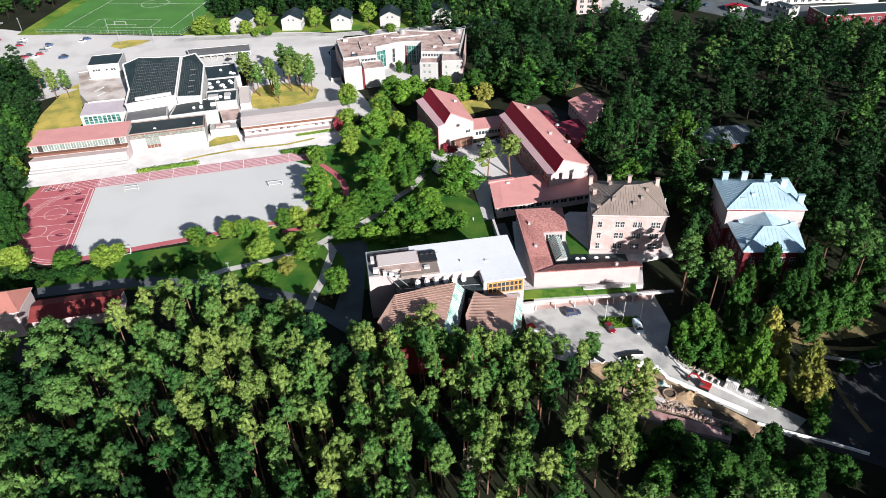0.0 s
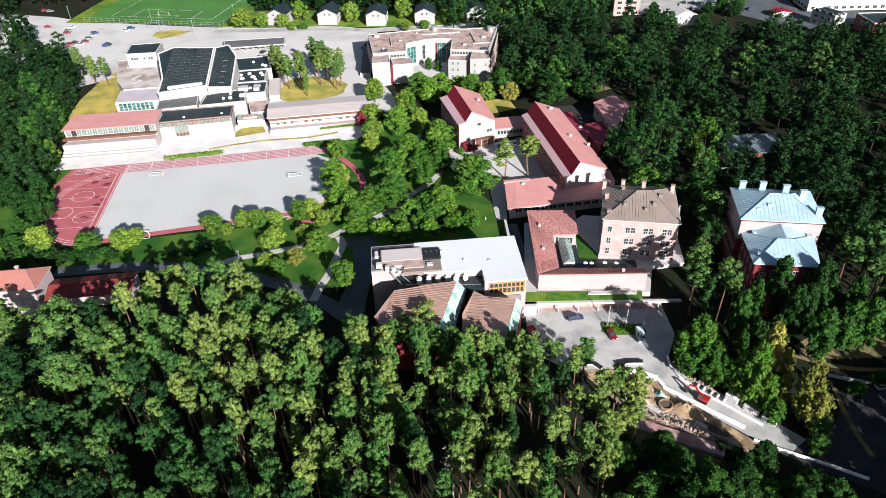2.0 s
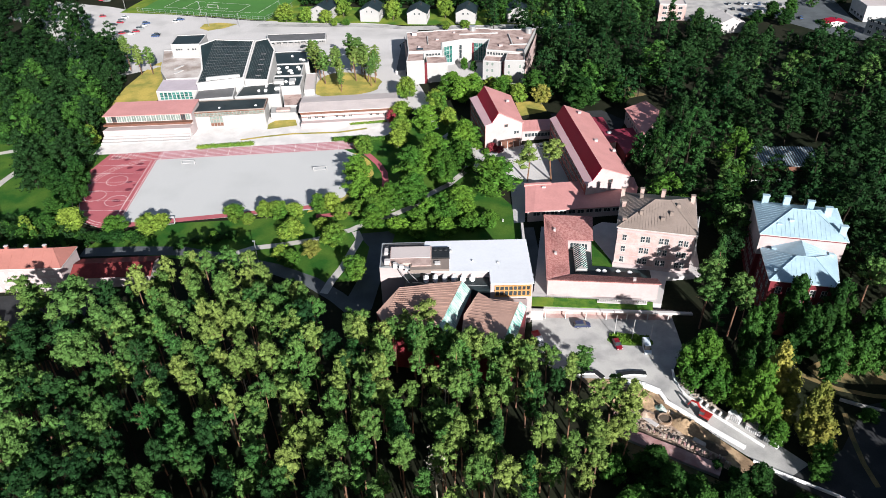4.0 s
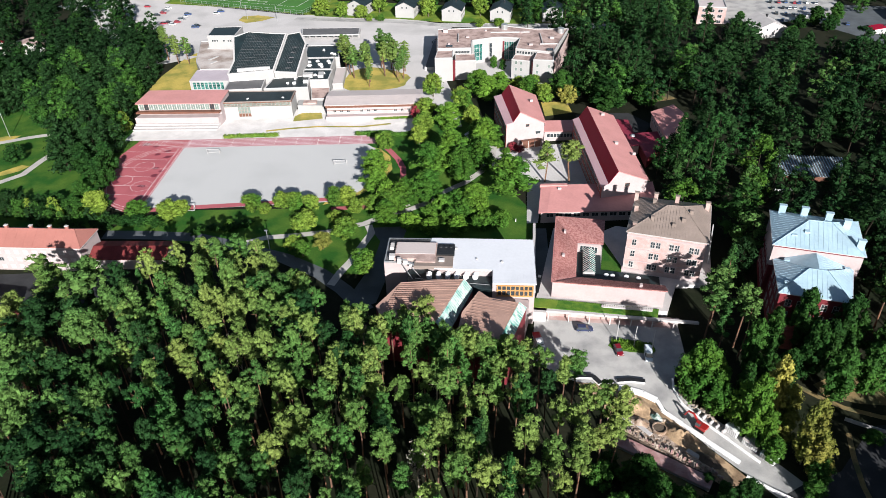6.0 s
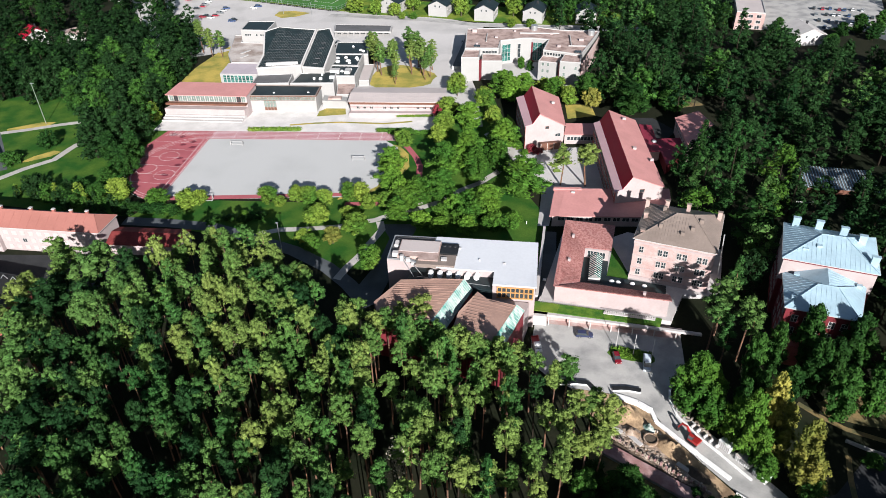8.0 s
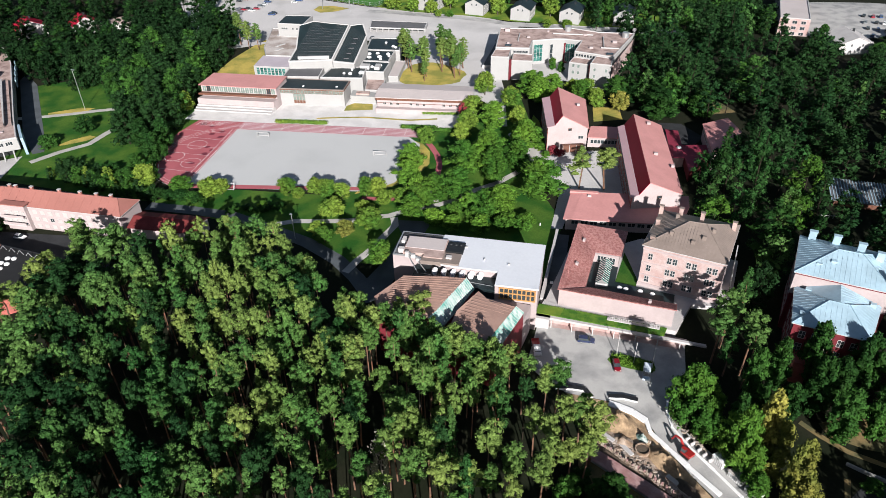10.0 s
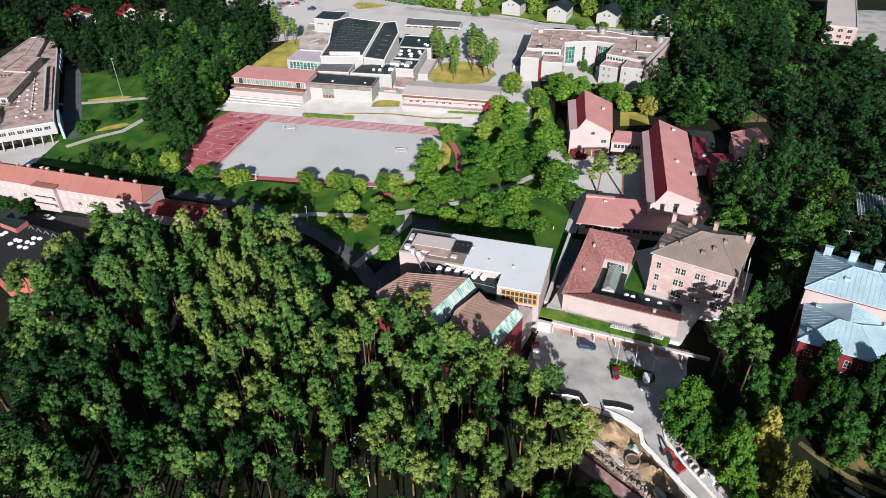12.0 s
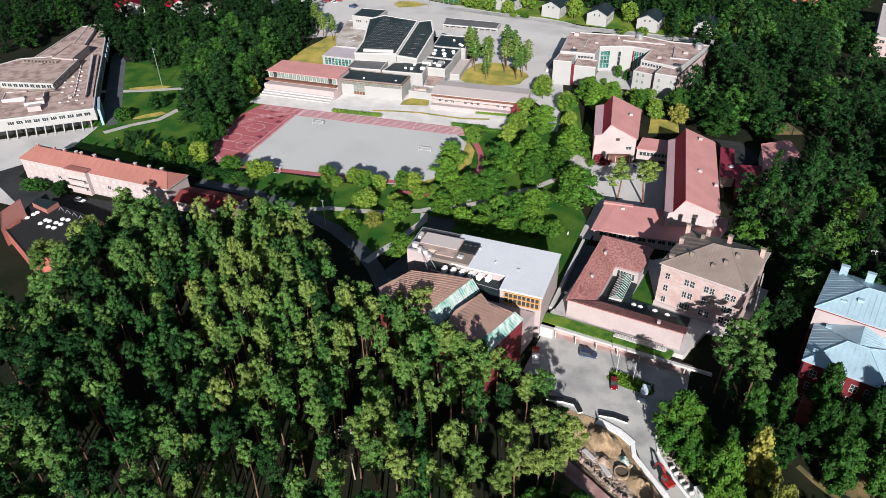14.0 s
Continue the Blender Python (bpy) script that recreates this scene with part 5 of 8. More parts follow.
lp.win((-86.9, 267.2), (-45.6, 277.6), 1.6, 10, 1.6, 1.8, margin=4.0, skip=(0, 4, 5, 8, 9))
lp.walls([(-86.6, 264.6), (-47.5, 274.4), (-48.0, 277.0), (-86.9, 267.1)], 0.5, 3.4, "pinkwall", "lower_wall")


# ---- U-shaped apartment school ----
ap = Building("white_apartment_block", "white U-shaped block with pinkish flat roofs", -25, 340)
ap.flat([(-51.0, 326.4), (-35.0, 330.4), (-36.6, 341.6), (-26.6, 347.9), (-22.2, 349.2), (-13.8, 349), (-13.6, 333.4), (-2.8, 332.4), (5.0, 331.0), (9.0, 368.6), (-8.6, 365.2), (-21.6, 367.0), (-58.2, 355.6)], 1.5, 15.2, "white", "pinkroof", "trimpaint", 0.4, 0.5)
ap.flat([(-49.7, 315.4), (-41.4, 317.4), (-43.6, 328.0), (-51.0, 326.2)], 1.5, 14.4, "white", "pinkroof", "trimpaint", 0.3, 0.4)
ap.flat([(-40.4, 318.8), (-30.8, 321.2), (-33.2, 330.4), (-42.6, 328.2)], 1.5, 12.4, "white", "pinkroof", "trimpaint", 0.3, 0.4)
ap.flat([(-14.2, 325.6), (-4.8, 325.0), (-4.0, 332.4), (-13.6, 333.2)], 1.5, 12.4, "white", "pinkroof", "trimpaint", 0.3, 0.4)
ap.flat([(-3.4, 321.8), (6.2, 322.4), (5.0, 331.4), (-3.0, 332.2)], 1.5, 14.4, "white", "pinkroof", "trimpaint", 0.3, 0.4)
ap.walls([(6.4, 324), (9.4, 366), (9.7, 366), (6.7, 324)], 1.5, 13.6, "pinkbrick", "brick_side", "pink brick east wall")
ap.walls([(-58.6, 354), (-51.2, 327), (-51.5, 327), (-58.9, 354)], 1.5, 13.4, "pinkbrick", "brick_side")
for p, q, z in (((-41.3, 317.4), (-40.6, 318.8), 2.0), ((-4.7, 325.1), (-3.6, 322.0), 2.0), ((-22.4, 349.0), (-20.6, 348.9), 3.0), ((-14.0, 336), (-13.8, 333.6), 8.0)):
    ap.walls([p, q, (q[0] + 0.2, q[1] + 0.3), (p[0] + 0.2, p[1] + 0.3)], z, 13.0, "darkred", "red_panel", "dark red facade panel")
ap.win((-42.8, 328.0), (-35.4, 329.9), 12.8, 5, 1.2, 1.0, cols=1, margin=0.2)
ap.win((-36.4, 341.0), (-31.4, 344.4), 4.5, 1, 4.4, 8.4, cols=3, rows=4, margin=0.2, glass_m="courtglass")
ap.win((-29.4, 345.7), (-26.8, 347.4), 5.5, 1, 1.3, 7.0, cols=1, rows=3, margin=0.2)
ap.win((-22.0, 348.8), (-13.9, 348.6), 4.0, 3, 2.0, 9.0, cols=2, rows=4, margin=0.4, glass_m="courtglass")
ap.win((-13.6, 333.4), (-3.0, 332.4), 12.8, 7, 1.0, 1.2, cols=1, margin=0.5)
for z in (4.0, 7.4, 10.6):
    ap.win((-3.4, 321.8), (6.2, 322.4), z, 3, 1.0, 1.5, cols=1, margin=0.8, skip=(1,), glass_m="paleglass")
    ap.win((-14.2, 325.6), (-4.8, 325.0), z - 0.4, 3, 1.1, 1.5, cols=1, margin=1.0, skip=(2,) if z > 7 else (), glass_m="paleglass")
    ap.win((6.4, 324), (9.4, 366), z, 12, 1.2, 1.5)
ap.win((6.2, 322.4), (5.0, 331.0), 10.6, 3, 1.0, 1.3, cols=1)
ap.boxes("roof_kerb", [(-44.5, 344.0, 15.0, 0.4, 12.0, 0.5), (-20, 357.0, 15.0, 20.0, 0.4, 0.5), (-3.0, 350, 15.0, 0.4, 16.0, 0.5), (1.5, 342.4, 15.0, 8.6, 0.4, 0.5)], "trimpaint", 12)
ap.boxes("roof_light", [(3.0, 334.6, 14.9, 3.2, 2.2, 0.5), (-46.0, 331.0, 14.9, 3.0, 2.0, 0.5)], "glass", 8)
ap.boxes("roof_vent", [(-53, 352, 14.8, 2.4, 1.6, 1.6), (-40, 346, 14.8, 1.6, 1.2, 0.8), (-47, 334, 14.8, 1.2, 1.2, 0.8), (-33, 358, 14.8, 1.0, 1.0, 0.8), (-14, 358, 14.8, 1.6, 1.0, 0.9), (-7, 340, 14.8, 1.8, 1.2, 1.0), (2, 352, 14.8, 2.2, 1.6, 1.0)], "pinkwall", 14)
for x, y in ((-24, 363), (5.5, 362)):
    bm = bmesh.new()
    bmesh.ops.create_cone(bm, cap_ends=True, segments=14, radius1=1.7, radius2=1.7, depth=2.6, matrix=Matrix.Translation((x, y, 16.0)))
    ap.put("roof_tank", bm, "steel")
ap.flat([(-64.4, 370), (-58.8, 371.4), (-53.6, 330), (-58.6, 328.8)], 1.5, 4.2, "concrete", "greyroof", "concrete", 0.3, 0.3)


# ---- long pink house, sheds and office in the west ----
pk = Building("long_pink_house", "long three-storey pink house with salmon roof", -155, 145)
PK = ((-187.0, 134.2), (-120.4, 145.8), (-122.0, 156.6), (-189.4, 145.0))
pk.walls(PK, 0.3, 9.4, "pinkwall")
hip_roof(pk, *PK, 9.6, 12.9, (-184.5, 140.2), (-124.5, 150.8), "orange", 0.6, 3.0)
for z in (1.7, 4.4, 7.1):
    pk.win(PK[0], PK[1], z, 22, 1.4, 1.3, margin=1.5, glass_m="blindglass", cols=1, skip=(5, 8, 13) if z == 4.4 else (6, 17) if z == 1.7 else ())
for x, y in ((-184, 140.8), (-176, 142.2), (-171, 143), (-165.4, 144), (-163, 144.4), (-157, 145.6), (-146.4, 147.4), (-138.5, 148.8), (-132.4, 149.8), (-127, 150.8)):
    pk.chimney(x, y, 12.4, 1.3, 0.9, 0.7, 10, "orange", "trimpaint")
for z, sk in ((1.7, (6, 17)), (4.4, (5, 8, 13))):
    pk.win(PK[0], PK[1], z, 22, 1.4, 1.3, margin=1.5, skip=[i for i in range(22) if i not in sk])
# projecting stair bay with two balconies
pk.walls([(-163.4, 138.6), (-154.6, 140.2), (-154.3, 138.4), (-163.1, 136.8)], 0.3, 10.6, "pinkwall", "stair_bay")
pk.walls([(-163.8, 139.0), (-154.2, 140.7), (-153.8, 138.0), (-163.4, 136.3)], 10.6, 10.9, "orange", "bay_roof")
for z in (3.4, 6.2):
    pk.walls([(-163.0, 136.7), (-154.4, 138.3), (-154.2, 137.0), (-162.8, 135.4)], z, z + 0.25, "concrete", "balcony")
    pk.walls([(-162.8, 135.5), (-154.2, 137.1), (-154.2, 136.95), (-162.8, 135.35)], z + 0.3, z + 1.2, "pinkwall", "balcony_rail")
    pk.win((-163.1, 136.8), (-154.3, 138.4), z + 0.4, 4, 1.6, 1.7, margin=0.6, glass_m="blindglass")
pk2 = Building("low_red_house", "low house among trees, its red roof with shade in the colour", -112, 157)
pk2.walls([(-118.6, 147.2), (-96.0, 152.0), (-97.6, 160.6), (-120.2, 156.0)], 0.3, 5.2, "pinkwall")
# both roof slopes take the darkened red, standing for forest shade
pk2.planes([[(-119.2, 146.4, 5.2), (-95.2, 151.4, 5.2), (-96.2, 156.4, 6.9), (-120.2, 151.4, 6.9)], [(-120.2, 151.4, 6.9), (-96.2, 156.4, 6.9), (-97.2, 161.4, 5.2), (-121.2, 156.4, 5.2)]], "crimsondark")
org = Building("orange_shed", "tall shed clad in rust-red panels", -157, 111, "shed")
org.flat([(-161.4, 110), (-150.6, 103.6), (-152.0, 113.4), (-163.6, 118.4)], -0.5, 7.2, "orange", "orange", "orange", 0.2, 0.2)
org.walls([(-150.75, 106), (-150.5, 106), (-151.2, 110.6), (-151.5, 110.6)], 0.5, 6.8, "brick", "door")
blk = Building("black_roofed_shop", "low building with black roof and white domes", -142, 115)
blk.flat([(-151.6, 105.2), (-128, 99), (-122.2, 106), (-127.4, 124.4), (-152, 123.4), (-159.6, 119.6)], -0.5, 6.2, "brick", "rubber", "darkmetal", 0.3, 0.3)
blk.flat([(-156.4, 118.4), (-147.9, 118.2), (-148.8, 123.2), (-156.9, 121.4)], 5.9, 8.0, "orange", "darkroof", "darkmetal", 0.2, 0.2)
for x, y in ((-151.7, 113.1), (-151.8, 115.5), (-151.8, 118.0 - 1.2), (-144.8, 115.4), (-143.2, 115.6), (-144.5, 113.2), (-140.3, 113.3), (-138.1, 113.8), (-140.3, 116.1), (-138.1, 116.3), (-140.4, 118.6), (-138.4, 119.2)):
    blk.dome(x, y, 6.0, 0.85, 0.6)
for k in range(5):
    x = -147 + 3.6 * k
    bm = bmesh.new()
    bar(bm, (x, 121.6, 6.0), (x + 1.2, 121.9, 7.4), 0.15)
    bar(bm, (x + 2.2, 122.0, 6.0), (x + 1.2, 121.9, 7.4), 0.15)
    blk.put("roof_frame", bm, "steel")

wb = Building("white_office", "white flat-roofed office on raked columns", -250, 200)
WB = [(-240, 138.0), (-228.9, 151.5), (-204.4, 178.8), (-222.8, 193.6), (-280.4, 242.0), (-305, 258.4), (-312, 250), (-288.7, 206), (-290, 176)]
wb.flat(WB, 3.9, 9.2, "white", "pinkroof", "concrete", 0.5, 0.5)
wb.walls(inset(WB, 3.0), 0.3, 3.9, "darkmetal", "ground_floor", "recessed dark glazed ground floor")
UP = [(-262.9, 172.6), (-238.6, 183.2), (-256.9, 209.6), (-271.0, 207.4), (-284, 196.0), (-286, 178)]
wb.flat(UP, 9.0, 12.2, "white", "pinkroof", "trimpaint", 0.5, 0.4)
wb.win(UP[0], UP[1], 10.0, 9, 2.0, 1.5, cols=2, margin=0.6)
wb.win(UP[1], UP[2], 10.0, 11, 2.2, 1.5, cols=2, margin=0.5)
wb.flat([(-269.9, 204.2), (-258.4, 207.6), (-268.6, 224.0), (-279.4, 222.2)], 9.0, 12.9, "pinkwall", "pinkroof", "brownroof", 0.4, 0.4)
wb.flat([(-282.0, 222.4), (-277.0, 226.6), (-302.6, 254.6), (-306.6, 251.0)], 9.0, 10.6, "concrete", "pinkroof", "concrete", 0.4, 0.4)
wb.flat([(-252.6, 168.6), (-240.0, 180.6), (-236.0, 176.6), (-228.2, 171.4), (-233.4, 165.2), (-238.6, 169.0), (-246.0, 162.6)], 9.0, 10.5, "concrete", "pinkroof", "concrete", 0.4, 0.4)
# stepped fascia, glazed slot and upstands along the east edge
wb.walls([(-217.4, 184.2), (-218.6, 185.6), (-262.6, 221.8), (-262.0, 219.6)], 9.1, 10.3, "concrete", "east_fascia", "weathered concrete fascia")
wb.walls([(-215.6, 186.6), (-217.0, 187.6), (-260.4, 223.4), (-259.4, 222.4)], 8.9, 9.6, "darkmetal", "gutter", "dark roof gutter")
for k in range(12):
    p = lerp2((-223.0, 184.0), (-264.0, 218.0), (k + 0.3) / 12)
    wb.boxes("roof_upstand", [(p[0] - 1.2, p[1] - 1.0, 8.85, 2.6, 0.35, 0.55)], "concrete", -42)
# low round roof lights in three rows
for k in range(7):
    for j in range(3):
        p = lerp2((-219.5, 180.0), (-249.0, 204.0), k / 6)
        if (k + j) % 4 != 3:
            wb.dome(p[0] - 2.2 * j, p[1] - 2.6 * j + 1.0, 8.8, 0.75, 0.45, "concrete")
# weathered plant cases, pipe runs and a stair head
wb.boxes("roof_case", [(-226.0, 165.6, 8.8, 5.2, 3.2, 2.2), (-232.0, 172.0, 10.3, 3.0, 1.6, 0.9), (-241.0, 167.6, 10.3, 5.0, 1.2, 0.7), (-246.0, 172.6, 10.3, 4.0, 1.2, 0.8), (-224.4, 181.4, 8.8, 1.6, 1.2, 0.7), (-214.6, 180.4, 8.8, 1.2, 1.2, 0.5)], "pinkwall", 48)
for a_, b_ in (((-249, 169), (-234.5, 181.0)), ((-250.5, 170.5), (-236, 182.5)), ((-278, 196), (-262, 202)), ((-277, 198), (-263, 203.6)), ((-276, 193), (-266, 197))):
    bm = bmesh.new()
    z_ = 10.6 if a_[0] > -260 else 12.5
    bar(bm, (*a_, z_), (*b_, z_), 0.5, 0.35)
    wb.put("pipe_run", bm, "brownroof")
for k in range(10):
    p = lerp2((-278, 195), (-262, 201.4), k / 9)
    wb.boxes("pipe_stand", [(p[0], p[1], 11.9, 0.5, 1.6, 0.8)], "brownroof", 20)
# blue-tinted glazed stair tower and fin screens on the shaded side
wb.walls([(-203.6, 179.6), (-203.0, 180.4), (-215.4, 189.6), (-216.0, 188.8)], 1.0, 8.4, "blueroof", "glazed_screen", "pale blue glazed screen")
for k in range(4):
    p = lerp2((-262, 226), (-282, 243), k / 3)
    wb.boxes("sun_screen", [(p[0] + 1.0, p[1] + 1.2, 5.0, 4.4, 0.4, 3.6)], "blueroof", -40)
wb.win((-228.9, 151.5), (-204.4, 178.8), 6.3, 10, 2.4, 1.4, cols=3, margin=1.6)
wb.win((-204.4, 178.8), (-222.8, 193.6), 5.4, 7, 2.4, 3.0, margin=0.6, glass_m="glass")
wb.win((-222.8, 193.6), (-280.4, 242.0), 5.2, 22, 2.6, 3.2, margin=0.4, glass_m="glass")
for k in range(10):
    p = lerp2((-227.6, 151.6), (-206.0, 176.6), k / 9)
    bm = bmesh.new()
    bar(bm, (p[0] + 2.4, p[1] - 2.0, 0.5), (p[0] - 0.4, p[1] + 0.2, 4.2), 0.45)
    wb.put("raked_column", bm, "white")

# ---- far houses ----
def gable_house(x, y, w, d, h, rise, ang, wall_m, roof_m, label, name="gabled_house", group="", rows=2):
    b = Building(name, label, x, y, "house", group)
    z = b.z
    c, s = math.cos(radians(ang)), math.sin(radians(ang))
    P = lambda u, v: (x + u * c - v * s, y + u * s + v * c)
    bm = bmesh.new()
    front = [(*P(-w / 2, -d / 2), z - 1), (*P(w / 2, -d / 2), z - 1), (*P(w / 2, -d / 2), z + h), (*P(0, -d / 2), z + h + rise), (*P(-w / 2, -d / 2), z + h)]
    back = [(*P(-w / 2, d / 2), z - 1), (*P(w / 2, d / 2), z - 1), (*P(w / 2, d / 2), z + h), (*P(0, d / 2), z + h + rise), (*P(-w / 2, d / 2), z + h)]
    f, g = [bm.verts.new(p) for p in front], [bm.verts.new(p) for p in back]
    bm.faces.new(f), bm.faces.new(g[::-1])
    for i in range(5):
        bm.faces.new((f[i], g[i], g[(i + 1) % 5], f[(i + 1) % 5]))
    b.put("wall", bm, wall_m)
    k = rise / (w / 2)
    for sgn in (-1, 1):
        e = sgn * (w / 2 + 0.6)
        b.planes([[(*P(e, -d / 2 - 0.5), z + h - 0.6 * k + 0.25), (*P(0, -d / 2 - 0.5), z + h + rise + 0.25), (*P(0, d / 2 + 0.5), z + h + rise + 0.25), (*P(e, d / 2 + 0.5), z + h - 0.6 * k + 0.25)]], roof_m)
    b.chimney(*P(w * 0.12, d * 0.15), z + h + rise - 0.6, 1.2, 0.8, 0.8, ang, "darkmetal", "darkmetal")
    for r in range(rows):
        b.win(P(w / 2, -d / 2), P(w / 2, d / 2), z + 1.2 + 2.9 * r, 4, 1.2, 1.3)
    b.win(P(-w / 2, -d / 2), P(w / 2, -d / 2), z + h - 1.0, 2, 0.8, 1.1, cols=1, margin=3)
    return b


for x, y, a in ((-122.8, 417, -6), (-92.6, 418, 0), (-63.4, 416, 3), (-34.6, 419, 2), (-5, 424, 8)):
    gable_house(x, y, 11.6, 15, 6.6, 2.8, a, "white", "darkroof", "white gabled house with black roof", "white_house", "row of white houses")
gable_house(111, 411, 17, 18, 5, 3.5, 20, "concrete", "concrete", "broad house with pale hipped roof", "pale_house")
gable_house(-330, 296, 16, 12, 6, 4, 60, "concrete", "crimson", "house with bright red roof among trees", "red_roofed_house")
gable_house(-304, 312, 14, 11, 6, 4, 60, "concrete", "crimson", "house with bright red roof among trees", "red_roofed_house")
gable_house(-282, 318, 26, 10, 5, 2.5, 20, "concrete", "pinkroof", "low grey-roofed house among trees", "grey_house")
gable_house(173, 423, 11, 6, 2.2, 1.0, 10, "concrete", "crimson", "low shelter with bright red roof", "red_roofed_shelter", rows=0)


def far_block(x, y, w, d, h, ang, wall_m, roof_m, label, floors, name="far_building"):
    b = Building(name, label, x, y)
    c, s = math.cos(radians(ang)), math.sin(radians(ang))
    P = lambda u, v: (x + u * c - v * s, y + u * s + v * c)
    q = [P(-w / 2, -d / 2), P(w / 2, -d / 2), P(w / 2, d / 2), P(-w / 2, d / 2)]
    b.flat(q, b.z - 1, b.z + h, wall_m, roof_m, "trimpaint", 0.4, 0.5)
    for f in range(floors):
        b.win(q[0], q[1], b.z + 1.2 + 3.0 * f, max(2, int(w / 4.5)), 2.2, 1.5)
        b.win(q[3], q[0], b.z + 1.2 + 3.0 * f, max(2, int(d / 4.5)), 2.2, 1.5)


far_block(236, 393, 62, 18, 8, 6, "darkred", "darkroof", "long dark red brick building", 2)
far_block(192, 404, 9, 15, 8, 30, "white", "darkroof", "pale block with dark windows", 3)
far_block(227, 443, 74, 20, 9, 4, "concrete", "paleroof", "long cream building with pale roof", 1)
far_block(84.2, 457, 15, 66, 10.2, 1, "pinkbrick", "paleroof", "pink brick block with pale roof", 3)
far_block(30, 492, 16, 26, 20, 28, "brick", "greyroof", "red brick apartment house with balconies", 5)
far_block(2, 520, 18, 14, 12, 8, "pinkwall", "pinkroof", "low pale pink building", 2)

shed = Building("forest_shed", "open timber shed with pale roof among trees", 104, 244, "shed")
shed.walls([(96, 238), (117, 240), (116, 252), (95, 250)], 5, 8.6, "brownwood")
shed.planes([[(95, 236.8, 9.4), (118, 239, 9.4), (117, 253, 10.2), (94, 251, 10.2)]], "greyroof")
shed.seams((95, 236.8, 9.45), (118, 239, 9.45), (94, 251, 10.25), (117, 253, 10.25), 24, "blueroof", 0.25, 0.1)
for k in range(9):
    p = lerp2((92, 229), (102, 231), k / 8)
    shed.boxes("fence_post", [(p[0], p[1], 5, 0.2, 0.2, 3.0)], "trimpaint", 5)
shed.boxes("fence_rail", [(97, 230, 7.4, 10.4, 0.15, 0.2), (97, 230, 6.2, 10.4, 0.15, 0.2)], "trimpaint", 11.3)


# ---- trees ----


def clump_cores(rng, c, r):
    """A small uneven solid for the dense inside of each clump: triangles of shape (n, 3, 3)."""
    g = (1 + math.sqrt(5)) / 2
    v = np.array([(-1, g, 0), (1, g, 0), (-1, -g, 0), (1, -g, 0), (0, -1, g), (0, 1, g), (0, -1, -g), (0, 1, -g), (g, 0, -1), (g, 0, 1), (-g, 0, -1), (-g, 0, 1)], float)
    v /= np.linalg.norm(v[0])
    f = [(0, 11, 5), (0, 5, 1), (0, 1, 7), (0, 7, 10), (0, 10, 11), (1, 5, 9), (5, 11, 4), (11, 10, 2), (10, 7, 6), (7, 1, 8), (3, 9, 4), (3, 4, 2), (3, 2, 6), (3, 6, 8), (3, 8, 9), (4, 9, 5), (2, 4, 11), (6, 2, 10), (8, 6, 7), (9, 8, 1)]
    a = rng.uniform(0, 2 * math.pi, len(c))
    ca, sa, w = np.cos(a)[:, None], np.sin(a)[:, None], rng.uniform(0.55, 1.0, (len(c), 12))
    p = np.stack([(v[:, 0] * ca - v[:, 1] * sa) * w, (v[:, 0] * sa + v[:, 1] * ca) * w, v[:, 2] * w], -1) * r[:, None, :] + c[:, None, :]
    return p[:, f].reshape(-1, 3, 3)


def small_cores(rng, c, r):
    """An eight-sided uneven solid for each clump of a distant crown."""
    v = np.array([(1, 0, 0), (0, 1, 0), (-1, 0, 0), (0, -1, 0), (0, 0, 1), (0, 0, -1)], float)
    f = [(0, 1, 4), (1, 2, 4), (2, 3, 4), (3, 0, 4), (1, 0, 5), (2, 1, 5), (3, 2, 5), (0, 3, 5)]
    a, w = rng.uniform(0, 2 * math.pi, len(c)), rng.uniform(0.55, 0.95, (len(c), 6))
    ca, sa = np.cos(a)[:, None], np.sin(a)[:, None]
    p = np.stack([(v[:, 0] * ca - v[:, 1] * sa) * w, (v[:, 0] * sa + v[:, 1] * ca) * w, v[:, 2] * w], -1) * r[:, None, :] + c[:, None, :]
    return p[:, f].reshape(-1, 3, 3)


def leaf_quads(rng, centres, radii, per, size, core=clump_cores, ragged=0.65):
    """Leafy clumps: sprays of small leaves over a dense inside; triangles of shape (n, 3, 3)."""
    n = len(centres) * per
    c, r = np.repeat(centres, per, 0), np.repeat(radii, per, 0)
    d = rng.normal(size=(n, 3))
    d[:, 2] += 0.45
    d /= np.linalg.norm(d, axis=1, keepdims=True)
    p = c + d * r * rng.uniform(0.75, 1.28, (n, 1))
    nrm = d + ragged * rng.normal(size=(n, 3))
    nrm /= np.linalg.norm(nrm, axis=1, keepdims=True)
    t = np.cross(nrm, rng.normal(size=(n, 3)))
    t /= np.linalg.norm(t, axis=1, keepdims=True)
    b = np.cross(nrm, t)
    s = size * rng.uniform(0.55, 1.35, (n, 1))
    k = [t * s * 0.80, b * s * 0.52 - t * s * 0.35, -b * s * 0.52 - t * s * 0.45]
    jit = lambda: 0.16 * s * rng.normal(size=(n, 3))
    leaves_ = np.stack([p + q + jit() for q in k], 1)
    return np.concatenate([core(rng, np.asarray(centres, float), np.asarray(radii, float)), leaves_]) if core else leaves_


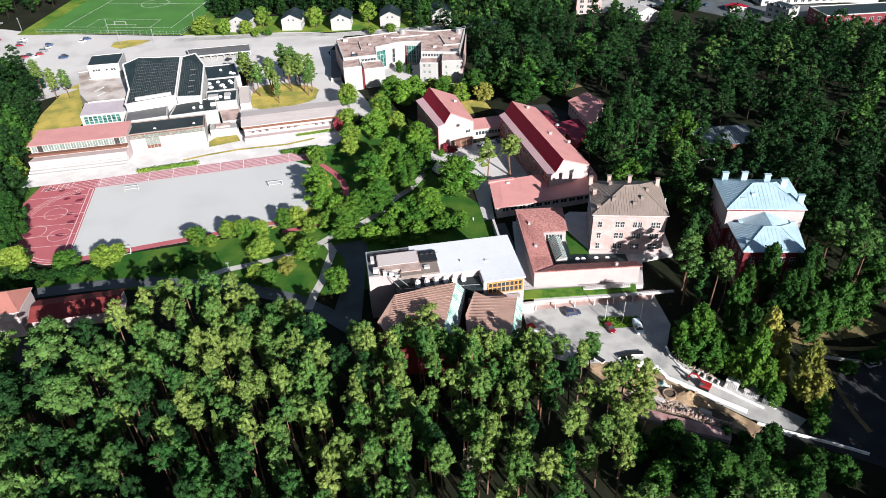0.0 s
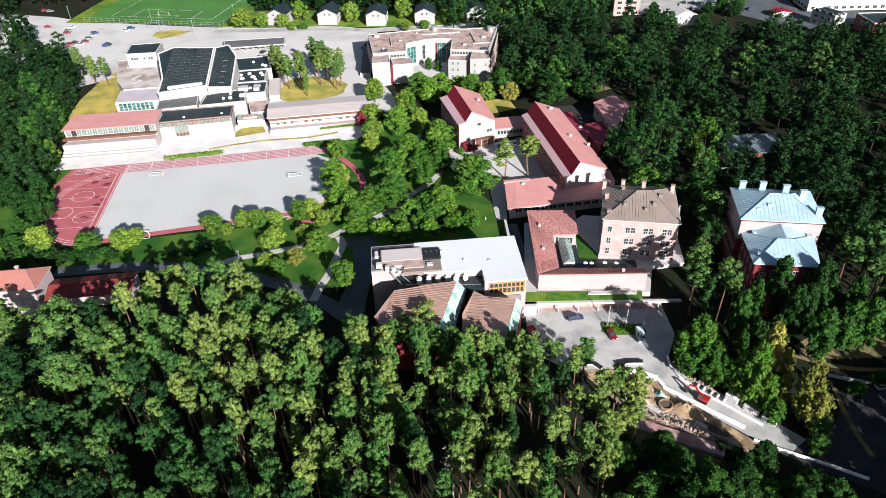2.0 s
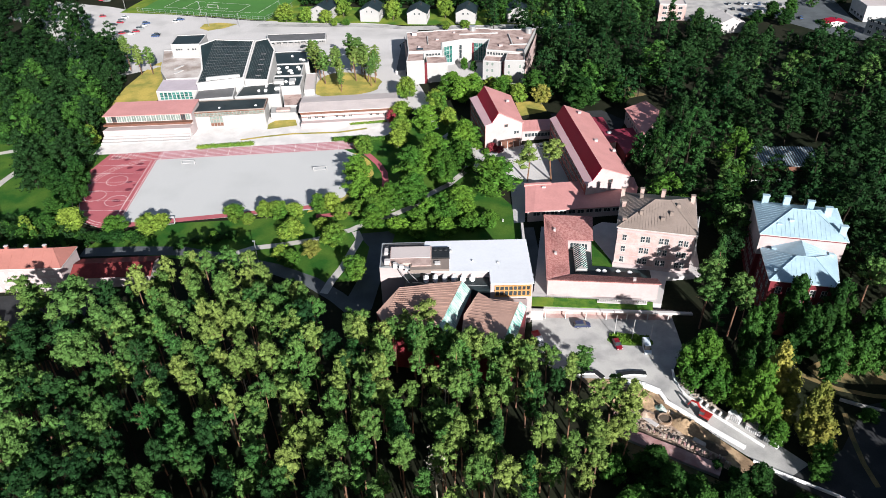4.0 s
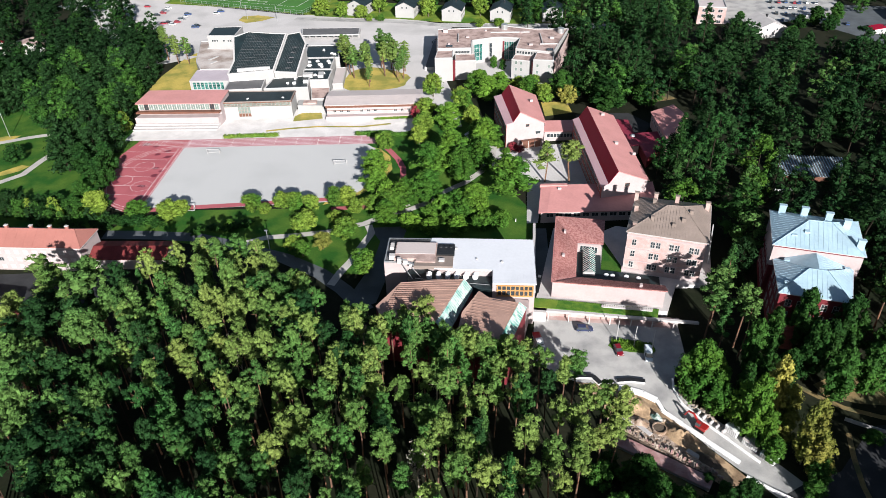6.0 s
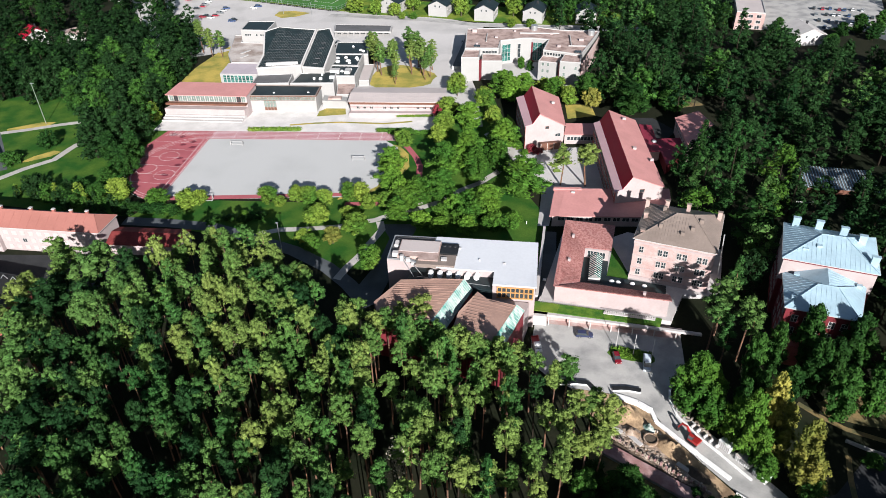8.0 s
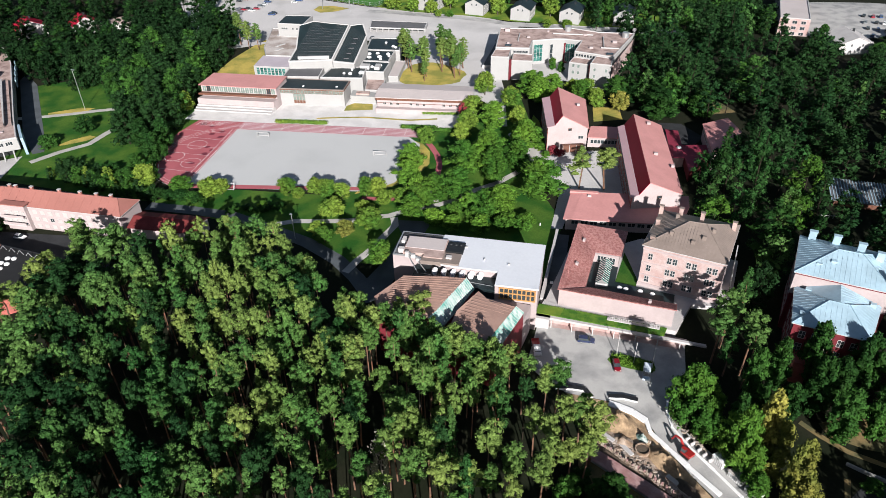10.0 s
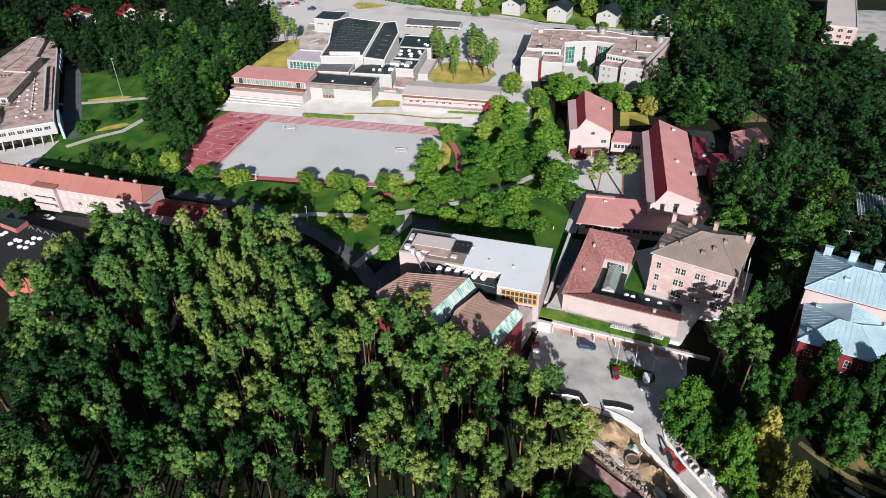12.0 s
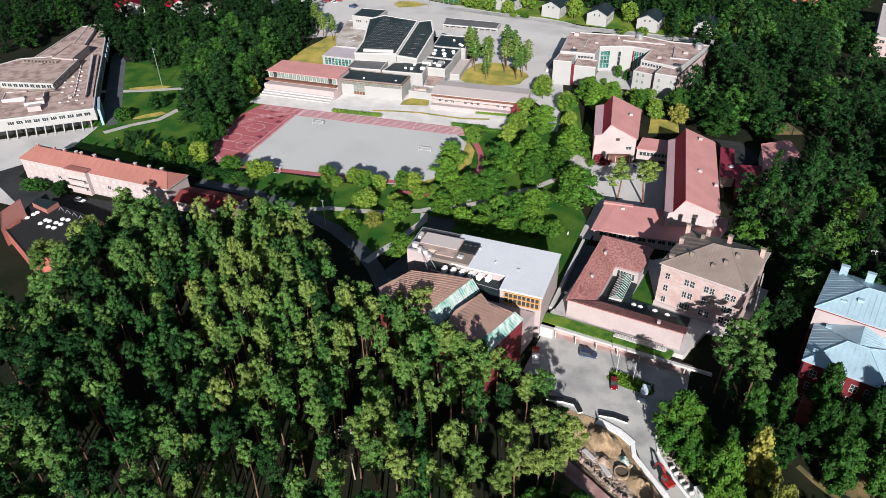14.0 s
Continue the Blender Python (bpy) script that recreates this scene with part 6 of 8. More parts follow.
def trunk_quads(rng, h, r, lean=0.3, limbs=4, sides=6, crown0=0.5):
    out = []
    def tube(p, q, r0, r1):
        p, q = np.array(p, float), np.array(q, float)
        d = q - p
        d /= np.linalg.norm(d)
        s = np.cross(d, (0.3, 0.9, 0.1) if abs(d[2]) > 0.8 else (0, 0, 1))
        s /= np.linalg.norm(s)
        u = np.cross(d, s)
        for i in range(sides):
            a, b = (2 * math.pi * k / sides for k in (i, i + 1))
            ra, rb = np.cos(a) * s + np.sin(a) * u, np.cos(b) * s + np.sin(b) * u
            out.append([p + ra * r0, p + rb * r0, q + rb * r1, q + ra * r1])
    mid = np.array([lean * rng.normal(), lean * rng.normal(), h * 0.5])
    top = np.array([lean * rng.normal(), lean * rng.normal(), h * 0.93])
    tube((0, 0, -0.6), mid, r, r * 0.75)
    tube(mid, top, r * 0.75, r * 0.2)
    for i in range(limbs):
        k = crown0 + (0.9 - crown0) * rng.random()
        p = np.array([0, 0, -0.6]) * (1 - k) + top * k
        a = rng.uniform(0, 2 * math.pi)
        ln = h * rng.uniform(0.06, 0.11)
        tube(p, p + np.array([math.cos(a) * ln, math.sin(a) * ln, ln * 0.45]), r * 0.22, r * 0.08)
    return np.array(out)


def crown(rng, rad, z0, z1, mid, clumps, per, size, lump, flat, tip=2.0, far=False):
    """One compact uneven crown: clumps wound round a dense middle, widest at the share mid of its height."""
    t = (np.arange(clumps) + rng.random(clumps)) / clumps
    t[-1] = 1.0
    e = np.where(t > mid, (t - mid) / (1.03 - mid), (mid - t) / (mid + 0.12))
    prof = np.clip(1 - e ** tip, 0.03, 1) ** 0.6
    a = np.arange(clumps) * 2.39996 + rng.uniform(0, 6.3) + 0.5 * rng.normal(size=clumps)
    f1, f2 = rng.uniform(0, 6.3, 2)
    wide = 1 + 0.20 * np.sin(2 * a + f1) + 0.14 * np.sin(3 * a + f2)
    q = rng.uniform(0.45, 0.86, clumps) * wide * prof * rad
    c = np.stack([np.cos(a) * q, np.sin(a) * q, z0 + (z1 - z0) * t], 1)
    r = rng.uniform(0.75, 1.25, (clumps, 1)) * lump * rad * (0.55 + 0.45 * prof[:, None])
    if far:
        return leaf_quads(rng, c, np.concatenate([r, r, r * flat], 1), per, size, small_cores, 0.38)
    inner = np.array([(0, 0, z0 + (z1 - z0) * k) for k in (0.25, 0.5, 0.75)])
    w = np.array([0.40, 0.42, 0.28])[:, None] * rad
    solid = clump_cores(rng, inner, np.concatenate([w, w, np.full((3, 1), (z1 - z0) * 0.24)], 1))
    return np.concatenate([solid, leaf_quads(rng, c, np.concatenate([r, r, r * flat], 1), per, size)])


def pine(rng, h, rad, clumps, per, size, bare=0.45, limbs=4, sides=6, far=False):
    """A ragged domed crown on a long bare trunk."""
    return crown(rng, rad, h * bare, h * 0.98, rng.uniform(0.30, 0.46), clumps, per, size, 0.30, 0.7, far=far), trunk_quads(rng, h, 0.21, 0.3, limbs, sides, bare)


def spruce(rng, h, rad, clumps, per, size, bare=0.2, limbs=0, sides=4):
    """A narrow pointed crown of drooping tiers."""
    t = (np.arange(clumps) + rng.random(clumps)) / clumps
    prof = (1 - t) ** 0.75 + 0.06
    a = rng.uniform(0, 2 * math.pi, clumps)
    q = rng.uniform(0.35, 0.75, clumps)
    c = np.stack([np.cos(a) * rad * prof * q, np.sin(a) * rad * prof * q, h * (bare + (0.98 - bare) * t)], 1)
    s = (rng.uniform(0.4, 0.6, clumps) * rad * (prof * 0.75 + 0.25))[:, None]
    return leaf_quads(rng, c, np.concatenate([s, s, s * 0.75], 1), per, size, small_cores if limbs == 0 else clump_cores), trunk_quads(rng, h, 0.2, 0.2, limbs, sides, bare)


def broadleaf(rng, h, rad, clumps, per, size, low=0.22, pointed=0.0, limbs=4, sides=6, far=False):
    """A full rounded crown, the more pointed the slimmer at the top."""
    return crown(rng, rad, h * low + 0.06 * h, h * 0.97, 0.46 - 0.3 * pointed, clumps, per, size, 0.29, 0.82, 2.2 - 1.6 * pointed, far), trunk_quads(rng, h * 0.8, 0.2, 0.15, limbs, sides, 0.35)


def mesh_quads(name, parts_):
    """One mesh from (faces, material) pairs; the faces of a pair are all triangles or all quads."""
    me = bpy.data.meshes.new(name)
    co = np.concatenate([p.reshape(-1, 3) for p, _ in parts_]).astype(np.float32)
    sizes = np.concatenate([np.full(len(p), p.shape[1], np.int32) for p, _ in parts_])
    me.vertices.add(len(co))
    me.vertices.foreach_set("co", co.reshape(-1))
    me.loops.add(len(co))
    me.loops.foreach_set("vertex_index", np.arange(len(co), dtype=np.int32))
    me.polygons.add(len(sizes))
    me.polygons.foreach_set("loop_start", (np.cumsum(sizes) - sizes).astype(np.int32))
    idx = np.concatenate([np.full(len(p), i, np.int32) for i, (p, _) in enumerate(parts_)])
    for _, m in parts_:
        me.materials.append(M[m])
    me.polygons.foreach_set("material_index", idx)
    me.update(calc_edges=True)
    return me


def inside(pts, poly):
    x, y = pts[:, 0], pts[:, 1]
    r = np.zeros(len(pts), bool)
    for i in range(len(poly)):
        (x0, y0), (x1, y1) = poly[i - 1], poly[i]
        with np.errstate(divide="ignore", invalid="ignore"):
            r ^= ((y0 > y) != (y1 > y)) & (x < (x1 - x0) * (y - y0) / (y1 - y0) + x0)
    return r


def scatter(poly, step, clear=(), seed=1, jitter=0.42):
    rng = np.random.default_rng(seed)
    xs, ys = [p[0] for p in poly], [p[1] for p in poly]
    gx, gy = np.meshgrid(np.arange(min(xs), max(xs), step), np.arange(min(ys), max(ys), step * 0.87))
    gx[1::2] += step / 2
    p = np.stack([gx.ravel(), gy.ravel()], 1) + rng.uniform(-jitter, jitter, (gx.size, 2)) * step
    k = inside(p, poly)
    for c in clear:
        k &= ~inside(p, c)
    return p[k]


CLEAR = [
    [(-30, 168), (18, 176), (24, 156), (20, 138), (18, 124.5), (2.5, 125), (-1, 125.5), (-18, 126.5), (-24, 131), (-30, 145)],
    [(14, 198), (10, 232), (20, 275), (36, 282), (50, 222), (60, 200), (72, 202), (70, 172), (60, 156), (20, 150)],
    [(36, 285), (60, 290), (68, 272), (57, 250), (46, 243), (36, 262)],
    [(78, 193), (108, 191), (106, 168), (101, 152), (77, 150)],
    [(18, 160), (64, 160), (63, 140), (62, 132), (72, 123), (84, 114), (76, 104), (62, 106), (46, 109), (36, 119), (26, 134)],
    [(56, 150), (60, 172), (80, 160), (100, 156), (112, 156), (116, 165), (132, 156), (134, 140), (160, 132), (160, 84), (108, 76), (94, 90), (60, 96), (56, 130)],
    [(92, 228), (120, 236), (120, 256), (92, 254)],
    [(-62, 312), (-60, 372), (12, 374), (14, 318)],
    [(-162, 100), (-166, 122), (-196, 128), (-200, 150), (-120, 162), (-98, 166), (-98, 152), (-116, 140), (-122, 126), (-118, 104), (-128, 96)],
    [(-345, 284), (-320, 284), (-320, 304), (-345, 304)],
]


def woods(name, label, places, variants, hs, seed, bark_m, mix):
    """A stand of trees as one mesh; variants: (crown, trunk) pairs; mix: leaf material and its share of the trees."""
    rng = np.random.default_rng(seed)
    names, shares = list(mix), np.cumsum(list(mix.values())) / sum(mix.values())
    crowns, trunks = {k: [] for k in names}, []
    gz = G_arr(places[:, 0], places[:, 1])
    for (x, y), z in zip(places, gz):
        c, t = variants[rng.integers(len(variants))]
        a, s = rng.uniform(0, 2 * math.pi), rng.uniform(*hs)
        w = s * rng.uniform(0.85, 1.35)
        R = np.array([[math.cos(a), -math.sin(a), 0], [math.sin(a), math.cos(a), 0], [0, 0, 1]]).T * np.array([w, w, s])
        o = np.array([x, y, z])
        crowns[names[int(np.searchsorted(shares, rng.random()))]].append(c @ R + o)
        trunks.append(t @ R + o)
    parts_ = [(np.concatenate(v), k) for k, v in crowns.items() if v] + [(np.concatenate(trunks), bark_m)]
    tagged(new(name, mesh_quads(name, parts_)), label, "trees", kind="stuff")


def variant_set(make, seed, count):
    return [make(np.random.default_rng(seed + i)) for i in range(count)]


PINES = variant_set(lambda r: pine(r, r.uniform(15, 19.5), r.uniform(2.1, 2.9), int(r.integers(26, 36)), 38, 0.23, r.uniform(0.60, 0.74)), 10, 10) + variant_set(lambda r: spruce(r, r.uniform(16, 20), r.uniform(1.9, 2.4), 30, 24, 0.33, 0.42, 1), 30, 1)
WOOD_PINES = variant_set(lambda r: pine(r, r.uniform(15, 19.5), r.uniform(2.4, 3.0), int(r.integers(20, 26)), 29, 0.29, r.uniform(0.60, 0.72), 1, 4), 210, 9) + variant_set(lambda r: spruce(r, r.uniform(16, 20), r.uniform(1.8, 2.2), 24, 18, 0.36, 0.42), 230, 1)
FAR_PINES = variant_set(lambda r: pine(r, r.uniform(14, 18), r.uniform(3.3, 4.2), 30, 28, 0.40, r.uniform(0.22, 0.36), 0, 4, True), 40, 5) + variant_set(lambda r: spruce(r, r.uniform(15, 20), r.uniform(3.0, 3.6), 28, 26, 0.42, 0.15), 46, 2)
FAR2_PINES = variant_set(lambda r: pine(r, r.uniform(14, 18), r.uniform(3.4, 4.3), 22, 24, 0.52, r.uniform(0.22, 0.36), 0, 4, True), 140, 5) + variant_set(lambda r: spruce(r, r.uniform(15, 20), r.uniform(3.0, 3.7), 22, 22, 0.52, 0.15), 146, 2)
FAR2_LEAFY = variant_set(lambda r: broadleaf(r, r.uniform(12, 16), r.uniform(4.0, 5.2), 24, 22, 0.60, 0.0, 0.3, 0, 4, True), 160, 5)
FAR_LEAFY = variant_set(lambda r: broadleaf(r, r.uniform(12, 16), r.uniform(3.9, 4.9), 38, 34, 0.42, 0.0, 0.35, 0, 4, True), 60, 5)
LEAFY = variant_set(lambda r: broadleaf(r, 9.0, 3.5, 46, 46, 0.34, 0.12), 80, 5)
BUSHY = variant_set(lambda r: broadleaf(r, 6.0, 3.0, 34, 38, 0.32, 0.0), 100, 4)
TALLLEAFY = variant_set(lambda r: broadleaf(r, 14, 3.8, 60, 44, 0.38, 0.06, 0.30), 120, 4)


def tree_meshes(variants, name, leaf_m, bark_m):
    return [(mesh_quads(name + "_crown", [(c, leaf_m)]), mesh_quads(name + "_trunk", [(t, bark_m)])) for c, t in variants]


PINE_M = tree_meshes(PINES, "pine", "needles", "bark")
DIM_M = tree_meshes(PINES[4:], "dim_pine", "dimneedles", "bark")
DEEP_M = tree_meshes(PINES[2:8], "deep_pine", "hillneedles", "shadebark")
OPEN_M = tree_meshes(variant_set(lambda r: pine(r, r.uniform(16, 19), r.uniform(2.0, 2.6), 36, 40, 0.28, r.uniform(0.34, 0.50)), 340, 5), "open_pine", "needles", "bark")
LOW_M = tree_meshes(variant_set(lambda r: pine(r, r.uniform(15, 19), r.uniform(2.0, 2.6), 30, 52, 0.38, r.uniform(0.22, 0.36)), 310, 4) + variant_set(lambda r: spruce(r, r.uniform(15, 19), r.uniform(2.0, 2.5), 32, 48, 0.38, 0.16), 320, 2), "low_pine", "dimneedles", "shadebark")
LEAF_M = tree_meshes(LEAFY, "leafy", "leaves", "palebark")
DARK_M = tree_meshes(TALLLEAFY, "tall", "deepleaves", "palebark")
DIMLEAF_M = tree_meshes(TALLLEAFY, "dim_birch", "dimleaves", "shadebark")
YELLTALL_M = tree_meshes(TALLLEAFY[:2], "yellow_tall", "yellowleaves", "palebark")
YELL_M = tree_meshes(LEAFY[:2], "yellow", "yellowleaves", "palebark")
DIMBUSH_M = tree_meshes(BUSHY[:2], "dim_bush", "dimleaves", "shadebark")
BUSH_M = tree_meshes(BUSHY, "bush", "deepleaves", "palebark")


def plant(name, label, category, meshes, x, y, scale, wide, rng, group=""):
    crown, trunk = meshes[int(rng.integers(len(meshes)))]
    ob = thing(name, label, category, pose(x, y, G(x, y), 0, 0, float(rng.uniform(0, 360))) @ Matrix.Diagonal((wide, wide, scale, 1)), group)
    part("trunk", trunk, None, ob)
    part("crown", crown, None, ob)
    return ob


FRONT = [(-104, 112), (-104, 124), (-94, 124), (-84, 132), (-79, 142), (-66, 140.5), (-50, 140), (-37, 131.5), (-26, 126), (-12, 124), (-4, 126), (2, 125), (8, 121.5), (20, 120), (29, 120), (33, 117), (40, 113), (43, 109), (44, 96), (64, 100), (90, 92), (70, 50), (20, 30), (-50, 34), (-62, 40), (-100, 78)]
front = scatter(FRONT, 4.75, [CLEAR[0], CLEAR[4], CLEAR[8], [(43, 112), (45, 97), (56, 84), (86, 70), (110, 90), (84, 108), (64, 110)]], 3, 0.5)
front = front[np.random.default_rng(4).random(len(front)) > np.where(front[:, 1] < 92, 0.33, np.where(front[:, 1] < 106, 0.22, 0.13))]
front = front[~inside(front, [(40, 122), (27.5, 121), (28, 108), (32, 94), (44, 84), (70, 78), (90, 86), (70, 112)])]
front = front[(front[:, 0] < 14) | (front[:, 1] > 113) | (np.random.default_rng(6).random(len(front)) > 0.3)]
front = front[(front[:, 1] > 68) | (front[:, 1] > 25 + (front[:, 0] + 50) * 0.59)]
order = np.argsort(np.hypot(front[:, 0] + 20, front[:, 1] - 118))
rng = np.random.default_rng(21)
for x, y in front[order[:290]]:
    s = float(rng.uniform(1.08, 1.34))
    # deep pines carry the near corner's darkness in their needle colour
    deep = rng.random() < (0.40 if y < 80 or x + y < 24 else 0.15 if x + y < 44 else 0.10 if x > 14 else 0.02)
    # needle colours turn from warm green by the hall to shade-darkened green south-west
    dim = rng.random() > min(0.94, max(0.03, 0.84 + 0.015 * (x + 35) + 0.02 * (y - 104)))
    plant("pine_tree", "tall pine with shade-darkened green needles" if dim or deep else "tall green pine with bare lower trunk", "tree", LOW_M if x > 12 and rng.random() < 0.35 else DEEP_M if deep else DIM_M if dim else PINE_M, float(x), float(y), s, float(rng.uniform(0.82, 1.14)), rng, "pines of the front wood")
woods("pine_wood", "dense stand of pines with shade-darkened needles", front[order[290:]], WOOD_PINES, (1.05, 1.35), 5, "bark", dict(dimneedles=0.55, hillneedles=0.45))

EAST = [(96, 98), (90, 112), (76, 124), (62, 134), (60, 150), (68, 170), (72, 196), (56, 208), (54, 226), (52, 243), (66, 262), (62, 284), (38, 290), (22, 292), (14, 306), (12, 372), (-24, 396), (-20, 425), (40, 425), (70, 405), (96, 408), (104, 412), (130, 405), (184, 388), (205, 382), (262, 372), (262, 300), (214, 220), (168, 130), (150, 60), (120, 40)]
epts = scatter(EAST, 9.9, CLEAR, 11, 0.5)
# the tall wood ends before the far street; low young trees fill the strip behind it
rim = np.interp(epts[:, 0], (50, 68, 75, 97, 124, 134, 184, 205, 300), (425, 405, 374, 368, 366, 372, 352, 344, 332))
young, strip_end = epts[epts[:, 1] > rim], np.interp(epts[:, 0], (50, 110, 205, 300), (420, 399, 380, 366))
young = young[young[:, 1] < strip_end[epts[:, 1] > rim]]
epts = epts[epts[:, 1] <= rim]
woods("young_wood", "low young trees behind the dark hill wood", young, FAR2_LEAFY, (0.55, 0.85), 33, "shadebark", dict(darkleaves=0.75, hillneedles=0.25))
mixed = np.random.default_rng(2).random(len(epts))
gap = np.sin(epts[:, 0] * 0.21 + 1.3 * np.sin(epts[:, 1] * 0.11)) * np.sin(epts[:, 1] * 0.19 + 1.1 * np.sin(epts[:, 0] * 0.13))
keep = gap + 0.5 * (mixed - 0.5) < 0.31
epts, mixed = epts[keep], mixed[keep]
# sunny band gets brighter leaf colours, the rest shade-darkened ones
sunny = (epts[:, 0] < 88) & (epts[:, 1] > 192) & (epts[:, 1] < 250)
near = np.hypot(epts[:, 0] - 40, epts[:, 1] - 100) < 165
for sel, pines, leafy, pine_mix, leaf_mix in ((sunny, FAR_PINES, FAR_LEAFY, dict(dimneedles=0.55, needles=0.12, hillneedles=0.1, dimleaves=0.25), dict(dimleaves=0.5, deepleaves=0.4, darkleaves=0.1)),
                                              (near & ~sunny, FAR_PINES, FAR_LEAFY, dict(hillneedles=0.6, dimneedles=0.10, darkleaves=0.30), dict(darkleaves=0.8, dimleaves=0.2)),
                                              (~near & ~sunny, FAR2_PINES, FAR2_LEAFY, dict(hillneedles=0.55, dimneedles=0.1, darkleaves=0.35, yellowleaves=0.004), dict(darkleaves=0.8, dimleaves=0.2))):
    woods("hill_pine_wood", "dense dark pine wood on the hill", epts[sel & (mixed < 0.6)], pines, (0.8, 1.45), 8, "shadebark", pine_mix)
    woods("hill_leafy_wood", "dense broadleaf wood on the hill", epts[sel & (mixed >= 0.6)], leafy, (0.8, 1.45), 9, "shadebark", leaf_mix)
WEST = [(-168, 190), (-152, 208), (-162, 226), (-172, 240), (-172, 258), (-182, 266), (-190, 300), (-200, 326), (-222, 352), (-250, 372), (-300, 420), (-318, 470), (-400, 430), (-410, 250), (-330, 200), (-316, 266), (-296, 250), (-240, 232), (-226, 238), (-205, 236), (-190, 232), (-178, 216)]
wpts = scatter(WEST, 9.4, CLEAR, 13)
wpts = wpts[(np.hypot(wpts[:, 0] + 170, wpts[:, 1] - 230) < 120) | (np.arange(len(wpts)) % 3 == 0)]
near = np.hypot(wpts[:, 0] + 170, wpts[:, 1] - 230) < 70
# west woods mix the leaf colours that have shade in them
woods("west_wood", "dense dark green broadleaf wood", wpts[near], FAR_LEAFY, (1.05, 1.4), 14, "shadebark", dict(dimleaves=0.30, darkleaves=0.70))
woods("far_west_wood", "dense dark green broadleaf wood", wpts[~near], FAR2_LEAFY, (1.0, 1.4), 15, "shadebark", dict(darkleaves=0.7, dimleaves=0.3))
# unseen stand added outside the view so its shadow covers the road
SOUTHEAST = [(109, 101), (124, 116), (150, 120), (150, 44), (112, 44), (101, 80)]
woods("roadside_wood", "unseen trees added beyond the road to shade it", scatter(SOUTHEAST, 7.6, (), 35), FAR_LEAFY, (1.15, 1.45), 36, "shadebark", dict(darkleaves=0.8, dimleaves=0.2))
NWEST = [(-350, 446), (-276, 450), (-262, 486), (-258, 530), (-350, 540)]
woods("far_grove", "dark grove beside the football turf", scatter(NWEST, 9.0, CLEAR, 23), FAR2_PINES[::2], (0.9, 1.2), 24, "shadebark", dict(darkleaves=0.5, dimleaves=0.5))
NEAST = [(24, 428), (74, 420), (76, 446), (62, 472), (72, 545), (-30, 560), (-24, 476), (20, 474)]
woods("north_east_wood", "dark trees between the far blocks", scatter(NEAST, 8.0, [[(14, 474), (46, 474), (46, 512), (14, 512)], [(-10, 508), (14, 508), (14, 532), (-10, 532)]], 27), FAR2_LEAFY, (0.8, 1.1), 28, "shadebark", dict(darkleaves=0.7, dimleaves=0.3))
FAREAST = [(166, 448), (204, 462), (330, 476), (330, 560), (172, 560)]
woods("far_east_wood", "dark trees behind the far car park", scatter(FAREAST, 11.0, [[(190, 448), (270, 448), (270, 476), (190, 476)]], 29), FAR2_LEAFY, (0.7, 1.0), 30, "shadebark", dict(darkleaves=0.7, dimleaves=0.3))
NORTH = [(-20, 436), (40, 452), (60, 445), (60, 475), (-30, 475), (-150, 500), (-150, 440), (-60, 438)]
woods("north_wood", "dark trees behind the white houses", scatter(NORTH, 8.2, CLEAR, 17), FAR2_LEAFY, (0.8, 1.1), 18, "shadebark", dict(darkleaves=0.6, dimleaves=0.4))
HEDGE = [(-176, 166), (-183, 170), (-181, 182), (-160, 178), (-130, 172), (-128, 166), (-150, 163)]
woods("west_thicket", "low dark thicket beside the pink house", scatter(HEDGE, 4.4, (), 19), FAR_LEAFY, (0.28, 0.45), 20, "shadebark", dict(darkleaves=0.5, dimleaves=0.35, leaves=0.1))

# single park trees: x, y, height, spread
rng = np.random.default_rng(33)
LEAF9 = "bright green broadleaf park tree"
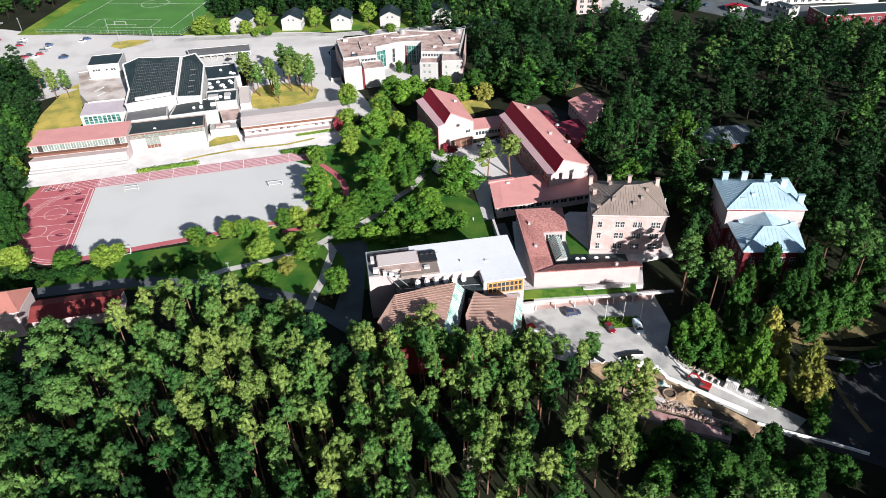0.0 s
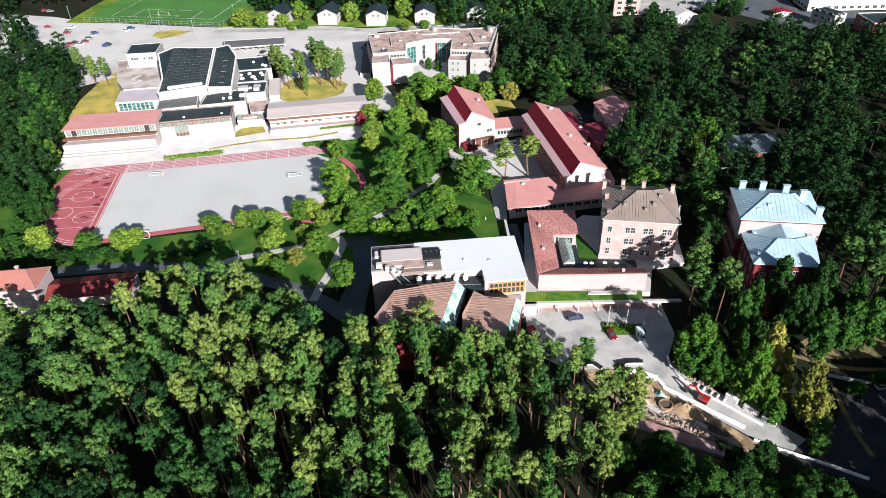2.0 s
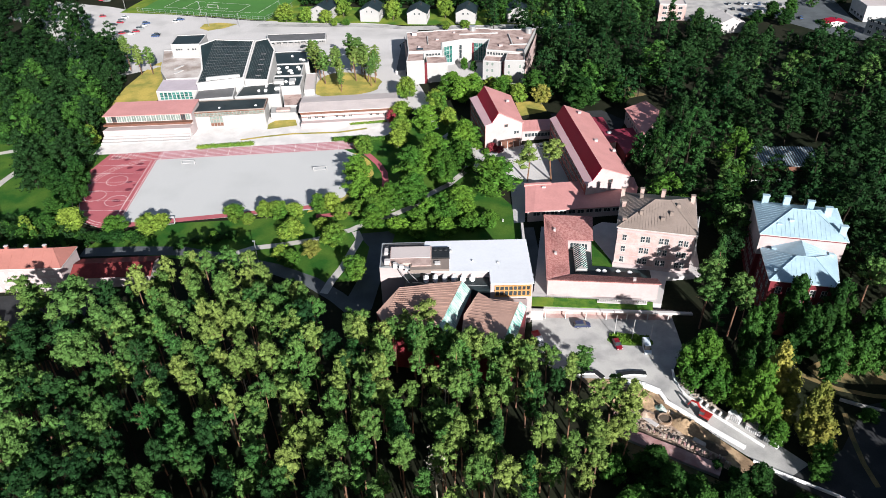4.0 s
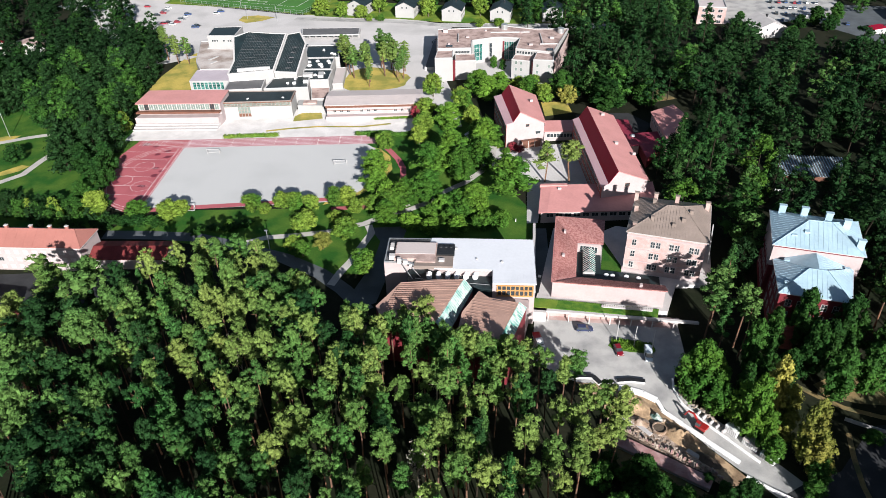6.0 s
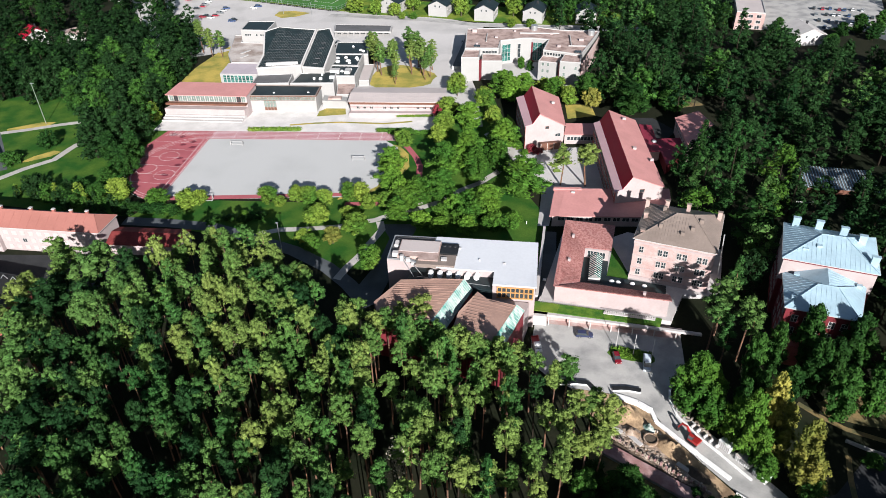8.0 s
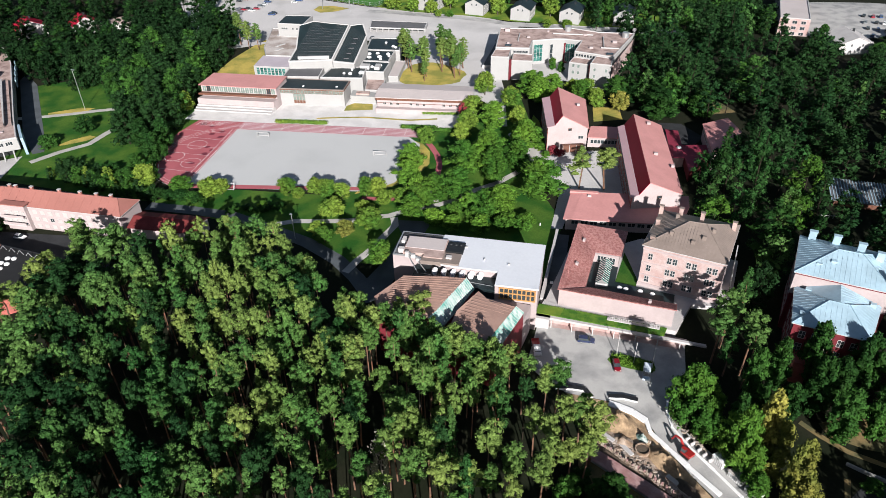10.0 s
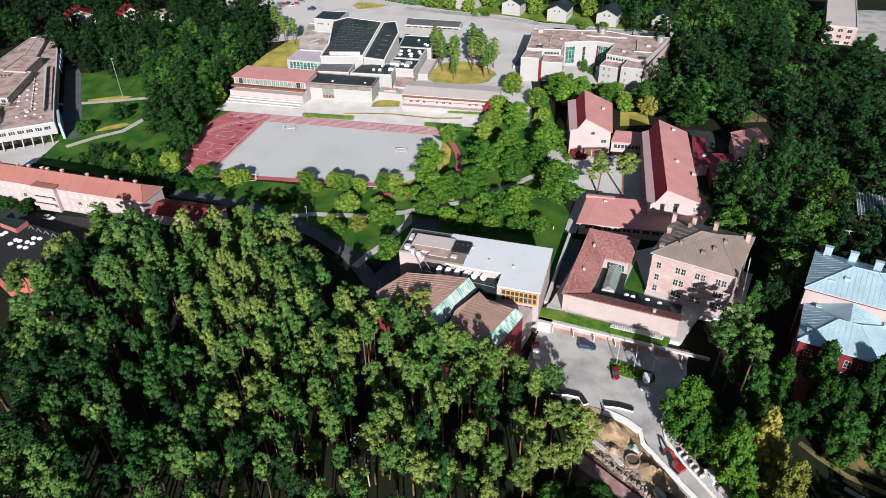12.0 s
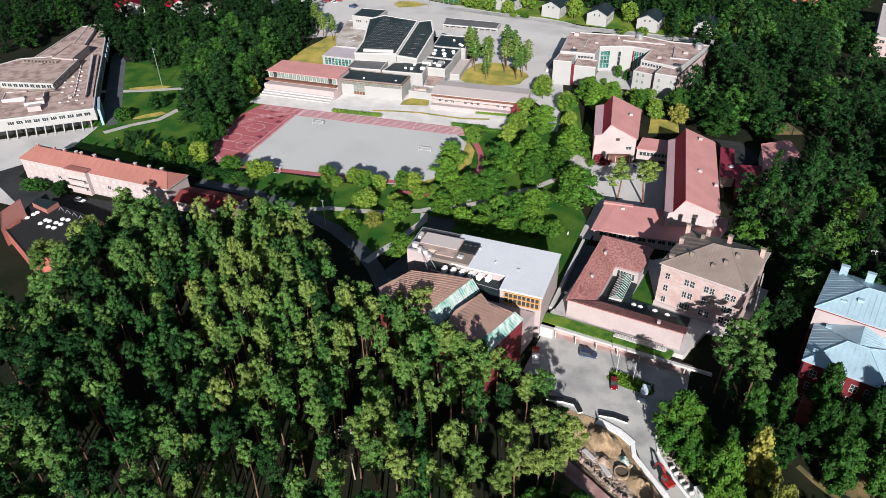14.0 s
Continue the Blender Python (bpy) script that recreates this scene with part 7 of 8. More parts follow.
for x, y, h, w in ((-84.4, 188.8, 7, 3.6), (-79.2, 188.1, 4.5, 2.4), (-74.9, 192.6, 7, 3.4), (-69.6, 192.4, 7.5, 3.8), (-64.6, 193.8, 6, 3.2), (-57.1, 198.0, 7.5, 3.6), (-52.6, 199, 7.5, 3.8), (-48.0, 195.0, 6, 3.2), (-43.1, 197.6, 6, 3.4), (-37.7, 200.3, 7, 3.8),
                   (-61.3, 182.0, 7, 4.2), (-46.2, 179.2, 8, 4.6), (-60.7, 169.8, 5.5, 2.8), (-56.4, 167.0, 6, 3.2), (-34.6, 163.4, 8, 4.2), (-52.6, 187.4, 5, 3.0), (-137.9, 176.6, 9, 4.8), (-123.0, 177.2, 6.5, 4.0), (-111.1, 178.6, 7, 4.4), (-108, 181.6, 6, 3.4),
                   (-46.1, 296.7, 11, 5.0), (-44.0, 274.3, 9, 4.6), (-41.4, 260.5, 9, 4.8), (-40.2, 250.5, 8, 4.2), (-52.6, 242.6, 8, 3.8), (-169.7, 238.1, 9, 4.4), (-30, 286, 9, 4.6), (-22.5, 270.6, 9, 3.8), (-31.1, 288, 9, 4.6),
                   (-17.9, 256, 9, 4.0), (-14.0, 243, 9, 4.2), (4.9, 297.7, 9, 4.4), (-2.0, 311, 8, 4.0), (-8.3, 310, 7, 3.6), (-143.9, 406, 11, 5.4), (-130.6, 405.5, 9, 4.4), (-118.2, 405, 8, 4.0), (-111, 418, 12, 5.0), (-78.9, 415, 12, 5.4), (-48, 422, 12, 5.2), (-33.6, 402.8, 5, 3.4), (-44.3, 400.4, 5, 3.4), (-105, 402, 4, 2.6), (-112, 401, 4, 2.6)):
    plant("park_tree", LEAF9, "tree", LEAF_M, x, y, h / 9.0, w / 3.6, rng, "park trees")
for x, y, h, w in ((-31.0, 264, 12, 5.4), (-22.5, 231.5, 15, 6.0), (-29.0, 222.5, 14, 5.4), (-26.0, 301.7, 11, 5.8), (-20.5, 296, 11, 5.4), (2.4, 217.0, 14, 7.8), (-48.9, 220.0, 11, 4.8), (-45.5, 209.5, 10, 4.4), (-16, 304, 10, 5),
                   (-17, 223, 13, 5.0), (-32, 203, 10, 4.6), (-13, 249, 13, 5.2), (-11, 233, 12, 5.0), (-36, 191, 8, 4.6), (-25, 207, 12, 5.0), (-8, 205, 9, 4.8), (30, 299, 14, 6.2), (21, 305, 12, 5), (39, 309, 13, 5.4), (49, 297, 12, 5), (12, 307, 11, 5), (-3, 301, 10, 4.8), (33, 291, 13, 6.6)):
    plant("dark_park_tree", "large dark green broadleaf park tree", "tree", DIMLEAF_M if y > 290 and x > 10 else DARK_M, x, y, h / 14.0 * 1.08, w / 3.8 * 1.08, rng, "large park trees")
for x, y, h, w in ((-14.2, 204.4, 7, 4.6), (-18.7, 201.4, 6.5, 4.2), (-5.5, 199.4, 7, 4.8), (-10.0, 200.0, 6.5, 4.4), (-22.0, 196.6, 5, 3.6), (-20, 188, 5, 4.4), (-11, 190, 5.5, 4.6), (-3, 193.5, 6, 4.6), (-27, 190, 5, 4.4), (-14, 195, 6, 4.4), (3, 197, 5, 4.2), (-39.5, 204.6, 8, 4.6), (-35.1, 199.7, 6, 4.0), (-10.6, 260.3, 2.6, 3.2), (-8.0, 254, 2.4, 3.0), (-4.0, 248.4, 2.2, 2.4), (-179.2, 130.2, 4, 4), (-174.7, 131.8, 4, 3.6), (-165.9, 133.9, 4.5, 4.0), (-196.5, 204.5, 7.5, 4.4), (-200.0, 188.6, 5, 4.6), (-203.4, 190.4, 4, 3.6), (-88, 178, 3, 2.4), (-25, 338, 6, 2.6), (-20, 336, 5, 2.2), (-28, 327, 2.5, 2.2)):
    plant("leafy_shrub", "dense rounded green shrub", "shrub", DIMBUSH_M if x < -150 else BUSH_M, x, y, h / 6.0, w / 3.0 * 0.88, rng, "park shrubs")
for x, y, h, w in ((-128.6, 171.6, 3.2, 3.4), (-124.6, 172.4, 2.8, 3.2), (-120.6, 173.4, 3.2, 3.6), (-116.4, 174.6, 2.6, 3.2), (-113.0, 173.4, 2.2, 2.8), (-131.8, 170.0, 3.4, 3.6), (-97, 172.6, 2.0, 2.6), (-87, 177.0, 2.2, 3.0), (-92.4, 175.6, 1.8, 2.4), (-83.0, 180.2, 2.0, 2.6)):
    plant("lane_shrub", "low dark green shrub beside the lane", "shrub", DIMBUSH_M, x, y, h / 6.0, w / 3.0, rng, "lane shrubs")
RED_M = tree_meshes(BUSHY[:2], "copper", "redleaves", "palebark")
for x, y, h, w in ((-47.4, 273.6, 6, 3.0), (-1.6, 251.2, 3.6, 2.2), (1.2, 250.6, 2.6, 1.6)):
    plant("copper_shrub", "copper-red leaved shrub by the wall", "shrub", RED_M, x, y, h / 6.0, w / 3.0, rng, "copper shrubs")
for x, y, h, w in ((140, 428, 11, 4.6), (151, 433, 12, 5.0), (146, 419, 9, 4.2), (131, 421, 8, 4.0), (99, 418, 9, 4.0), (123, 399, 8, 4.4), (96, 404, 8, 4.2)):
    plant("street_tree", "dark green street tree beside the far car park", "tree", DIMLEAF_M, x, y, h / 14.0, w / 3.8, rng, "far street trees")
for x, y, h, w in ((-51.5, 172.2, 6.5, 3.4), (15.7, 296.0, 9, 4.0), (83.6, 117.2, 20, 3.6), (85.4, 114.0, 13, 2.8), (77.4, 127.6, 21, 3.4), (80.6, 125.6, 15, 2.6), (80.0, 121.4, 11, 2.2)):
    plant("yellow_tree", "broadleaf tree with yellowing crown", "tree", YELLTALL_M if x > 50 else YELL_M, x, y, h / (14.0 if x > 50 else 9.0), w / 3.8, rng, "yellowing trees")
for x, y, h in ((13.6, 228.4, 16), (22.4, 230.2, 15.5), (-97.8, 322, 16), (-85.8, 319, 15), (-82.1, 331, 17), (-75.8, 328, 16), (-67.8, 326, 14), (-67.0, 312, 11), (-79.7, 304, 9), (-199.7, 322, 16), (-190.5, 317, 14), (-184.8, 318, 13), (-94, 317, 14), (-76, 318, 15), (-99.1, 324.4, 16), (-84.7, 314.7, 15), (-72.4, 321.1, 15), (-66.0, 316.3, 14), (-90.4, 313.0, 15), (-81.0, 309.4, 12), (-78.1, 324.0, 17), (-70.0, 317.6, 16)):
    plant("park_pine", "tall pine standing in the open", "tree", PINE_M if y < 240 else OPEN_M, x, y, h / 17.5 * 1.1, h / 17.5 * (2.1 if y < 240 else 1.75), rng, "single pines")
for x, y, h, w in ((87.0, 152.9, 20, 3.6), (87.8, 142.7, 19, 3.8), (97.4, 152.0, 20, 4.0), (93.0, 136.6, 18, 3.8), (74.1, 141.5, 19, 2.8), (71.6, 130.6, 15, 2.6), (100.5, 139.5, 18, 3.4), (76.5, 135.2, 15, 2.6), (104, 147, 19, 3.8), (92, 146, 17, 3.4), (82, 138, 14, 2.8), (106, 141, 17, 3.6), (79.5, 148, 17, 3.0), (113, 148, 18, 4.2), (120, 140, 18, 4.4)):
    plant("tall_birch", "tall dark broadleaf tree at the wood's edge", "tree", DIMLEAF_M, x, y, h / 14.0, w / 3.8, rng, "wood edge trees")
for x, y, h, w in ((61.6, 130.6, 20, 4.8), (65.4, 127.6, 14, 3.6), (59.6, 134.2, 13, 2.8), (72.6, 121.6, 21, 3.4), (70.2, 124.4, 15, 2.8), (75.4, 119.4, 13, 2.6), (77.4, 116.6, 8, 2.4), (66.0, 132.4, 13, 2.8)):
    plant("roadside_birch", "leafy green tree leaning over the road's edge", "tree", DARK_M, x, y, h / 14.0, w / 3.8, rng, "wood edge trees")
for x, y, h, w in ((69.6, 166.5, 22, 3.2), (66.6, 158.6, 20, 3.6), (65.0, 152.6, 19, 3.4), (72.0, 150.6, 22, 3.0), (72.6, 146.4, 18, 2.6), (68.2, 149.0, 17, 2.8), (110.5, 153.0, 21, 3.4), (116.0, 158.5, 21, 3.4), (122.0, 152.0, 20, 3.4), (108.1, 163.2, 20, 3.2), (128.6, 160.6, 21, 3.4)):
    plant("pine_tree", "tall ragged pine beside the villas", "tree", DIM_M, x, y, h / 17.5, w / 2.5, rng, "pines beside the villas")
for x, y, h, w in ((-117.1, 128.2, 18, 3.4), (-111.8, 127.7, 17, 3.2), (-110.4, 122, 19, 3.4), (-75.6, 145.7, 20, 3.4), (-64.9, 145.2, 20, 3.4), (-54.7, 143.2, 20, 3.2), (-70, 143, 20, 3.4), (-59.5, 146.2, 19, 3.0), (-106.6, 117.5, 19, 3.2), (-104.5, 109.9, 19, 3.2), (-106, 104.6, 18, 3.2), (-108.9, 98.6, 18, 3.2), (-113.7, 94.6, 17, 3.2), (-112.5, 108, 18, 3.2), (-114, 114, 18, 3.0), (-118, 99, 17, 3.2), (-79.5, 149.5, 18, 3.0)):
    plant("pine_tree", "tall green pine at the lane's edge", "tree", PINE_M, x, y, h / 17.5, w / 2.5, rng, "pines of the front wood")


for x, y, h, w in ((86.0, 112.6, 8, 2.8), (84.4, 108.2, 6, 2.4), (69.6, 101.4, 11, 3.4), (74.6, 91.0, 10, 3.0), (64, 96, 9, 4.0), (58, 95, 9, 4.2), (52, 99, 9, 4.2), (76, 80, 9, 3.4), (62, 84, 10, 4.4), (49, 104, 9, 3.8), (88, 84, 9, 3.6), (100, 126.6, 3.6, 2.2), (107, 129.6, 4, 2.6), (112, 131, 5, 3.0), (118, 131, 6, 3.4)):
    plant("roadside_tree", "dark green young broadleaf tree", "tree", DIMLEAF_M, x, y, h / 14.0, w / 3.8, rng, "roadside trees")
for x, y, h, w in ((-6.6, 132.6, 20, 4.0), (42.6, 112.4, 20, 4.2), (32.2, 121.2, 20, 3.6), (-44.6, 137.6, 21, 3.2), (-40.6, 134.6, 21, 3.0), (-13.6, 126.4, 19, 3.0), (-8.8, 125.6, 19, 3.0), (3.4, 122.6, 19, 3.2), (8.2, 122.6, 18.5, 3.0), (13.1, 123.4, 18, 3.0), (17.6, 121.8, 18, 3.0), (-1.6, 122.4, 18, 2.8), (-18.4, 125.6, 18, 3.0), (24.4, 120.6, 19, 3.2), (30, 118.8, 18, 2.8), (39.6, 114.4, 18, 3.2), (36.2, 113.2, 18.5, 3.0), (30.3, 109.7, 18, 2.8), (39.5, 104.8, 18, 3.0), (35.6, 102.4, 18, 3.0), (35.4, 96.2, 18, 3.0), (42.2, 105.8, 16, 2.8), (34.4, 107.4, 18, 2.8), (-22.5, 129, 17, 2.8), (-5, 124.4, 18.5, 2.8), (0.6, 124.0, 19, 2.8), (5.8, 124.4, 18.5, 2.6), (11, 121.6, 19, 2.8), (15.4, 124.2, 18, 2.4), (20.4, 123.4, 18, 2.6), (-11.4, 129.4, 17.5, 2.4)):
    plant("pine_tree", "tall bright green pine by the wood's edge", "tree", OPEN_M if w > 4.1 else PINE_M, x, y, h / 17.5, w / 2.7, rng, "pines of the front wood")


def hedge(name, label, p, q, w, h, seed, leaf="leaves"):
    rng = np.random.default_rng(seed)
    n = max(3, int((Vector(q) - Vector(p)).length / (w * 0.5)))
    c = np.array([(*lerp2(p, q, (i + 0.5) / n), 0) for i in range(n)])
    c[:, 2] = G_arr(c[:, 0], c[:, 1]) + h * 0.5
    r = np.tile([w * 0.6, w * 0.6, h * 0.55], (n, 1))
    me = mesh_quads(name, [(leaf_quads(rng, c, r, 60, 0.42), leaf)])
    tagged(new(name, me), label, "hedge")


hedge("hedge", "clipped green hedge on the terrace", (-123.2, 240.6), (-101.4, 246.6), 1.8, 1.6, 1)
hedge("hedge", "clipped green hedge on the terrace", (-69, 254.2), (-54.5, 257.8), 1.8, 1.6, 2)
hedge("hedge", "low hedge before the school pavilion", (-66, 270), (-51, 273.4), 1.2, 1.0, 3)
hedge("hedge", "low green hedge island in the parking yard", (41.4, 147.0), (51.4, 146.9), 1.9, 0.8, 4, "deepleaves")
hedge("hedge", "low green hedge island in the parking yard", (42.4, 145.5), (51.6, 145.5), 1.7, 0.7, 5, "deepleaves")
hedge("hedge", "green hedge along the red school's grass", (-15.5, 271), (-8, 255.5), 3.0, 1.8, 6)
hedge("hedge", "green hedge along the running track", (-63, 253.6), (-47, 257.4), 2.0, 1.6, 7)
rng = np.random.default_rng(91)
for x, y, h, w in ((42, 107, 4, 2.8), (46, 105, 4.6, 3.0), (50, 103.6, 5, 3.2), (54, 102, 5, 3.0), (58, 100.5, 5.4, 3.2), (62, 99, 5, 3.2), (66, 98, 5.6, 3.4), (70, 96, 5, 3.2), (48, 99, 6, 3.6), (55, 96, 6, 3.6), (62, 93, 6, 3.6), (69, 91, 6, 3.6), (40, 102, 6, 3.4), (76, 96, 5, 3.4), (80, 99, 5, 3.2), (84, 96, 6, 3.4), (44, 94, 7, 3.8), (51, 91, 7, 3.8), (67, 106.4, 2.4, 1.8), (63.4, 108.4, 1.8, 1.5)):
    plant("undergrowth_shrub", "dark green shrub below the walkway", "shrub", DIMBUSH_M, x, y, h / 6.0, w / 3.0, rng, "undergrowth by the dig")
for x, y, h, w in ((-206.4, 234.0, 15.0, 4.6), (-180.6, 215.6, 15.0, 4.6), (-159.2, 199.1, 14.0, 4.6), (-167.7, 215.3, 15.0, 4.6), (-147.5, 192.8, 13.0, 4.6), (-184.9, 237.3, 15.0, 4.6), (-151.8, 203.2, 14.0, 4.6), (-152.6, 186.8, 6.0, 3.6), (-148.5, 177.2, 5.0, 3.6), (-138.6, 179.9, 7.0, 3.6), (-156.5, 178.5, 5.0, 3.6), (-158.4, 171.6, 4.5, 3.6), (-166.6, 172.9, 4.5, 3.6), (-169.6, 229.5, 14.0, 4.6)):
    plant("grove_tree", "dense dark green broadleaf tree by the court", "tree", DIMLEAF_M, x, y, h / 14.0, w / 3.8, rng, "grove by the court")


# ---- vehicles ----
def wheel_mesh():
    bm = bmesh.new()
    bmesh.ops.create_cone(bm, cap_ends=True, segments=14, radius1=0.33, radius2=0.33, depth=0.22, matrix=pose(0, 0, 0, 90))
    tyre = finish("tyre", bm, "rubber")
    bm = bmesh.new()
    bmesh.ops.create_cone(bm, cap_ends=True, segments=10, radius1=0.2, radius2=0.2, depth=0.24, matrix=pose(0, 0, 0, 90))
    return tyre, finish("rim", bm, "steel")


TYRE, RIM = wheel_mesh()


def extrude_profile(bm, prof, half, taper=1.0, top_z=None):
    """Side profile (x, z) drawn out across the car's width; the upper points may draw in."""
    zs = [z for _, z in prof]
    lo, hi = min(zs), max(zs)
    l, r = [], []
    for x, z in prof:
        k = 1 - (1 - taper) * (z - lo) / (hi - lo)
        l.append(bm.verts.new((x, half * k, z))), r.append(bm.verts.new((x, -half * k, z)))
    bm.faces.new(l), bm.faces.new(r[::-1])
    for i in range(len(prof)):
        j = (i + 1) % len(prof)
        bm.faces.new((l[i], r[i], r[j], l[j]))


def car(name, label, col_name, col, m, shape="hatch", group=""):
    paint(col_name, col)
    ob = thing(name, label, "car", m, group)
    if shape == "van":
        lower = ((-2.5, 0.35), (2.5, 0.35), (2.5, 1.0), (1.6, 1.15), (-2.5, 1.15))
        cab = ((-2.48, 1.15), (1.62, 1.15), (1.0, 2.0), (-2.4, 2.05))
        roof, half = (-2.35, 0.95, 2.05), 0.95
    elif shape == "estate":
        lower = ((-2.3, 0.3), (2.25, 0.3), (2.3, 0.7), (1.1, 0.95), (-2.3, 0.95))
        cab = ((-2.25, 0.95), (1.05, 0.95), (0.3, 1.5), (-1.95, 1.52))
        roof, half = (-1.9, 0.25, 1.52), 0.9
    else:
        lower = ((-2.05, 0.3), (2.0, 0.3), (2.05, 0.7), (0.95, 0.92), (-2.05, 0.95))
        cab = ((-2.0, 0.95), (0.95, 0.92), (0.25, 1.45), (-1.5, 1.47))
        roof, half = (-1.45, 0.2, 1.47), 0.87
    bm = bmesh.new()
    extrude_profile(bm, lower, half, 0.96)
    bmesh.ops.bevel(bm, geom=bm.edges[:], offset=0.06, segments=2, affect="EDGES")
    part("body", bm, col_name, ob)
    bm = bmesh.new()
    extrude_profile(bm, cab, half * 0.95, 0.82)
    part("cabin_glass", bm, "glass", ob)
    bm = bmesh.new()
    box(bm, roof[0], roof[1], -half * 0.77, half * 0.77, roof[2], roof[2] + 0.05)
    part("roof", bm, col_name, ob)
    if shape == "van":
        bm = bmesh.new()
        box(bm, -2.49, 0.2, -half * 0.93, half * 0.93, 1.15, 2.0)
        part("cargo_side", bm, col_name, ob)
    for sx in (-1.3, 1.3):
        for sy in (-half + 0.08, half - 0.08):
            w = part("wheel", TYRE, None, ob, at=pose(sx, sy, 0.33))
            part("rim", RIM, None, w)
    for sy in (-0.6, 0.6):
        bm = bmesh.new()
        x = lower[1][0]
        box(bm, x - 0.04, x + 0.045, sy - 0.15, sy + 0.15, 0.58, 0.72)
        part("headlight", bm, "plasticwhite", ob)
    return ob


def on_ground(x, y, ang, dz=0.07):
    return pose(x, y, G(x, y) + dz, 0, 0, ang)


car("red_car", "dark red hatchback beside the hedge island", "red_paint", (0.16, 0.006, 0.014), on_ground(42.9, 143.7, -70))
car("white_van", "pale blue-white delivery van", "pale_van_paint", (0.55, 0.62, 0.68), on_ground(50.5, 143.4, -84), "van")
car("blue_van", "dark blue estate car beside the carport", "navy_paint", (0.02, 0.03, 0.08), on_ground(33.6, 150.0, 12), "estate")


def pickup(x, y, ang):
    ob = thing("pickup_truck", "white pickup truck with red load bed", "truck", on_ground(x, y, ang))
    bm = bmesh.new()
    extrude_profile(bm, ((-2.9, 0.5), (2.7, 0.5), (2.75, 1.0), (2.0, 1.15), (1.2, 1.9), (-0.2, 1.95), (-0.3, 1.0), (-2.9, 1.0)), 0.98, 0.92)
    bmesh.ops.bevel(bm, geom=bm.edges[:], offset=0.05, segments=1, affect="EDGES")
    part("body", bm, "plasticwhite", ob)
    bm = bmesh.new()
    for b in ((-2.95, -0.35, -1.0, -0.92, 1.0, 1.5), (-2.95, -0.35, 0.92, 1.0, 1.0, 1.5), (-2.97, -2.9, -0.92, 0.92, 1.0, 1.5), (-2.9, -0.4, -0.9, 0.9, 1.003, 1.06)):
        box(bm, *b)
    part("load_bed", bm, paint("signal_red", (0.42, 0.03, 0.03)), ob)
    bm = bmesh.new()
    box(bm, 1.25, 2.0, -0.8, 0.8, 1.16, 1.2, pose(0.0, 0, 0.1))
    part("windscreen", bm, "glass", ob)
    for sx in (-1.9, 1.7):
        for sy in (-0.9, 0.9):
            w = part("wheel", TYRE, None, ob, at=pose(sx, sy, 0.33))
            part("rim", RIM, None, w)


pickup(22.0, 142.6, -66)
FLEET = [car("parked_car", "parked hatchback on pale asphalt", n, c, on_ground(x, y, 20), s, "cars of the school car park") for n, c, x, y, s in
         (("white_paint", (0.7, 0.7, 0.7), -251.7, 407.1, "hatch"), ("grey_paint", (0.2, 0.21, 0.22), -250.2, 400.8, "estate"), ("wine_paint", (0.3, 0.015, 0.03), -267.7, 408.0, "hatch"), ("blue_paint", (0.03, 0.06, 0.16), -231.6, 396.7, "estate"), ("black_paint", (0.012, 0.013, 0.015), -250.5, 391.8, "hatch"), ("silver_paint", (0.45, 0.46, 0.48), -230.5, 391.7, "hatch"))]
rng = np.random.default_rng(44)
for i, x, y in ((2, -249.1, 396.7), (2, -236.2, 376.7), (2, -229.6, 381.1), (2, -289.5, 443.0), (1, -230.1, 386.8), (1, -285.0, 441.5), (0, -229.9, 376.4), (0, -214.4, 401.9), (4, -234.6, 379.4), (4, -213.5, 376.5), (3, -213.2, 373.7), (3, -213.4, 406.0)):
    copy_thing(FLEET[i], on_ground(x, y, 12 + float(rng.uniform(-6, 6))))
for i, (x, y, a) in enumerate(((17.2, 256.9, 100), (19.6, 258.5, 100), (12.2, 255.4, 70), (-131.5, 351.8, 20), (-118.3, 362.8, 70), (-99, 346, 15), (-154.5, 136.0 - 2.5, 8), (113, 131, 20), (119, 129, 25), (107.4, 128.6, 15))):
    copy_thing(FLEET[(0, 3, 1, 4, 4, 1, 0, 5, 0, 5)[i]], on_ground(x, y, a))
for i in range(34):
    x, y = 124 + 4.2 * (i % 9) + float(rng.uniform(-1, 1)), 434 + 13 * (i // 9) + float(rng.uniform(-1, 1))
    copy_thing(FLEET[int(rng.integers(6))], on_ground(x, y, 80 + float(rng.uniform(-10, 10))))


# ---- posts, goals, fences ----
def lamp_mast(x, y, h, label, heads=1):
    ob = thing("lamp_post", label, "lamp", on_ground(x, y, 0, 0))
    bm = bmesh.new()
    bar(bm, (0, 0, -0.3), (0, 0, h), 0.22, sides=8)
    part("pole", bm, "steel", ob)
    for k in range(heads):
        bm = bmesh.new()
        box(bm, -0.5 + k, 0.35 + k, -0.25, 0.25, h, h + 0.22)
        part("lamp_head", bm, "steel", ob)


lamp_mast(-66.9, 165.6, 9.5, "slim pale park lamp post")
lamp_mast(-215.6, 223, 19, "tall pale floodlight mast in the park", 2)
for x, y in ((-262, 425), (-205, 417), (-156, 428), (-170, 396), (-190, 396)):
    lamp_mast(x, y, 8, "grey street lamp post")
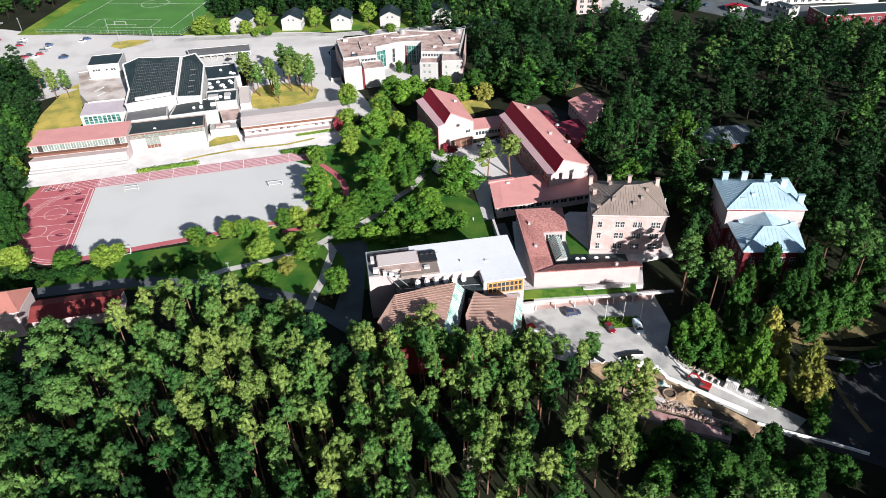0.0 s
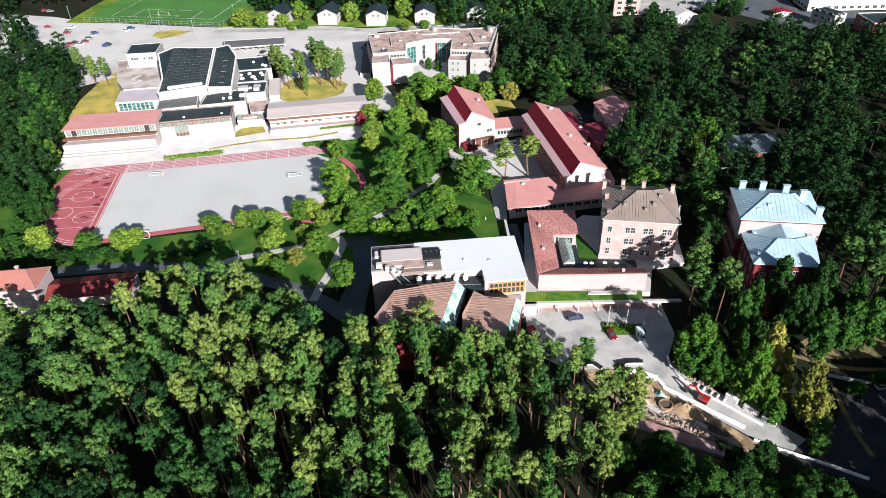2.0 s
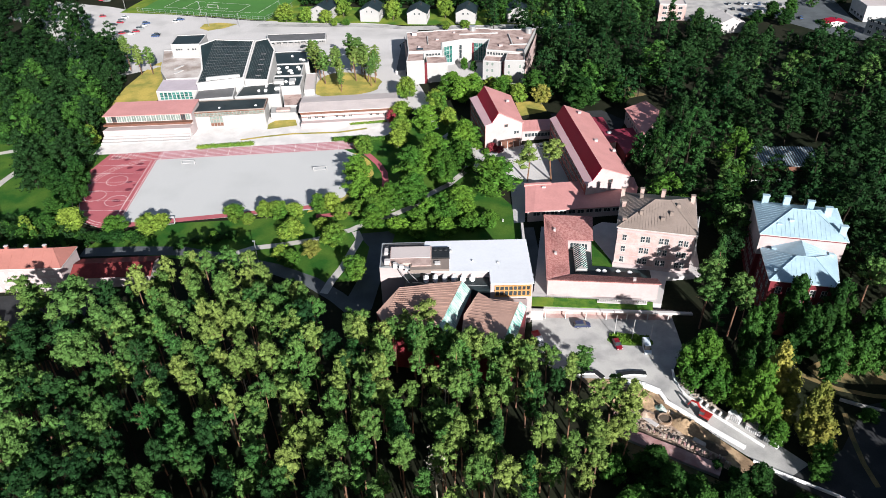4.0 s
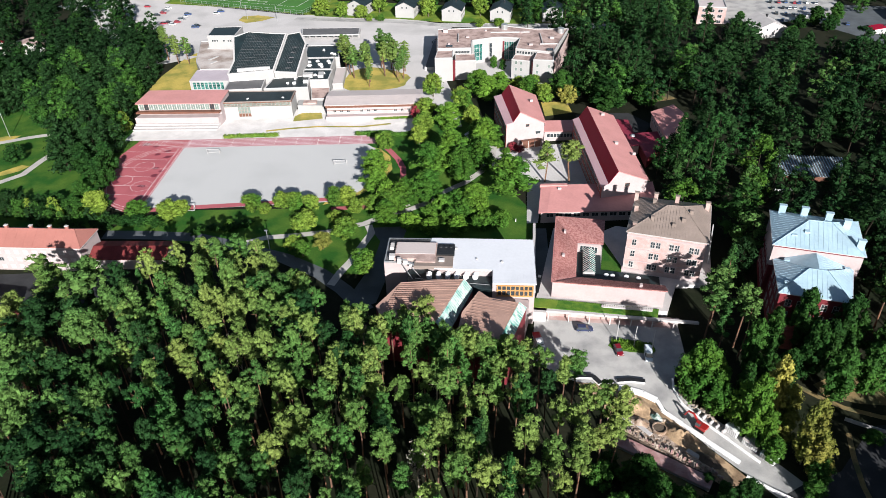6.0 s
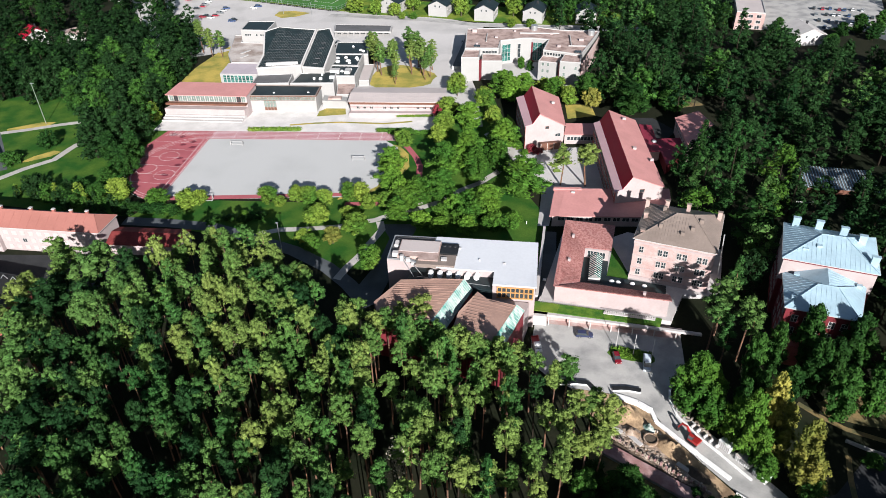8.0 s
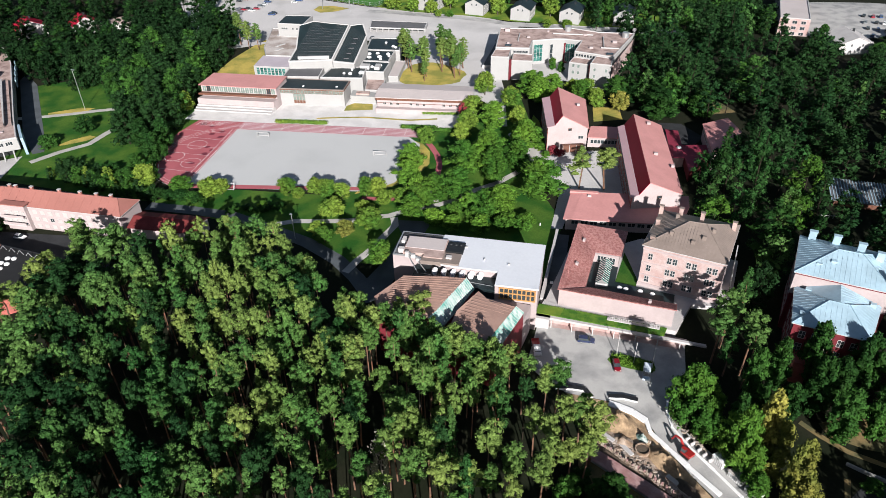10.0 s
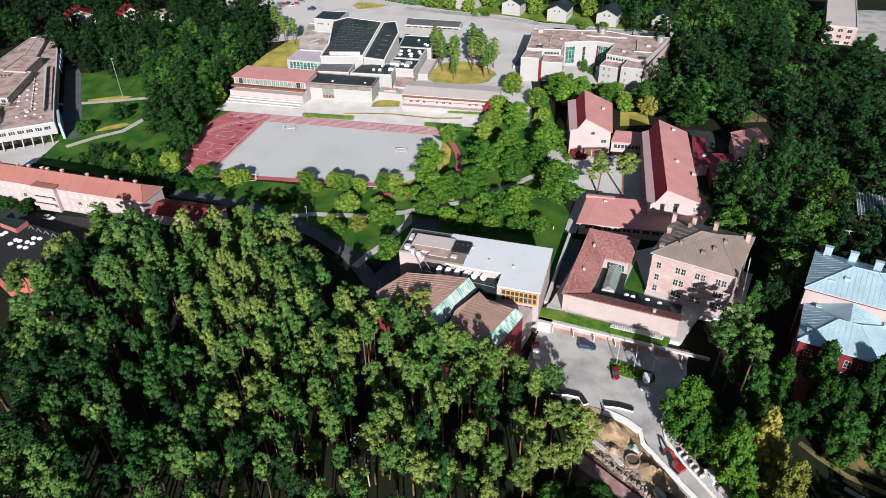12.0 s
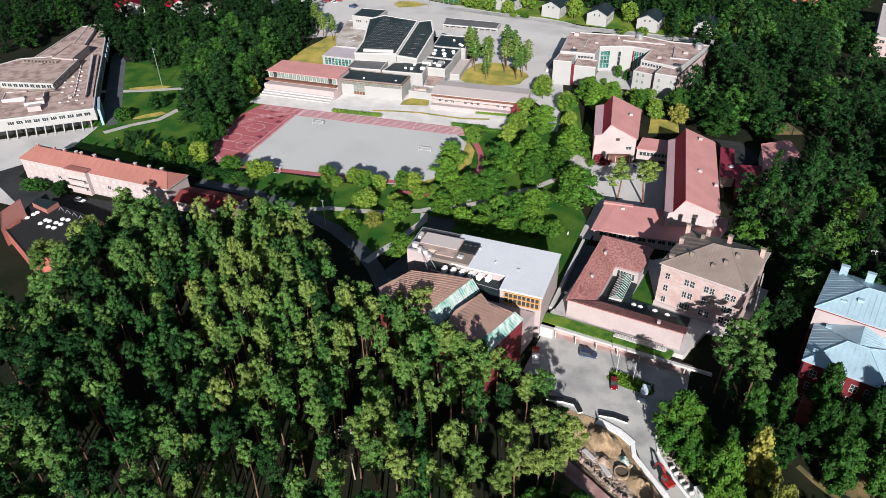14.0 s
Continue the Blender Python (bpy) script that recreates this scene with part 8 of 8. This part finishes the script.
for x, y in ((42.2, 147.2), (46.8, 146.0), (51.4, 145.4)):
    ob = thing("flagpole", "bare white flagpole in hedge island", "flagpole", on_ground(x, y, 0, 0), "flagpoles")
    bm = bmesh.new()
    bar(bm, (0, 0, -0.3), (0, 0, 7.4), 0.16, sides=8)
    part("pole", bm, "trimpaint", ob)
    bm = bmesh.new()
    bmesh.ops.create_icosphere(bm, subdivisions=1, radius=0.13, matrix=Matrix.Translation((0, 0, 7.45)))
    part("finial", bm, "steel", ob)


def goal(x, y, ang, w=5.0, h=2.0):
    ob = thing("football_goal", "white steel football goal", "goal", on_ground(x, y, ang, 0.1), "goals on the pitch")
    for p, q in (((-w / 2, 0, 0), (-w / 2, 0, h)), ((w / 2, 0, 0), (w / 2, 0, h)), ((-w / 2, 0, h), (w / 2, 0, h)), ((-w / 2, 0, 0.05), (-w / 2, 1.3, 0.05)), ((w / 2, 0, 0.05), (w / 2, 1.3, 0.05)), ((-w / 2, 1.3, 0.05), (w / 2, 1.3, 0.05)), ((-w / 2, 0, h), (-w / 2, 1.3, 0.05)), ((w / 2, 0, h), (w / 2, 1.3, 0.05))):
        bm = bmesh.new()
        bar(bm, p, q, 0.14)
        part("bar", bm, "trimpaint", ob)


goal(-120.8, 226.8, 13.9)
goal(-66.3, 227.8, 13.9)
goal(-108.4, 185.8, 193.9)
goal(-204, 432.5, -6, 7.3, 2.4)


def fence(pts, h, label, step=3.0):
    ob = thing("mesh_fence", label, "fence", pose(pts[0][0], pts[0][1], 0))
    sh = Matrix.Translation((-pts[0][0], -pts[0][1], 0))
    for p, q in zip(pts, pts[1:]):
        n = max(1, int((Vector(q) - Vector(p)).length / step))
        for i in range(n):
            a, c = lerp2(p, q, i / n), lerp2(p, q, (i + 1) / n)
            za, zc = G(*a), G(*c)
            bm = bmesh.new()
            bar(bm, (*a, za - 0.2), (*a, za + h), 0.12)
            bmesh.ops.transform(bm, matrix=sh, verts=bm.verts)
            part("post", bm, "steel", ob)
            bm = bmesh.new()
            for k in (0.1, 0.5, 1.0):
                bar(bm, (*a, za + h * k), (*c, zc + h * k), 0.07)
            bmesh.ops.transform(bm, matrix=sh, verts=bm.verts)
            part("rail", bm, "steel", ob)


fence([(-251, 421), (-205, 415), (-159, 409), (-152, 440)], 2.6, "pale steel fence round the football turf", 4.0)
alley = Building("alley_wall", "white low wall along the alley", 17, 176, "wall")
alley.walls([(14.2, 196), (13.4, 196), (17.9, 160), (18.8, 160)], 1, 4.6, "concrete")
alley.boxes("manhole", [(18.8, 170, 2.7, 0.9, 0.9, 0.3), (20.4, 161, 2.3, 1.0, 1.0, 0.3)], "plasticwhite")
alley.walls([(18.8, 150.8), (22.8, 151.4), (22.8, 158.6), (19.4, 159.6)], 0, 4.7, "concrete", "landing")


# ---- road works ----
def low_wall(name, label, pts, w, h, material, cap=None):
    """A low wall in straight stretches, each a part."""
    ob = thing(name, label, "wall", pose(pts[0][0], pts[0][1], 0))
    sh = Matrix.Translation((-pts[0][0], -pts[0][1], 0))
    for p, q in zip(pts, pts[1:]):
        z = min(G(*p), G(*q))
        d = (Vector(q) - Vector(p)).normalized()
        s = Vector((-d.y, d.x)) * w / 2
        ring = [(p[0] + s.x, p[1] + s.y), (p[0] - s.x, p[1] - s.y), (q[0] - s.x, q[1] - s.y), (q[0] + s.x, q[1] + s.y)]
        bm = bmesh.new()
        prism(bm, ring, z - 0.8, z + h)
        bmesh.ops.transform(bm, matrix=sh, verts=bm.verts)
        part("wall_length", bm, material, ob)
        if cap:
            bm = bmesh.new()
            prism(bm, inset(ring, -0.06), z + h, z + h + 0.12)
            bmesh.ops.transform(bm, matrix=sh, verts=bm.verts)
            part("coping", bm, cap, ob)
    return ob


low_wall("parapet_wall", "curved pale concrete parapet wall with dark top", [(30.0, 131.6), (33.8, 132.9), (37.0, 133.4), (39.0, 131.4)], 1.2, 0.6, "plasticwhite", "darkmetal")
low_wall("parapet_wall", "curved pale concrete parapet wall with dark top", [(43.0, 133.2), (46.2, 134.2), (49.8, 134.4)], 1.1, 0.6, "plasticwhite", "darkmetal")
low_wall("kerb_wall", "broad curving white concrete kerb wall by the dig", [(43.4, 131.2), (46.4, 131.0), (49.4, 130.5), (52.7, 129.0)], 1.7, 0.5, "plasticwhite")
low_wall("kerb_wall", "curving white concrete kerb wall by the road", [(52.7, 129.0), (54.1, 126.0), (58.3, 123.0), (63.3, 119.6), (70.6, 114.6)], 1.0, 0.6, "plasticwhite")
low_wall("kerb_wall", "white concrete kerb on the wood side", [(56.6, 137.0), (56.8, 133.6), (58.6, 129.4), (63.0, 125.0), (68.8, 120.6), (75.0, 115.6)], 0.5, 0.5, "plasticwhite")
low_wall("white_barrier", "long white plastic road barrier", [(71.7, 111.1), (76.5, 108.8), (82, 106.6), (88, 104.2), (93.5, 101.7)], 0.32, 0.8, "plasticwhite")
low_wall("garden_wall", "pale low wall beside the shaded road", [(95.4, 131.8), (99.5, 130.6), (103.2, 129.8), (110, 129.4)], 0.35, 0.9, "white")
low_wall("retaining_wall", "dark low retaining wall before the white block", [(-26, 323.5), (-14, 322.0), (-4, 318.6), (8, 317.6)], 0.5, 1.2, "darkmetal", "trimpaint")
low_wall("plank_walk", "pinkish plank walkway beside the dig", [(41.6, 115.4), (49, 112.6), (56.4, 109.8), (64.0, 107.0)], 3.2, 0.9, "white", "plankpink")


def boulder(bm, x, y, z, r, rng):
    k = len(bm.verts)
    g = bmesh.ops.create_icosphere(bm, subdivisions=1, radius=r, matrix=Matrix.Translation((x, y, z)))
    for v in g["verts"]:
        v.co += Vector(rng.normal(size=3) * r * 0.26)
        v.co.z *= 0.7


def stone_row(label, pts, n, spread, size, seed, lim=60):
    rng = np.random.default_rng(seed)
    for i in range(n):
        k = rng.random() * (len(pts) - 1)
        a = lerp2(pts[int(k)], pts[int(k) + 1], k - int(k))
        x, y = a[0] + float(rng.normal()) * spread, a[1] + float(rng.normal()) * spread
        bm = bmesh.new()
        r = size * float(rng.uniform(0.5, 1.4))
        boulder(bm, 0, 0, 0, r, rng)
        me = finish("boulder", bm, "stone")
        ob = new("boulder", me)
        ob.matrix_basis = pose(x, y, G(x, y) + r * 0.35)
        tagged(ob, label, "stone", "loose stones of the dig")


stone_row("pale rough quarried stone in the dig", [(42.5, 121.0), (48, 118.6), (54, 115.6), (60, 112.6), (66, 109.4)], 22, 0.6, 0.4, 51)
stone_row("pale rough stone at the road's edge", [(57.6, 134.4), (60.4, 130.0), (64.6, 126.6), (69, 123.2)], 18, 0.45, 0.36, 52)
stone_row("pale broken stone beside the sand", [(49, 122), (52.5, 121), (55, 123.6)], 12, 0.9, 0.32, 53)


def mound(name, label, x, y, rx, ry, h, ang, material, seed):
    rng = np.random.default_rng(seed)
    bm = bmesh.new()
    n, m = 18, 7
    rows = []
    for j in range(m + 1):
        k = j / m
        rows.append([bm.verts.new((rx * k * math.cos(2 * math.pi * i / n), ry * k * math.sin(2 * math.pi * i / n), h * (1 - k) ** 1.2 * (1 + 0.26 * float(rng.normal())) - 0.25 * k)) for i in range(n)] if j else [bm.verts.new((0, 0, h))])
    for i in range(n):
        bm.faces.new((rows[0][0], rows[1][i], rows[1][(i + 1) % n]))
    for j in range(1, m):
        for i in range(n):
            bm.faces.new((rows[j][i], rows[j + 1][i], rows[j + 1][(i + 1) % n], rows[j][(i + 1) % n]))
    ob = new(name, finish(name, bm, material, True))
    ob.matrix_basis = on_ground(x, y, ang)
    tagged(ob, label, "mound")


mound("sand_mound", "large heap of ochre sand", 46.6, 126.6, 5.6, 3.8, 3.0, -20, "sand", 61)
mound("sand_mound", "long heap of ochre sand beside the road", 58.0, 119.2, 5.2, 2.8, 2.5, -33, "sand", 62)
mound("sand_mound", "low rubble-strewn heap of sand", 48.6, 121.4, 3.8, 2.4, 1.3, -20, "palesand", 66)
mound("sand_mound", "low heap of excavated sand", 41.2, 126.6, 2.6, 2.4, 1.2, 10, "sand", 63)
mound("soil_mound", "dark heap of wet soil", 63.6, 114.0, 4.2, 2.0, 1.0, -30, "soil", 64)
mound("tarpaulin", "crumpled pale green tarpaulin over a heap", 52.6, 123.8, 2.0, 1.3, 1.5, -30, "tarp", 67)


def well_ring(x, y, r, h):
    """A round concrete well shaft with soil in it."""
    ob = thing("well_ring", "round weathered concrete well ring in the dig", "well", on_ground(x, y, 0))
    n = 20
    bm = bmesh.new()
    rings = [[bm.verts.new((q * math.cos(2 * math.pi * i / n), q * math.sin(2 * math.pi * i / n), z)) for i in range(n)] for q, z in ((r, -0.3), (r, h), (r - 0.25, h), (r - 0.25, -0.3))]
    for u, v in zip(rings, rings[1:] + rings[:1]):
        for i in range(n):
            bm.faces.new((u[i], u[(i + 1) % n], v[(i + 1) % n], v[i]))
    part("shaft", bm, "palesand", ob)
    bm = bmesh.new()
    bmesh.ops.create_cone(bm, cap_ends=True, segments=n, radius1=r - 0.26, radius2=r - 0.3, depth=0.4, matrix=Matrix.Translation((0, 0, h - 0.5)))
    part("fill", bm, "soil", ob, "dark soil fill")


well_ring(53.2, 120.2, 1.7, 0.9)


def revetment(p, q, n, seed):
    """Uneven timber posts along the trench's edge."""
    rng = np.random.default_rng(seed)
    ob = thing("trench_revetment", "uneven pale timber posts along the trench", "revetment", pose(p[0], p[1], 0))
    d = (Vector(q) - Vector(p)).normalized()
    ang = math.degrees(math.atan2(d.y, d.x))
    for i in range(n):
        x, y = lerp2(p, q, i / (n - 1))
        y += float(rng.normal()) * 0.12
        w, h = float(rng.uniform(0.22, 0.42)), float(rng.uniform(0.5, 1.5))
        bm = bmesh.new()
        box(bm, -w / 2, w / 2, -0.2, 0.2, -0.4, h, pose(x - p[0], y - p[1], G(x, y), float(rng.normal()) * 6, float(rng.normal()) * 6, ang))
        part("post", bm, "stone" if i % 3 else "plankpink", ob)


revetment((41.2, 120.0), (66.5, 109.6), 58, 81)
for x, y, a_, lx in ((49.4, 119.6, -38, 5.0), (45.2, 121.2, -25, 3.4), (60.6, 114.8, -30, 3.0)):
    ob = thing("concrete_slab", "pale concrete slab lying in the dig", "slab", on_ground(x, y, a_, 0.15))
    bm = bmesh.new()
    box(bm, -lx / 2, lx / 2, -0.55, 0.55, 0, 0.35)
    bmesh.ops.bevel(bm, geom=bm.edges[:], offset=0.05, segments=1, affect="EDGES")
    part("slab", bm, "concrete", ob)
# a flat soil strip stands in for the trench and its shadow
drape("trench", strip([(41.0, 118.6), (48, 115.6), (56, 112.4), (65, 108.8)], 1.8), "soil", 0.1, "flat dark soil strip for the shaded trench beside the walkway")


drape("rubble_floor", [(43, 122.4), (48, 123.6), (53, 120.6), (57, 117.0), (62.5, 113.6), (66, 110.4), (62, 110.6), (54, 113.8), (47, 117.2), (42.4, 119.4)], "palesand", 0.12, "pale broken rubble on the dig's floor")
drape("brown_bank", [(40, 114.6), (48, 111.6), (58, 107.6), (64, 104.6), (60, 101.5), (48, 104.5), (41, 108.5)], "brownbank", 0.09, "dry brown bank below the walkway")


def rubble(name, label, poly, n, seed):
    """Small broken stones strewn over a patch, joined into one mesh."""
    rng = np.random.default_rng(seed)
    x0, y0, x1, y1 = min(p[0] for p in poly), min(p[1] for p in poly), max(p[0] for p in poly), max(p[1] for p in poly)
    pts = np.stack([rng.uniform(x0, x1, n), rng.uniform(y0, y1, n)], 1)
    pts = pts[inside(pts, poly)]
    v, f = [], []
    for x, y in pts:
        r, z, k = float(rng.uniform(0.08, 0.26)), G(x, y), len(v)
        q = rng.normal(size=(8, 3)) * 0.16 + np.array([(i & 1, i >> 1 & 1, i >> 2) for i in range(8)]) * 2 - 1
        v += (q * r * np.array([1, 0.8, 0.6]) + np.array([x, y, z + 0.12 + r * 0.3])).tolist()
        f += [(k + a, k + b, k + c, k + d) for a, b, c, d in ((0, 2, 3, 1), (4, 5, 7, 6), (0, 1, 5, 4), (2, 6, 7, 3), (0, 4, 6, 2), (1, 3, 7, 5))]
    me = bpy.data.meshes.new(name)
    me.from_pydata(v, [], f)
    me.materials.append(M["stone"])
    tagged(new(name, me), label, "rubble", kind="stuff")


rubble("stone_rubble", "pale broken stones strewn in the dig", [(43, 121.4), (49, 122), (57, 116.0), (66, 110.6), (63, 110.2), (54, 113.8), (43, 119.0)], 1500, 71)
rubble("edge_rubble", "pale stones heaped along the road's edge", [(57.4, 135), (60.2, 131.4), (70, 123.6), (69, 122.4), (60, 129.0), (57, 132.6)], 380, 72)


def excavator(x, y, ang):
    ob = thing("excavator", "red tracked excavator with folded boom", "excavator", on_ground(x, y, ang) @ Matrix.Scale(0.82, 4))
    red = paint("excavator_red", (0.30, 0.02, 0.02))
    for sy in (-1.0, 1.0):
        bm = bmesh.new()
        extrude_profile(bm, ((-1.7, 0.35), (-1.4, 0), (1.4, 0), (1.7, 0.35), (1.4, 0.75), (-1.4, 0.75)), 0.28)
        bmesh.ops.transform(bm, matrix=Matrix.Translation((0, sy, 0)), verts=bm.verts)
        part("track", bm, "rubber", ob)
    bm = bmesh.new()
    extrude_profile(bm, ((-1.8, 0.8), (1.3, 0.8), (1.3, 1.4), (-0.2, 1.7), (-1.9, 1.8)), 1.2)
    bmesh.ops.bevel(bm, geom=bm.edges[:], offset=0.08, segments=1, affect="EDGES")
    part("upper_body", bm, red, ob)
    bm = bmesh.new()
    extrude_profile(bm, ((-0.1, 1.4), (1.35, 1.4), (1.2, 2.8), (0.0, 2.8)), 0.5)
    bmesh.ops.transform(bm, matrix=Matrix.Translation((0, 0.65, 0)), verts=bm.verts)
    cab = part("cab", bm, "glass", ob)
    bm = bmesh.new()
    box(bm, -0.05, 1.25, 0.12, 1.18, 2.8, 2.9)
    part("cab_roof", bm, red, cab)
    bm = bmesh.new()
    bar(bm, (1.0, -0.2, 1.5), (3.0, -0.2, 3.9), 0.5, 0.45)
    bar(bm, (2.9, -0.2, 3.8), (4.7, -0.2, 3.5), 0.45, 0.4)
    part("boom", bm, red, ob)
    bm = bmesh.new()
    bar(bm, (4.6, -0.2, 3.6), (5.4, -0.2, 1.3), 0.35, 0.35)
    part("arm", bm, red, ob)
    bm = bmesh.new()
    extrude_profile(bm, ((4.8, 0.5), (5.6, 0.3), (5.9, 0.9), (5.4, 1.4)), 0.5)
    part("bucket", bm, "darkmetal", ob)
    bm = bmesh.new()
    bar(bm, (1.3, -0.2, 1.5), (2.2, -0.2, 3.2), 0.14)
    part("hydraulic_ram", bm, "steel", ob)


excavator(62.6, 122.6, 145)


def container(x, y, ang, lx, ly, h, label, roof="plasticwhite"):
    ob = thing("site_container", label, "container", on_ground(x, y, ang))
    bm = bmesh.new()
    box(bm, -lx / 2, lx / 2, -ly / 2, ly / 2, 0.15, h)
    bmesh.ops.bevel(bm, geom=bm.edges[:], offset=0.05, segments=1, affect="EDGES")
    part("body", bm, "plasticwhite", ob)
    bm = bmesh.new()
    box(bm, -lx / 2 - 0.08, lx / 2 + 0.08, -ly / 2 - 0.08, ly / 2 + 0.08, h, h + 0.14)
    part("roof", bm, roof, ob)
    for k in range(int(lx / 0.5)):
        bm = bmesh.new()
        x0 = -lx / 2 + 0.25 + 0.5 * k
        box(bm, x0, x0 + 0.2, -ly / 2 - 0.05, -ly / 2 + 0.02, 0.3, h - 0.2)
        part("rib", bm, "trimpaint", ob)


container(69.8, 123.0, -42, 3.0, 2.2, 1.9, "white site container beside the road")
container(73.6, 120.0, -38, 3.6, 2.2, 1.7, "white site skip with ribbed sides", "paleroof")
container(77.0, 117.0, -40, 3.4, 2.2, 1.6, "white site container at the road's end")
for x, y in ((62.4, 127.0), (63.6, 126.0), (65.2, 124.8), (66.4, 123.8), (67.8, 122.8)):
    ob = thing("barrier_block", "white concrete barrier block", "barrier", on_ground(x, y, -42), "road barriers")
    bm = bmesh.new()
    extrude_profile(bm, ((-0.3, 0), (0.3, 0), (0.12, 0.8), (-0.12, 0.8)), 0.6)
    part("block", bm, "concrete", ob)

# ---- dead pines ----
DEAD = tree_meshes([(leaf_quads(np.random.default_rng(5), np.random.default_rng(9).uniform((-1.7, -1.7, 9.5), (1.7, 1.7, 16.5), (18, 3)), np.full((18, 3), 0.9), 10, 0.34, None), trunk_quads(np.random.default_rng(6), 17, 0.2, 0.2, 12, 5, 0.4))], "dead", "deadtwigs", "deadtwigs")
rng = np.random.default_rng(71)
for x, y in ((-47.5, 110.5), (3.4, 89.0), (1.0, 113.0), (-75.4, 107.0), (-36.1, 68.5)):
    plant("dead_pine", "dry grey pine with bare twigs", "tree", DEAD, x, y, 1.05, 1.0, rng, "dead pines")

# ---- white marker posts in the park ----
for x, y in ((0.0, 203.0), (2.0, 202.4), (7.2, 199.4), (-30.0, 210.5), (-28.3, 209.5), (-26.7, 208.4), (-25.0, 207.1), (-31.7, 211.5), (-24.8, 232.2), (-39.0, 202.2)):
    ob = thing("marker_post", "short white marker post in the grass", "post", on_ground(x, y, 0), "marker posts")
    bm = bmesh.new()
    bmesh.ops.create_cone(bm, cap_ends=True, segments=8, radius1=0.16, radius2=0.13, depth=1.0, matrix=Matrix.Translation((0, 0, 0.5)))
    part("post", bm, "plasticwhite", ob)
    bm = bmesh.new()
    bmesh.ops.create_cone(bm, cap_ends=True, segments=8, radius1=0.2, radius2=0.05, depth=0.2, matrix=Matrix.Translation((0, 0, 1.1)))
    part("cap", bm, "trimpaint", ob)
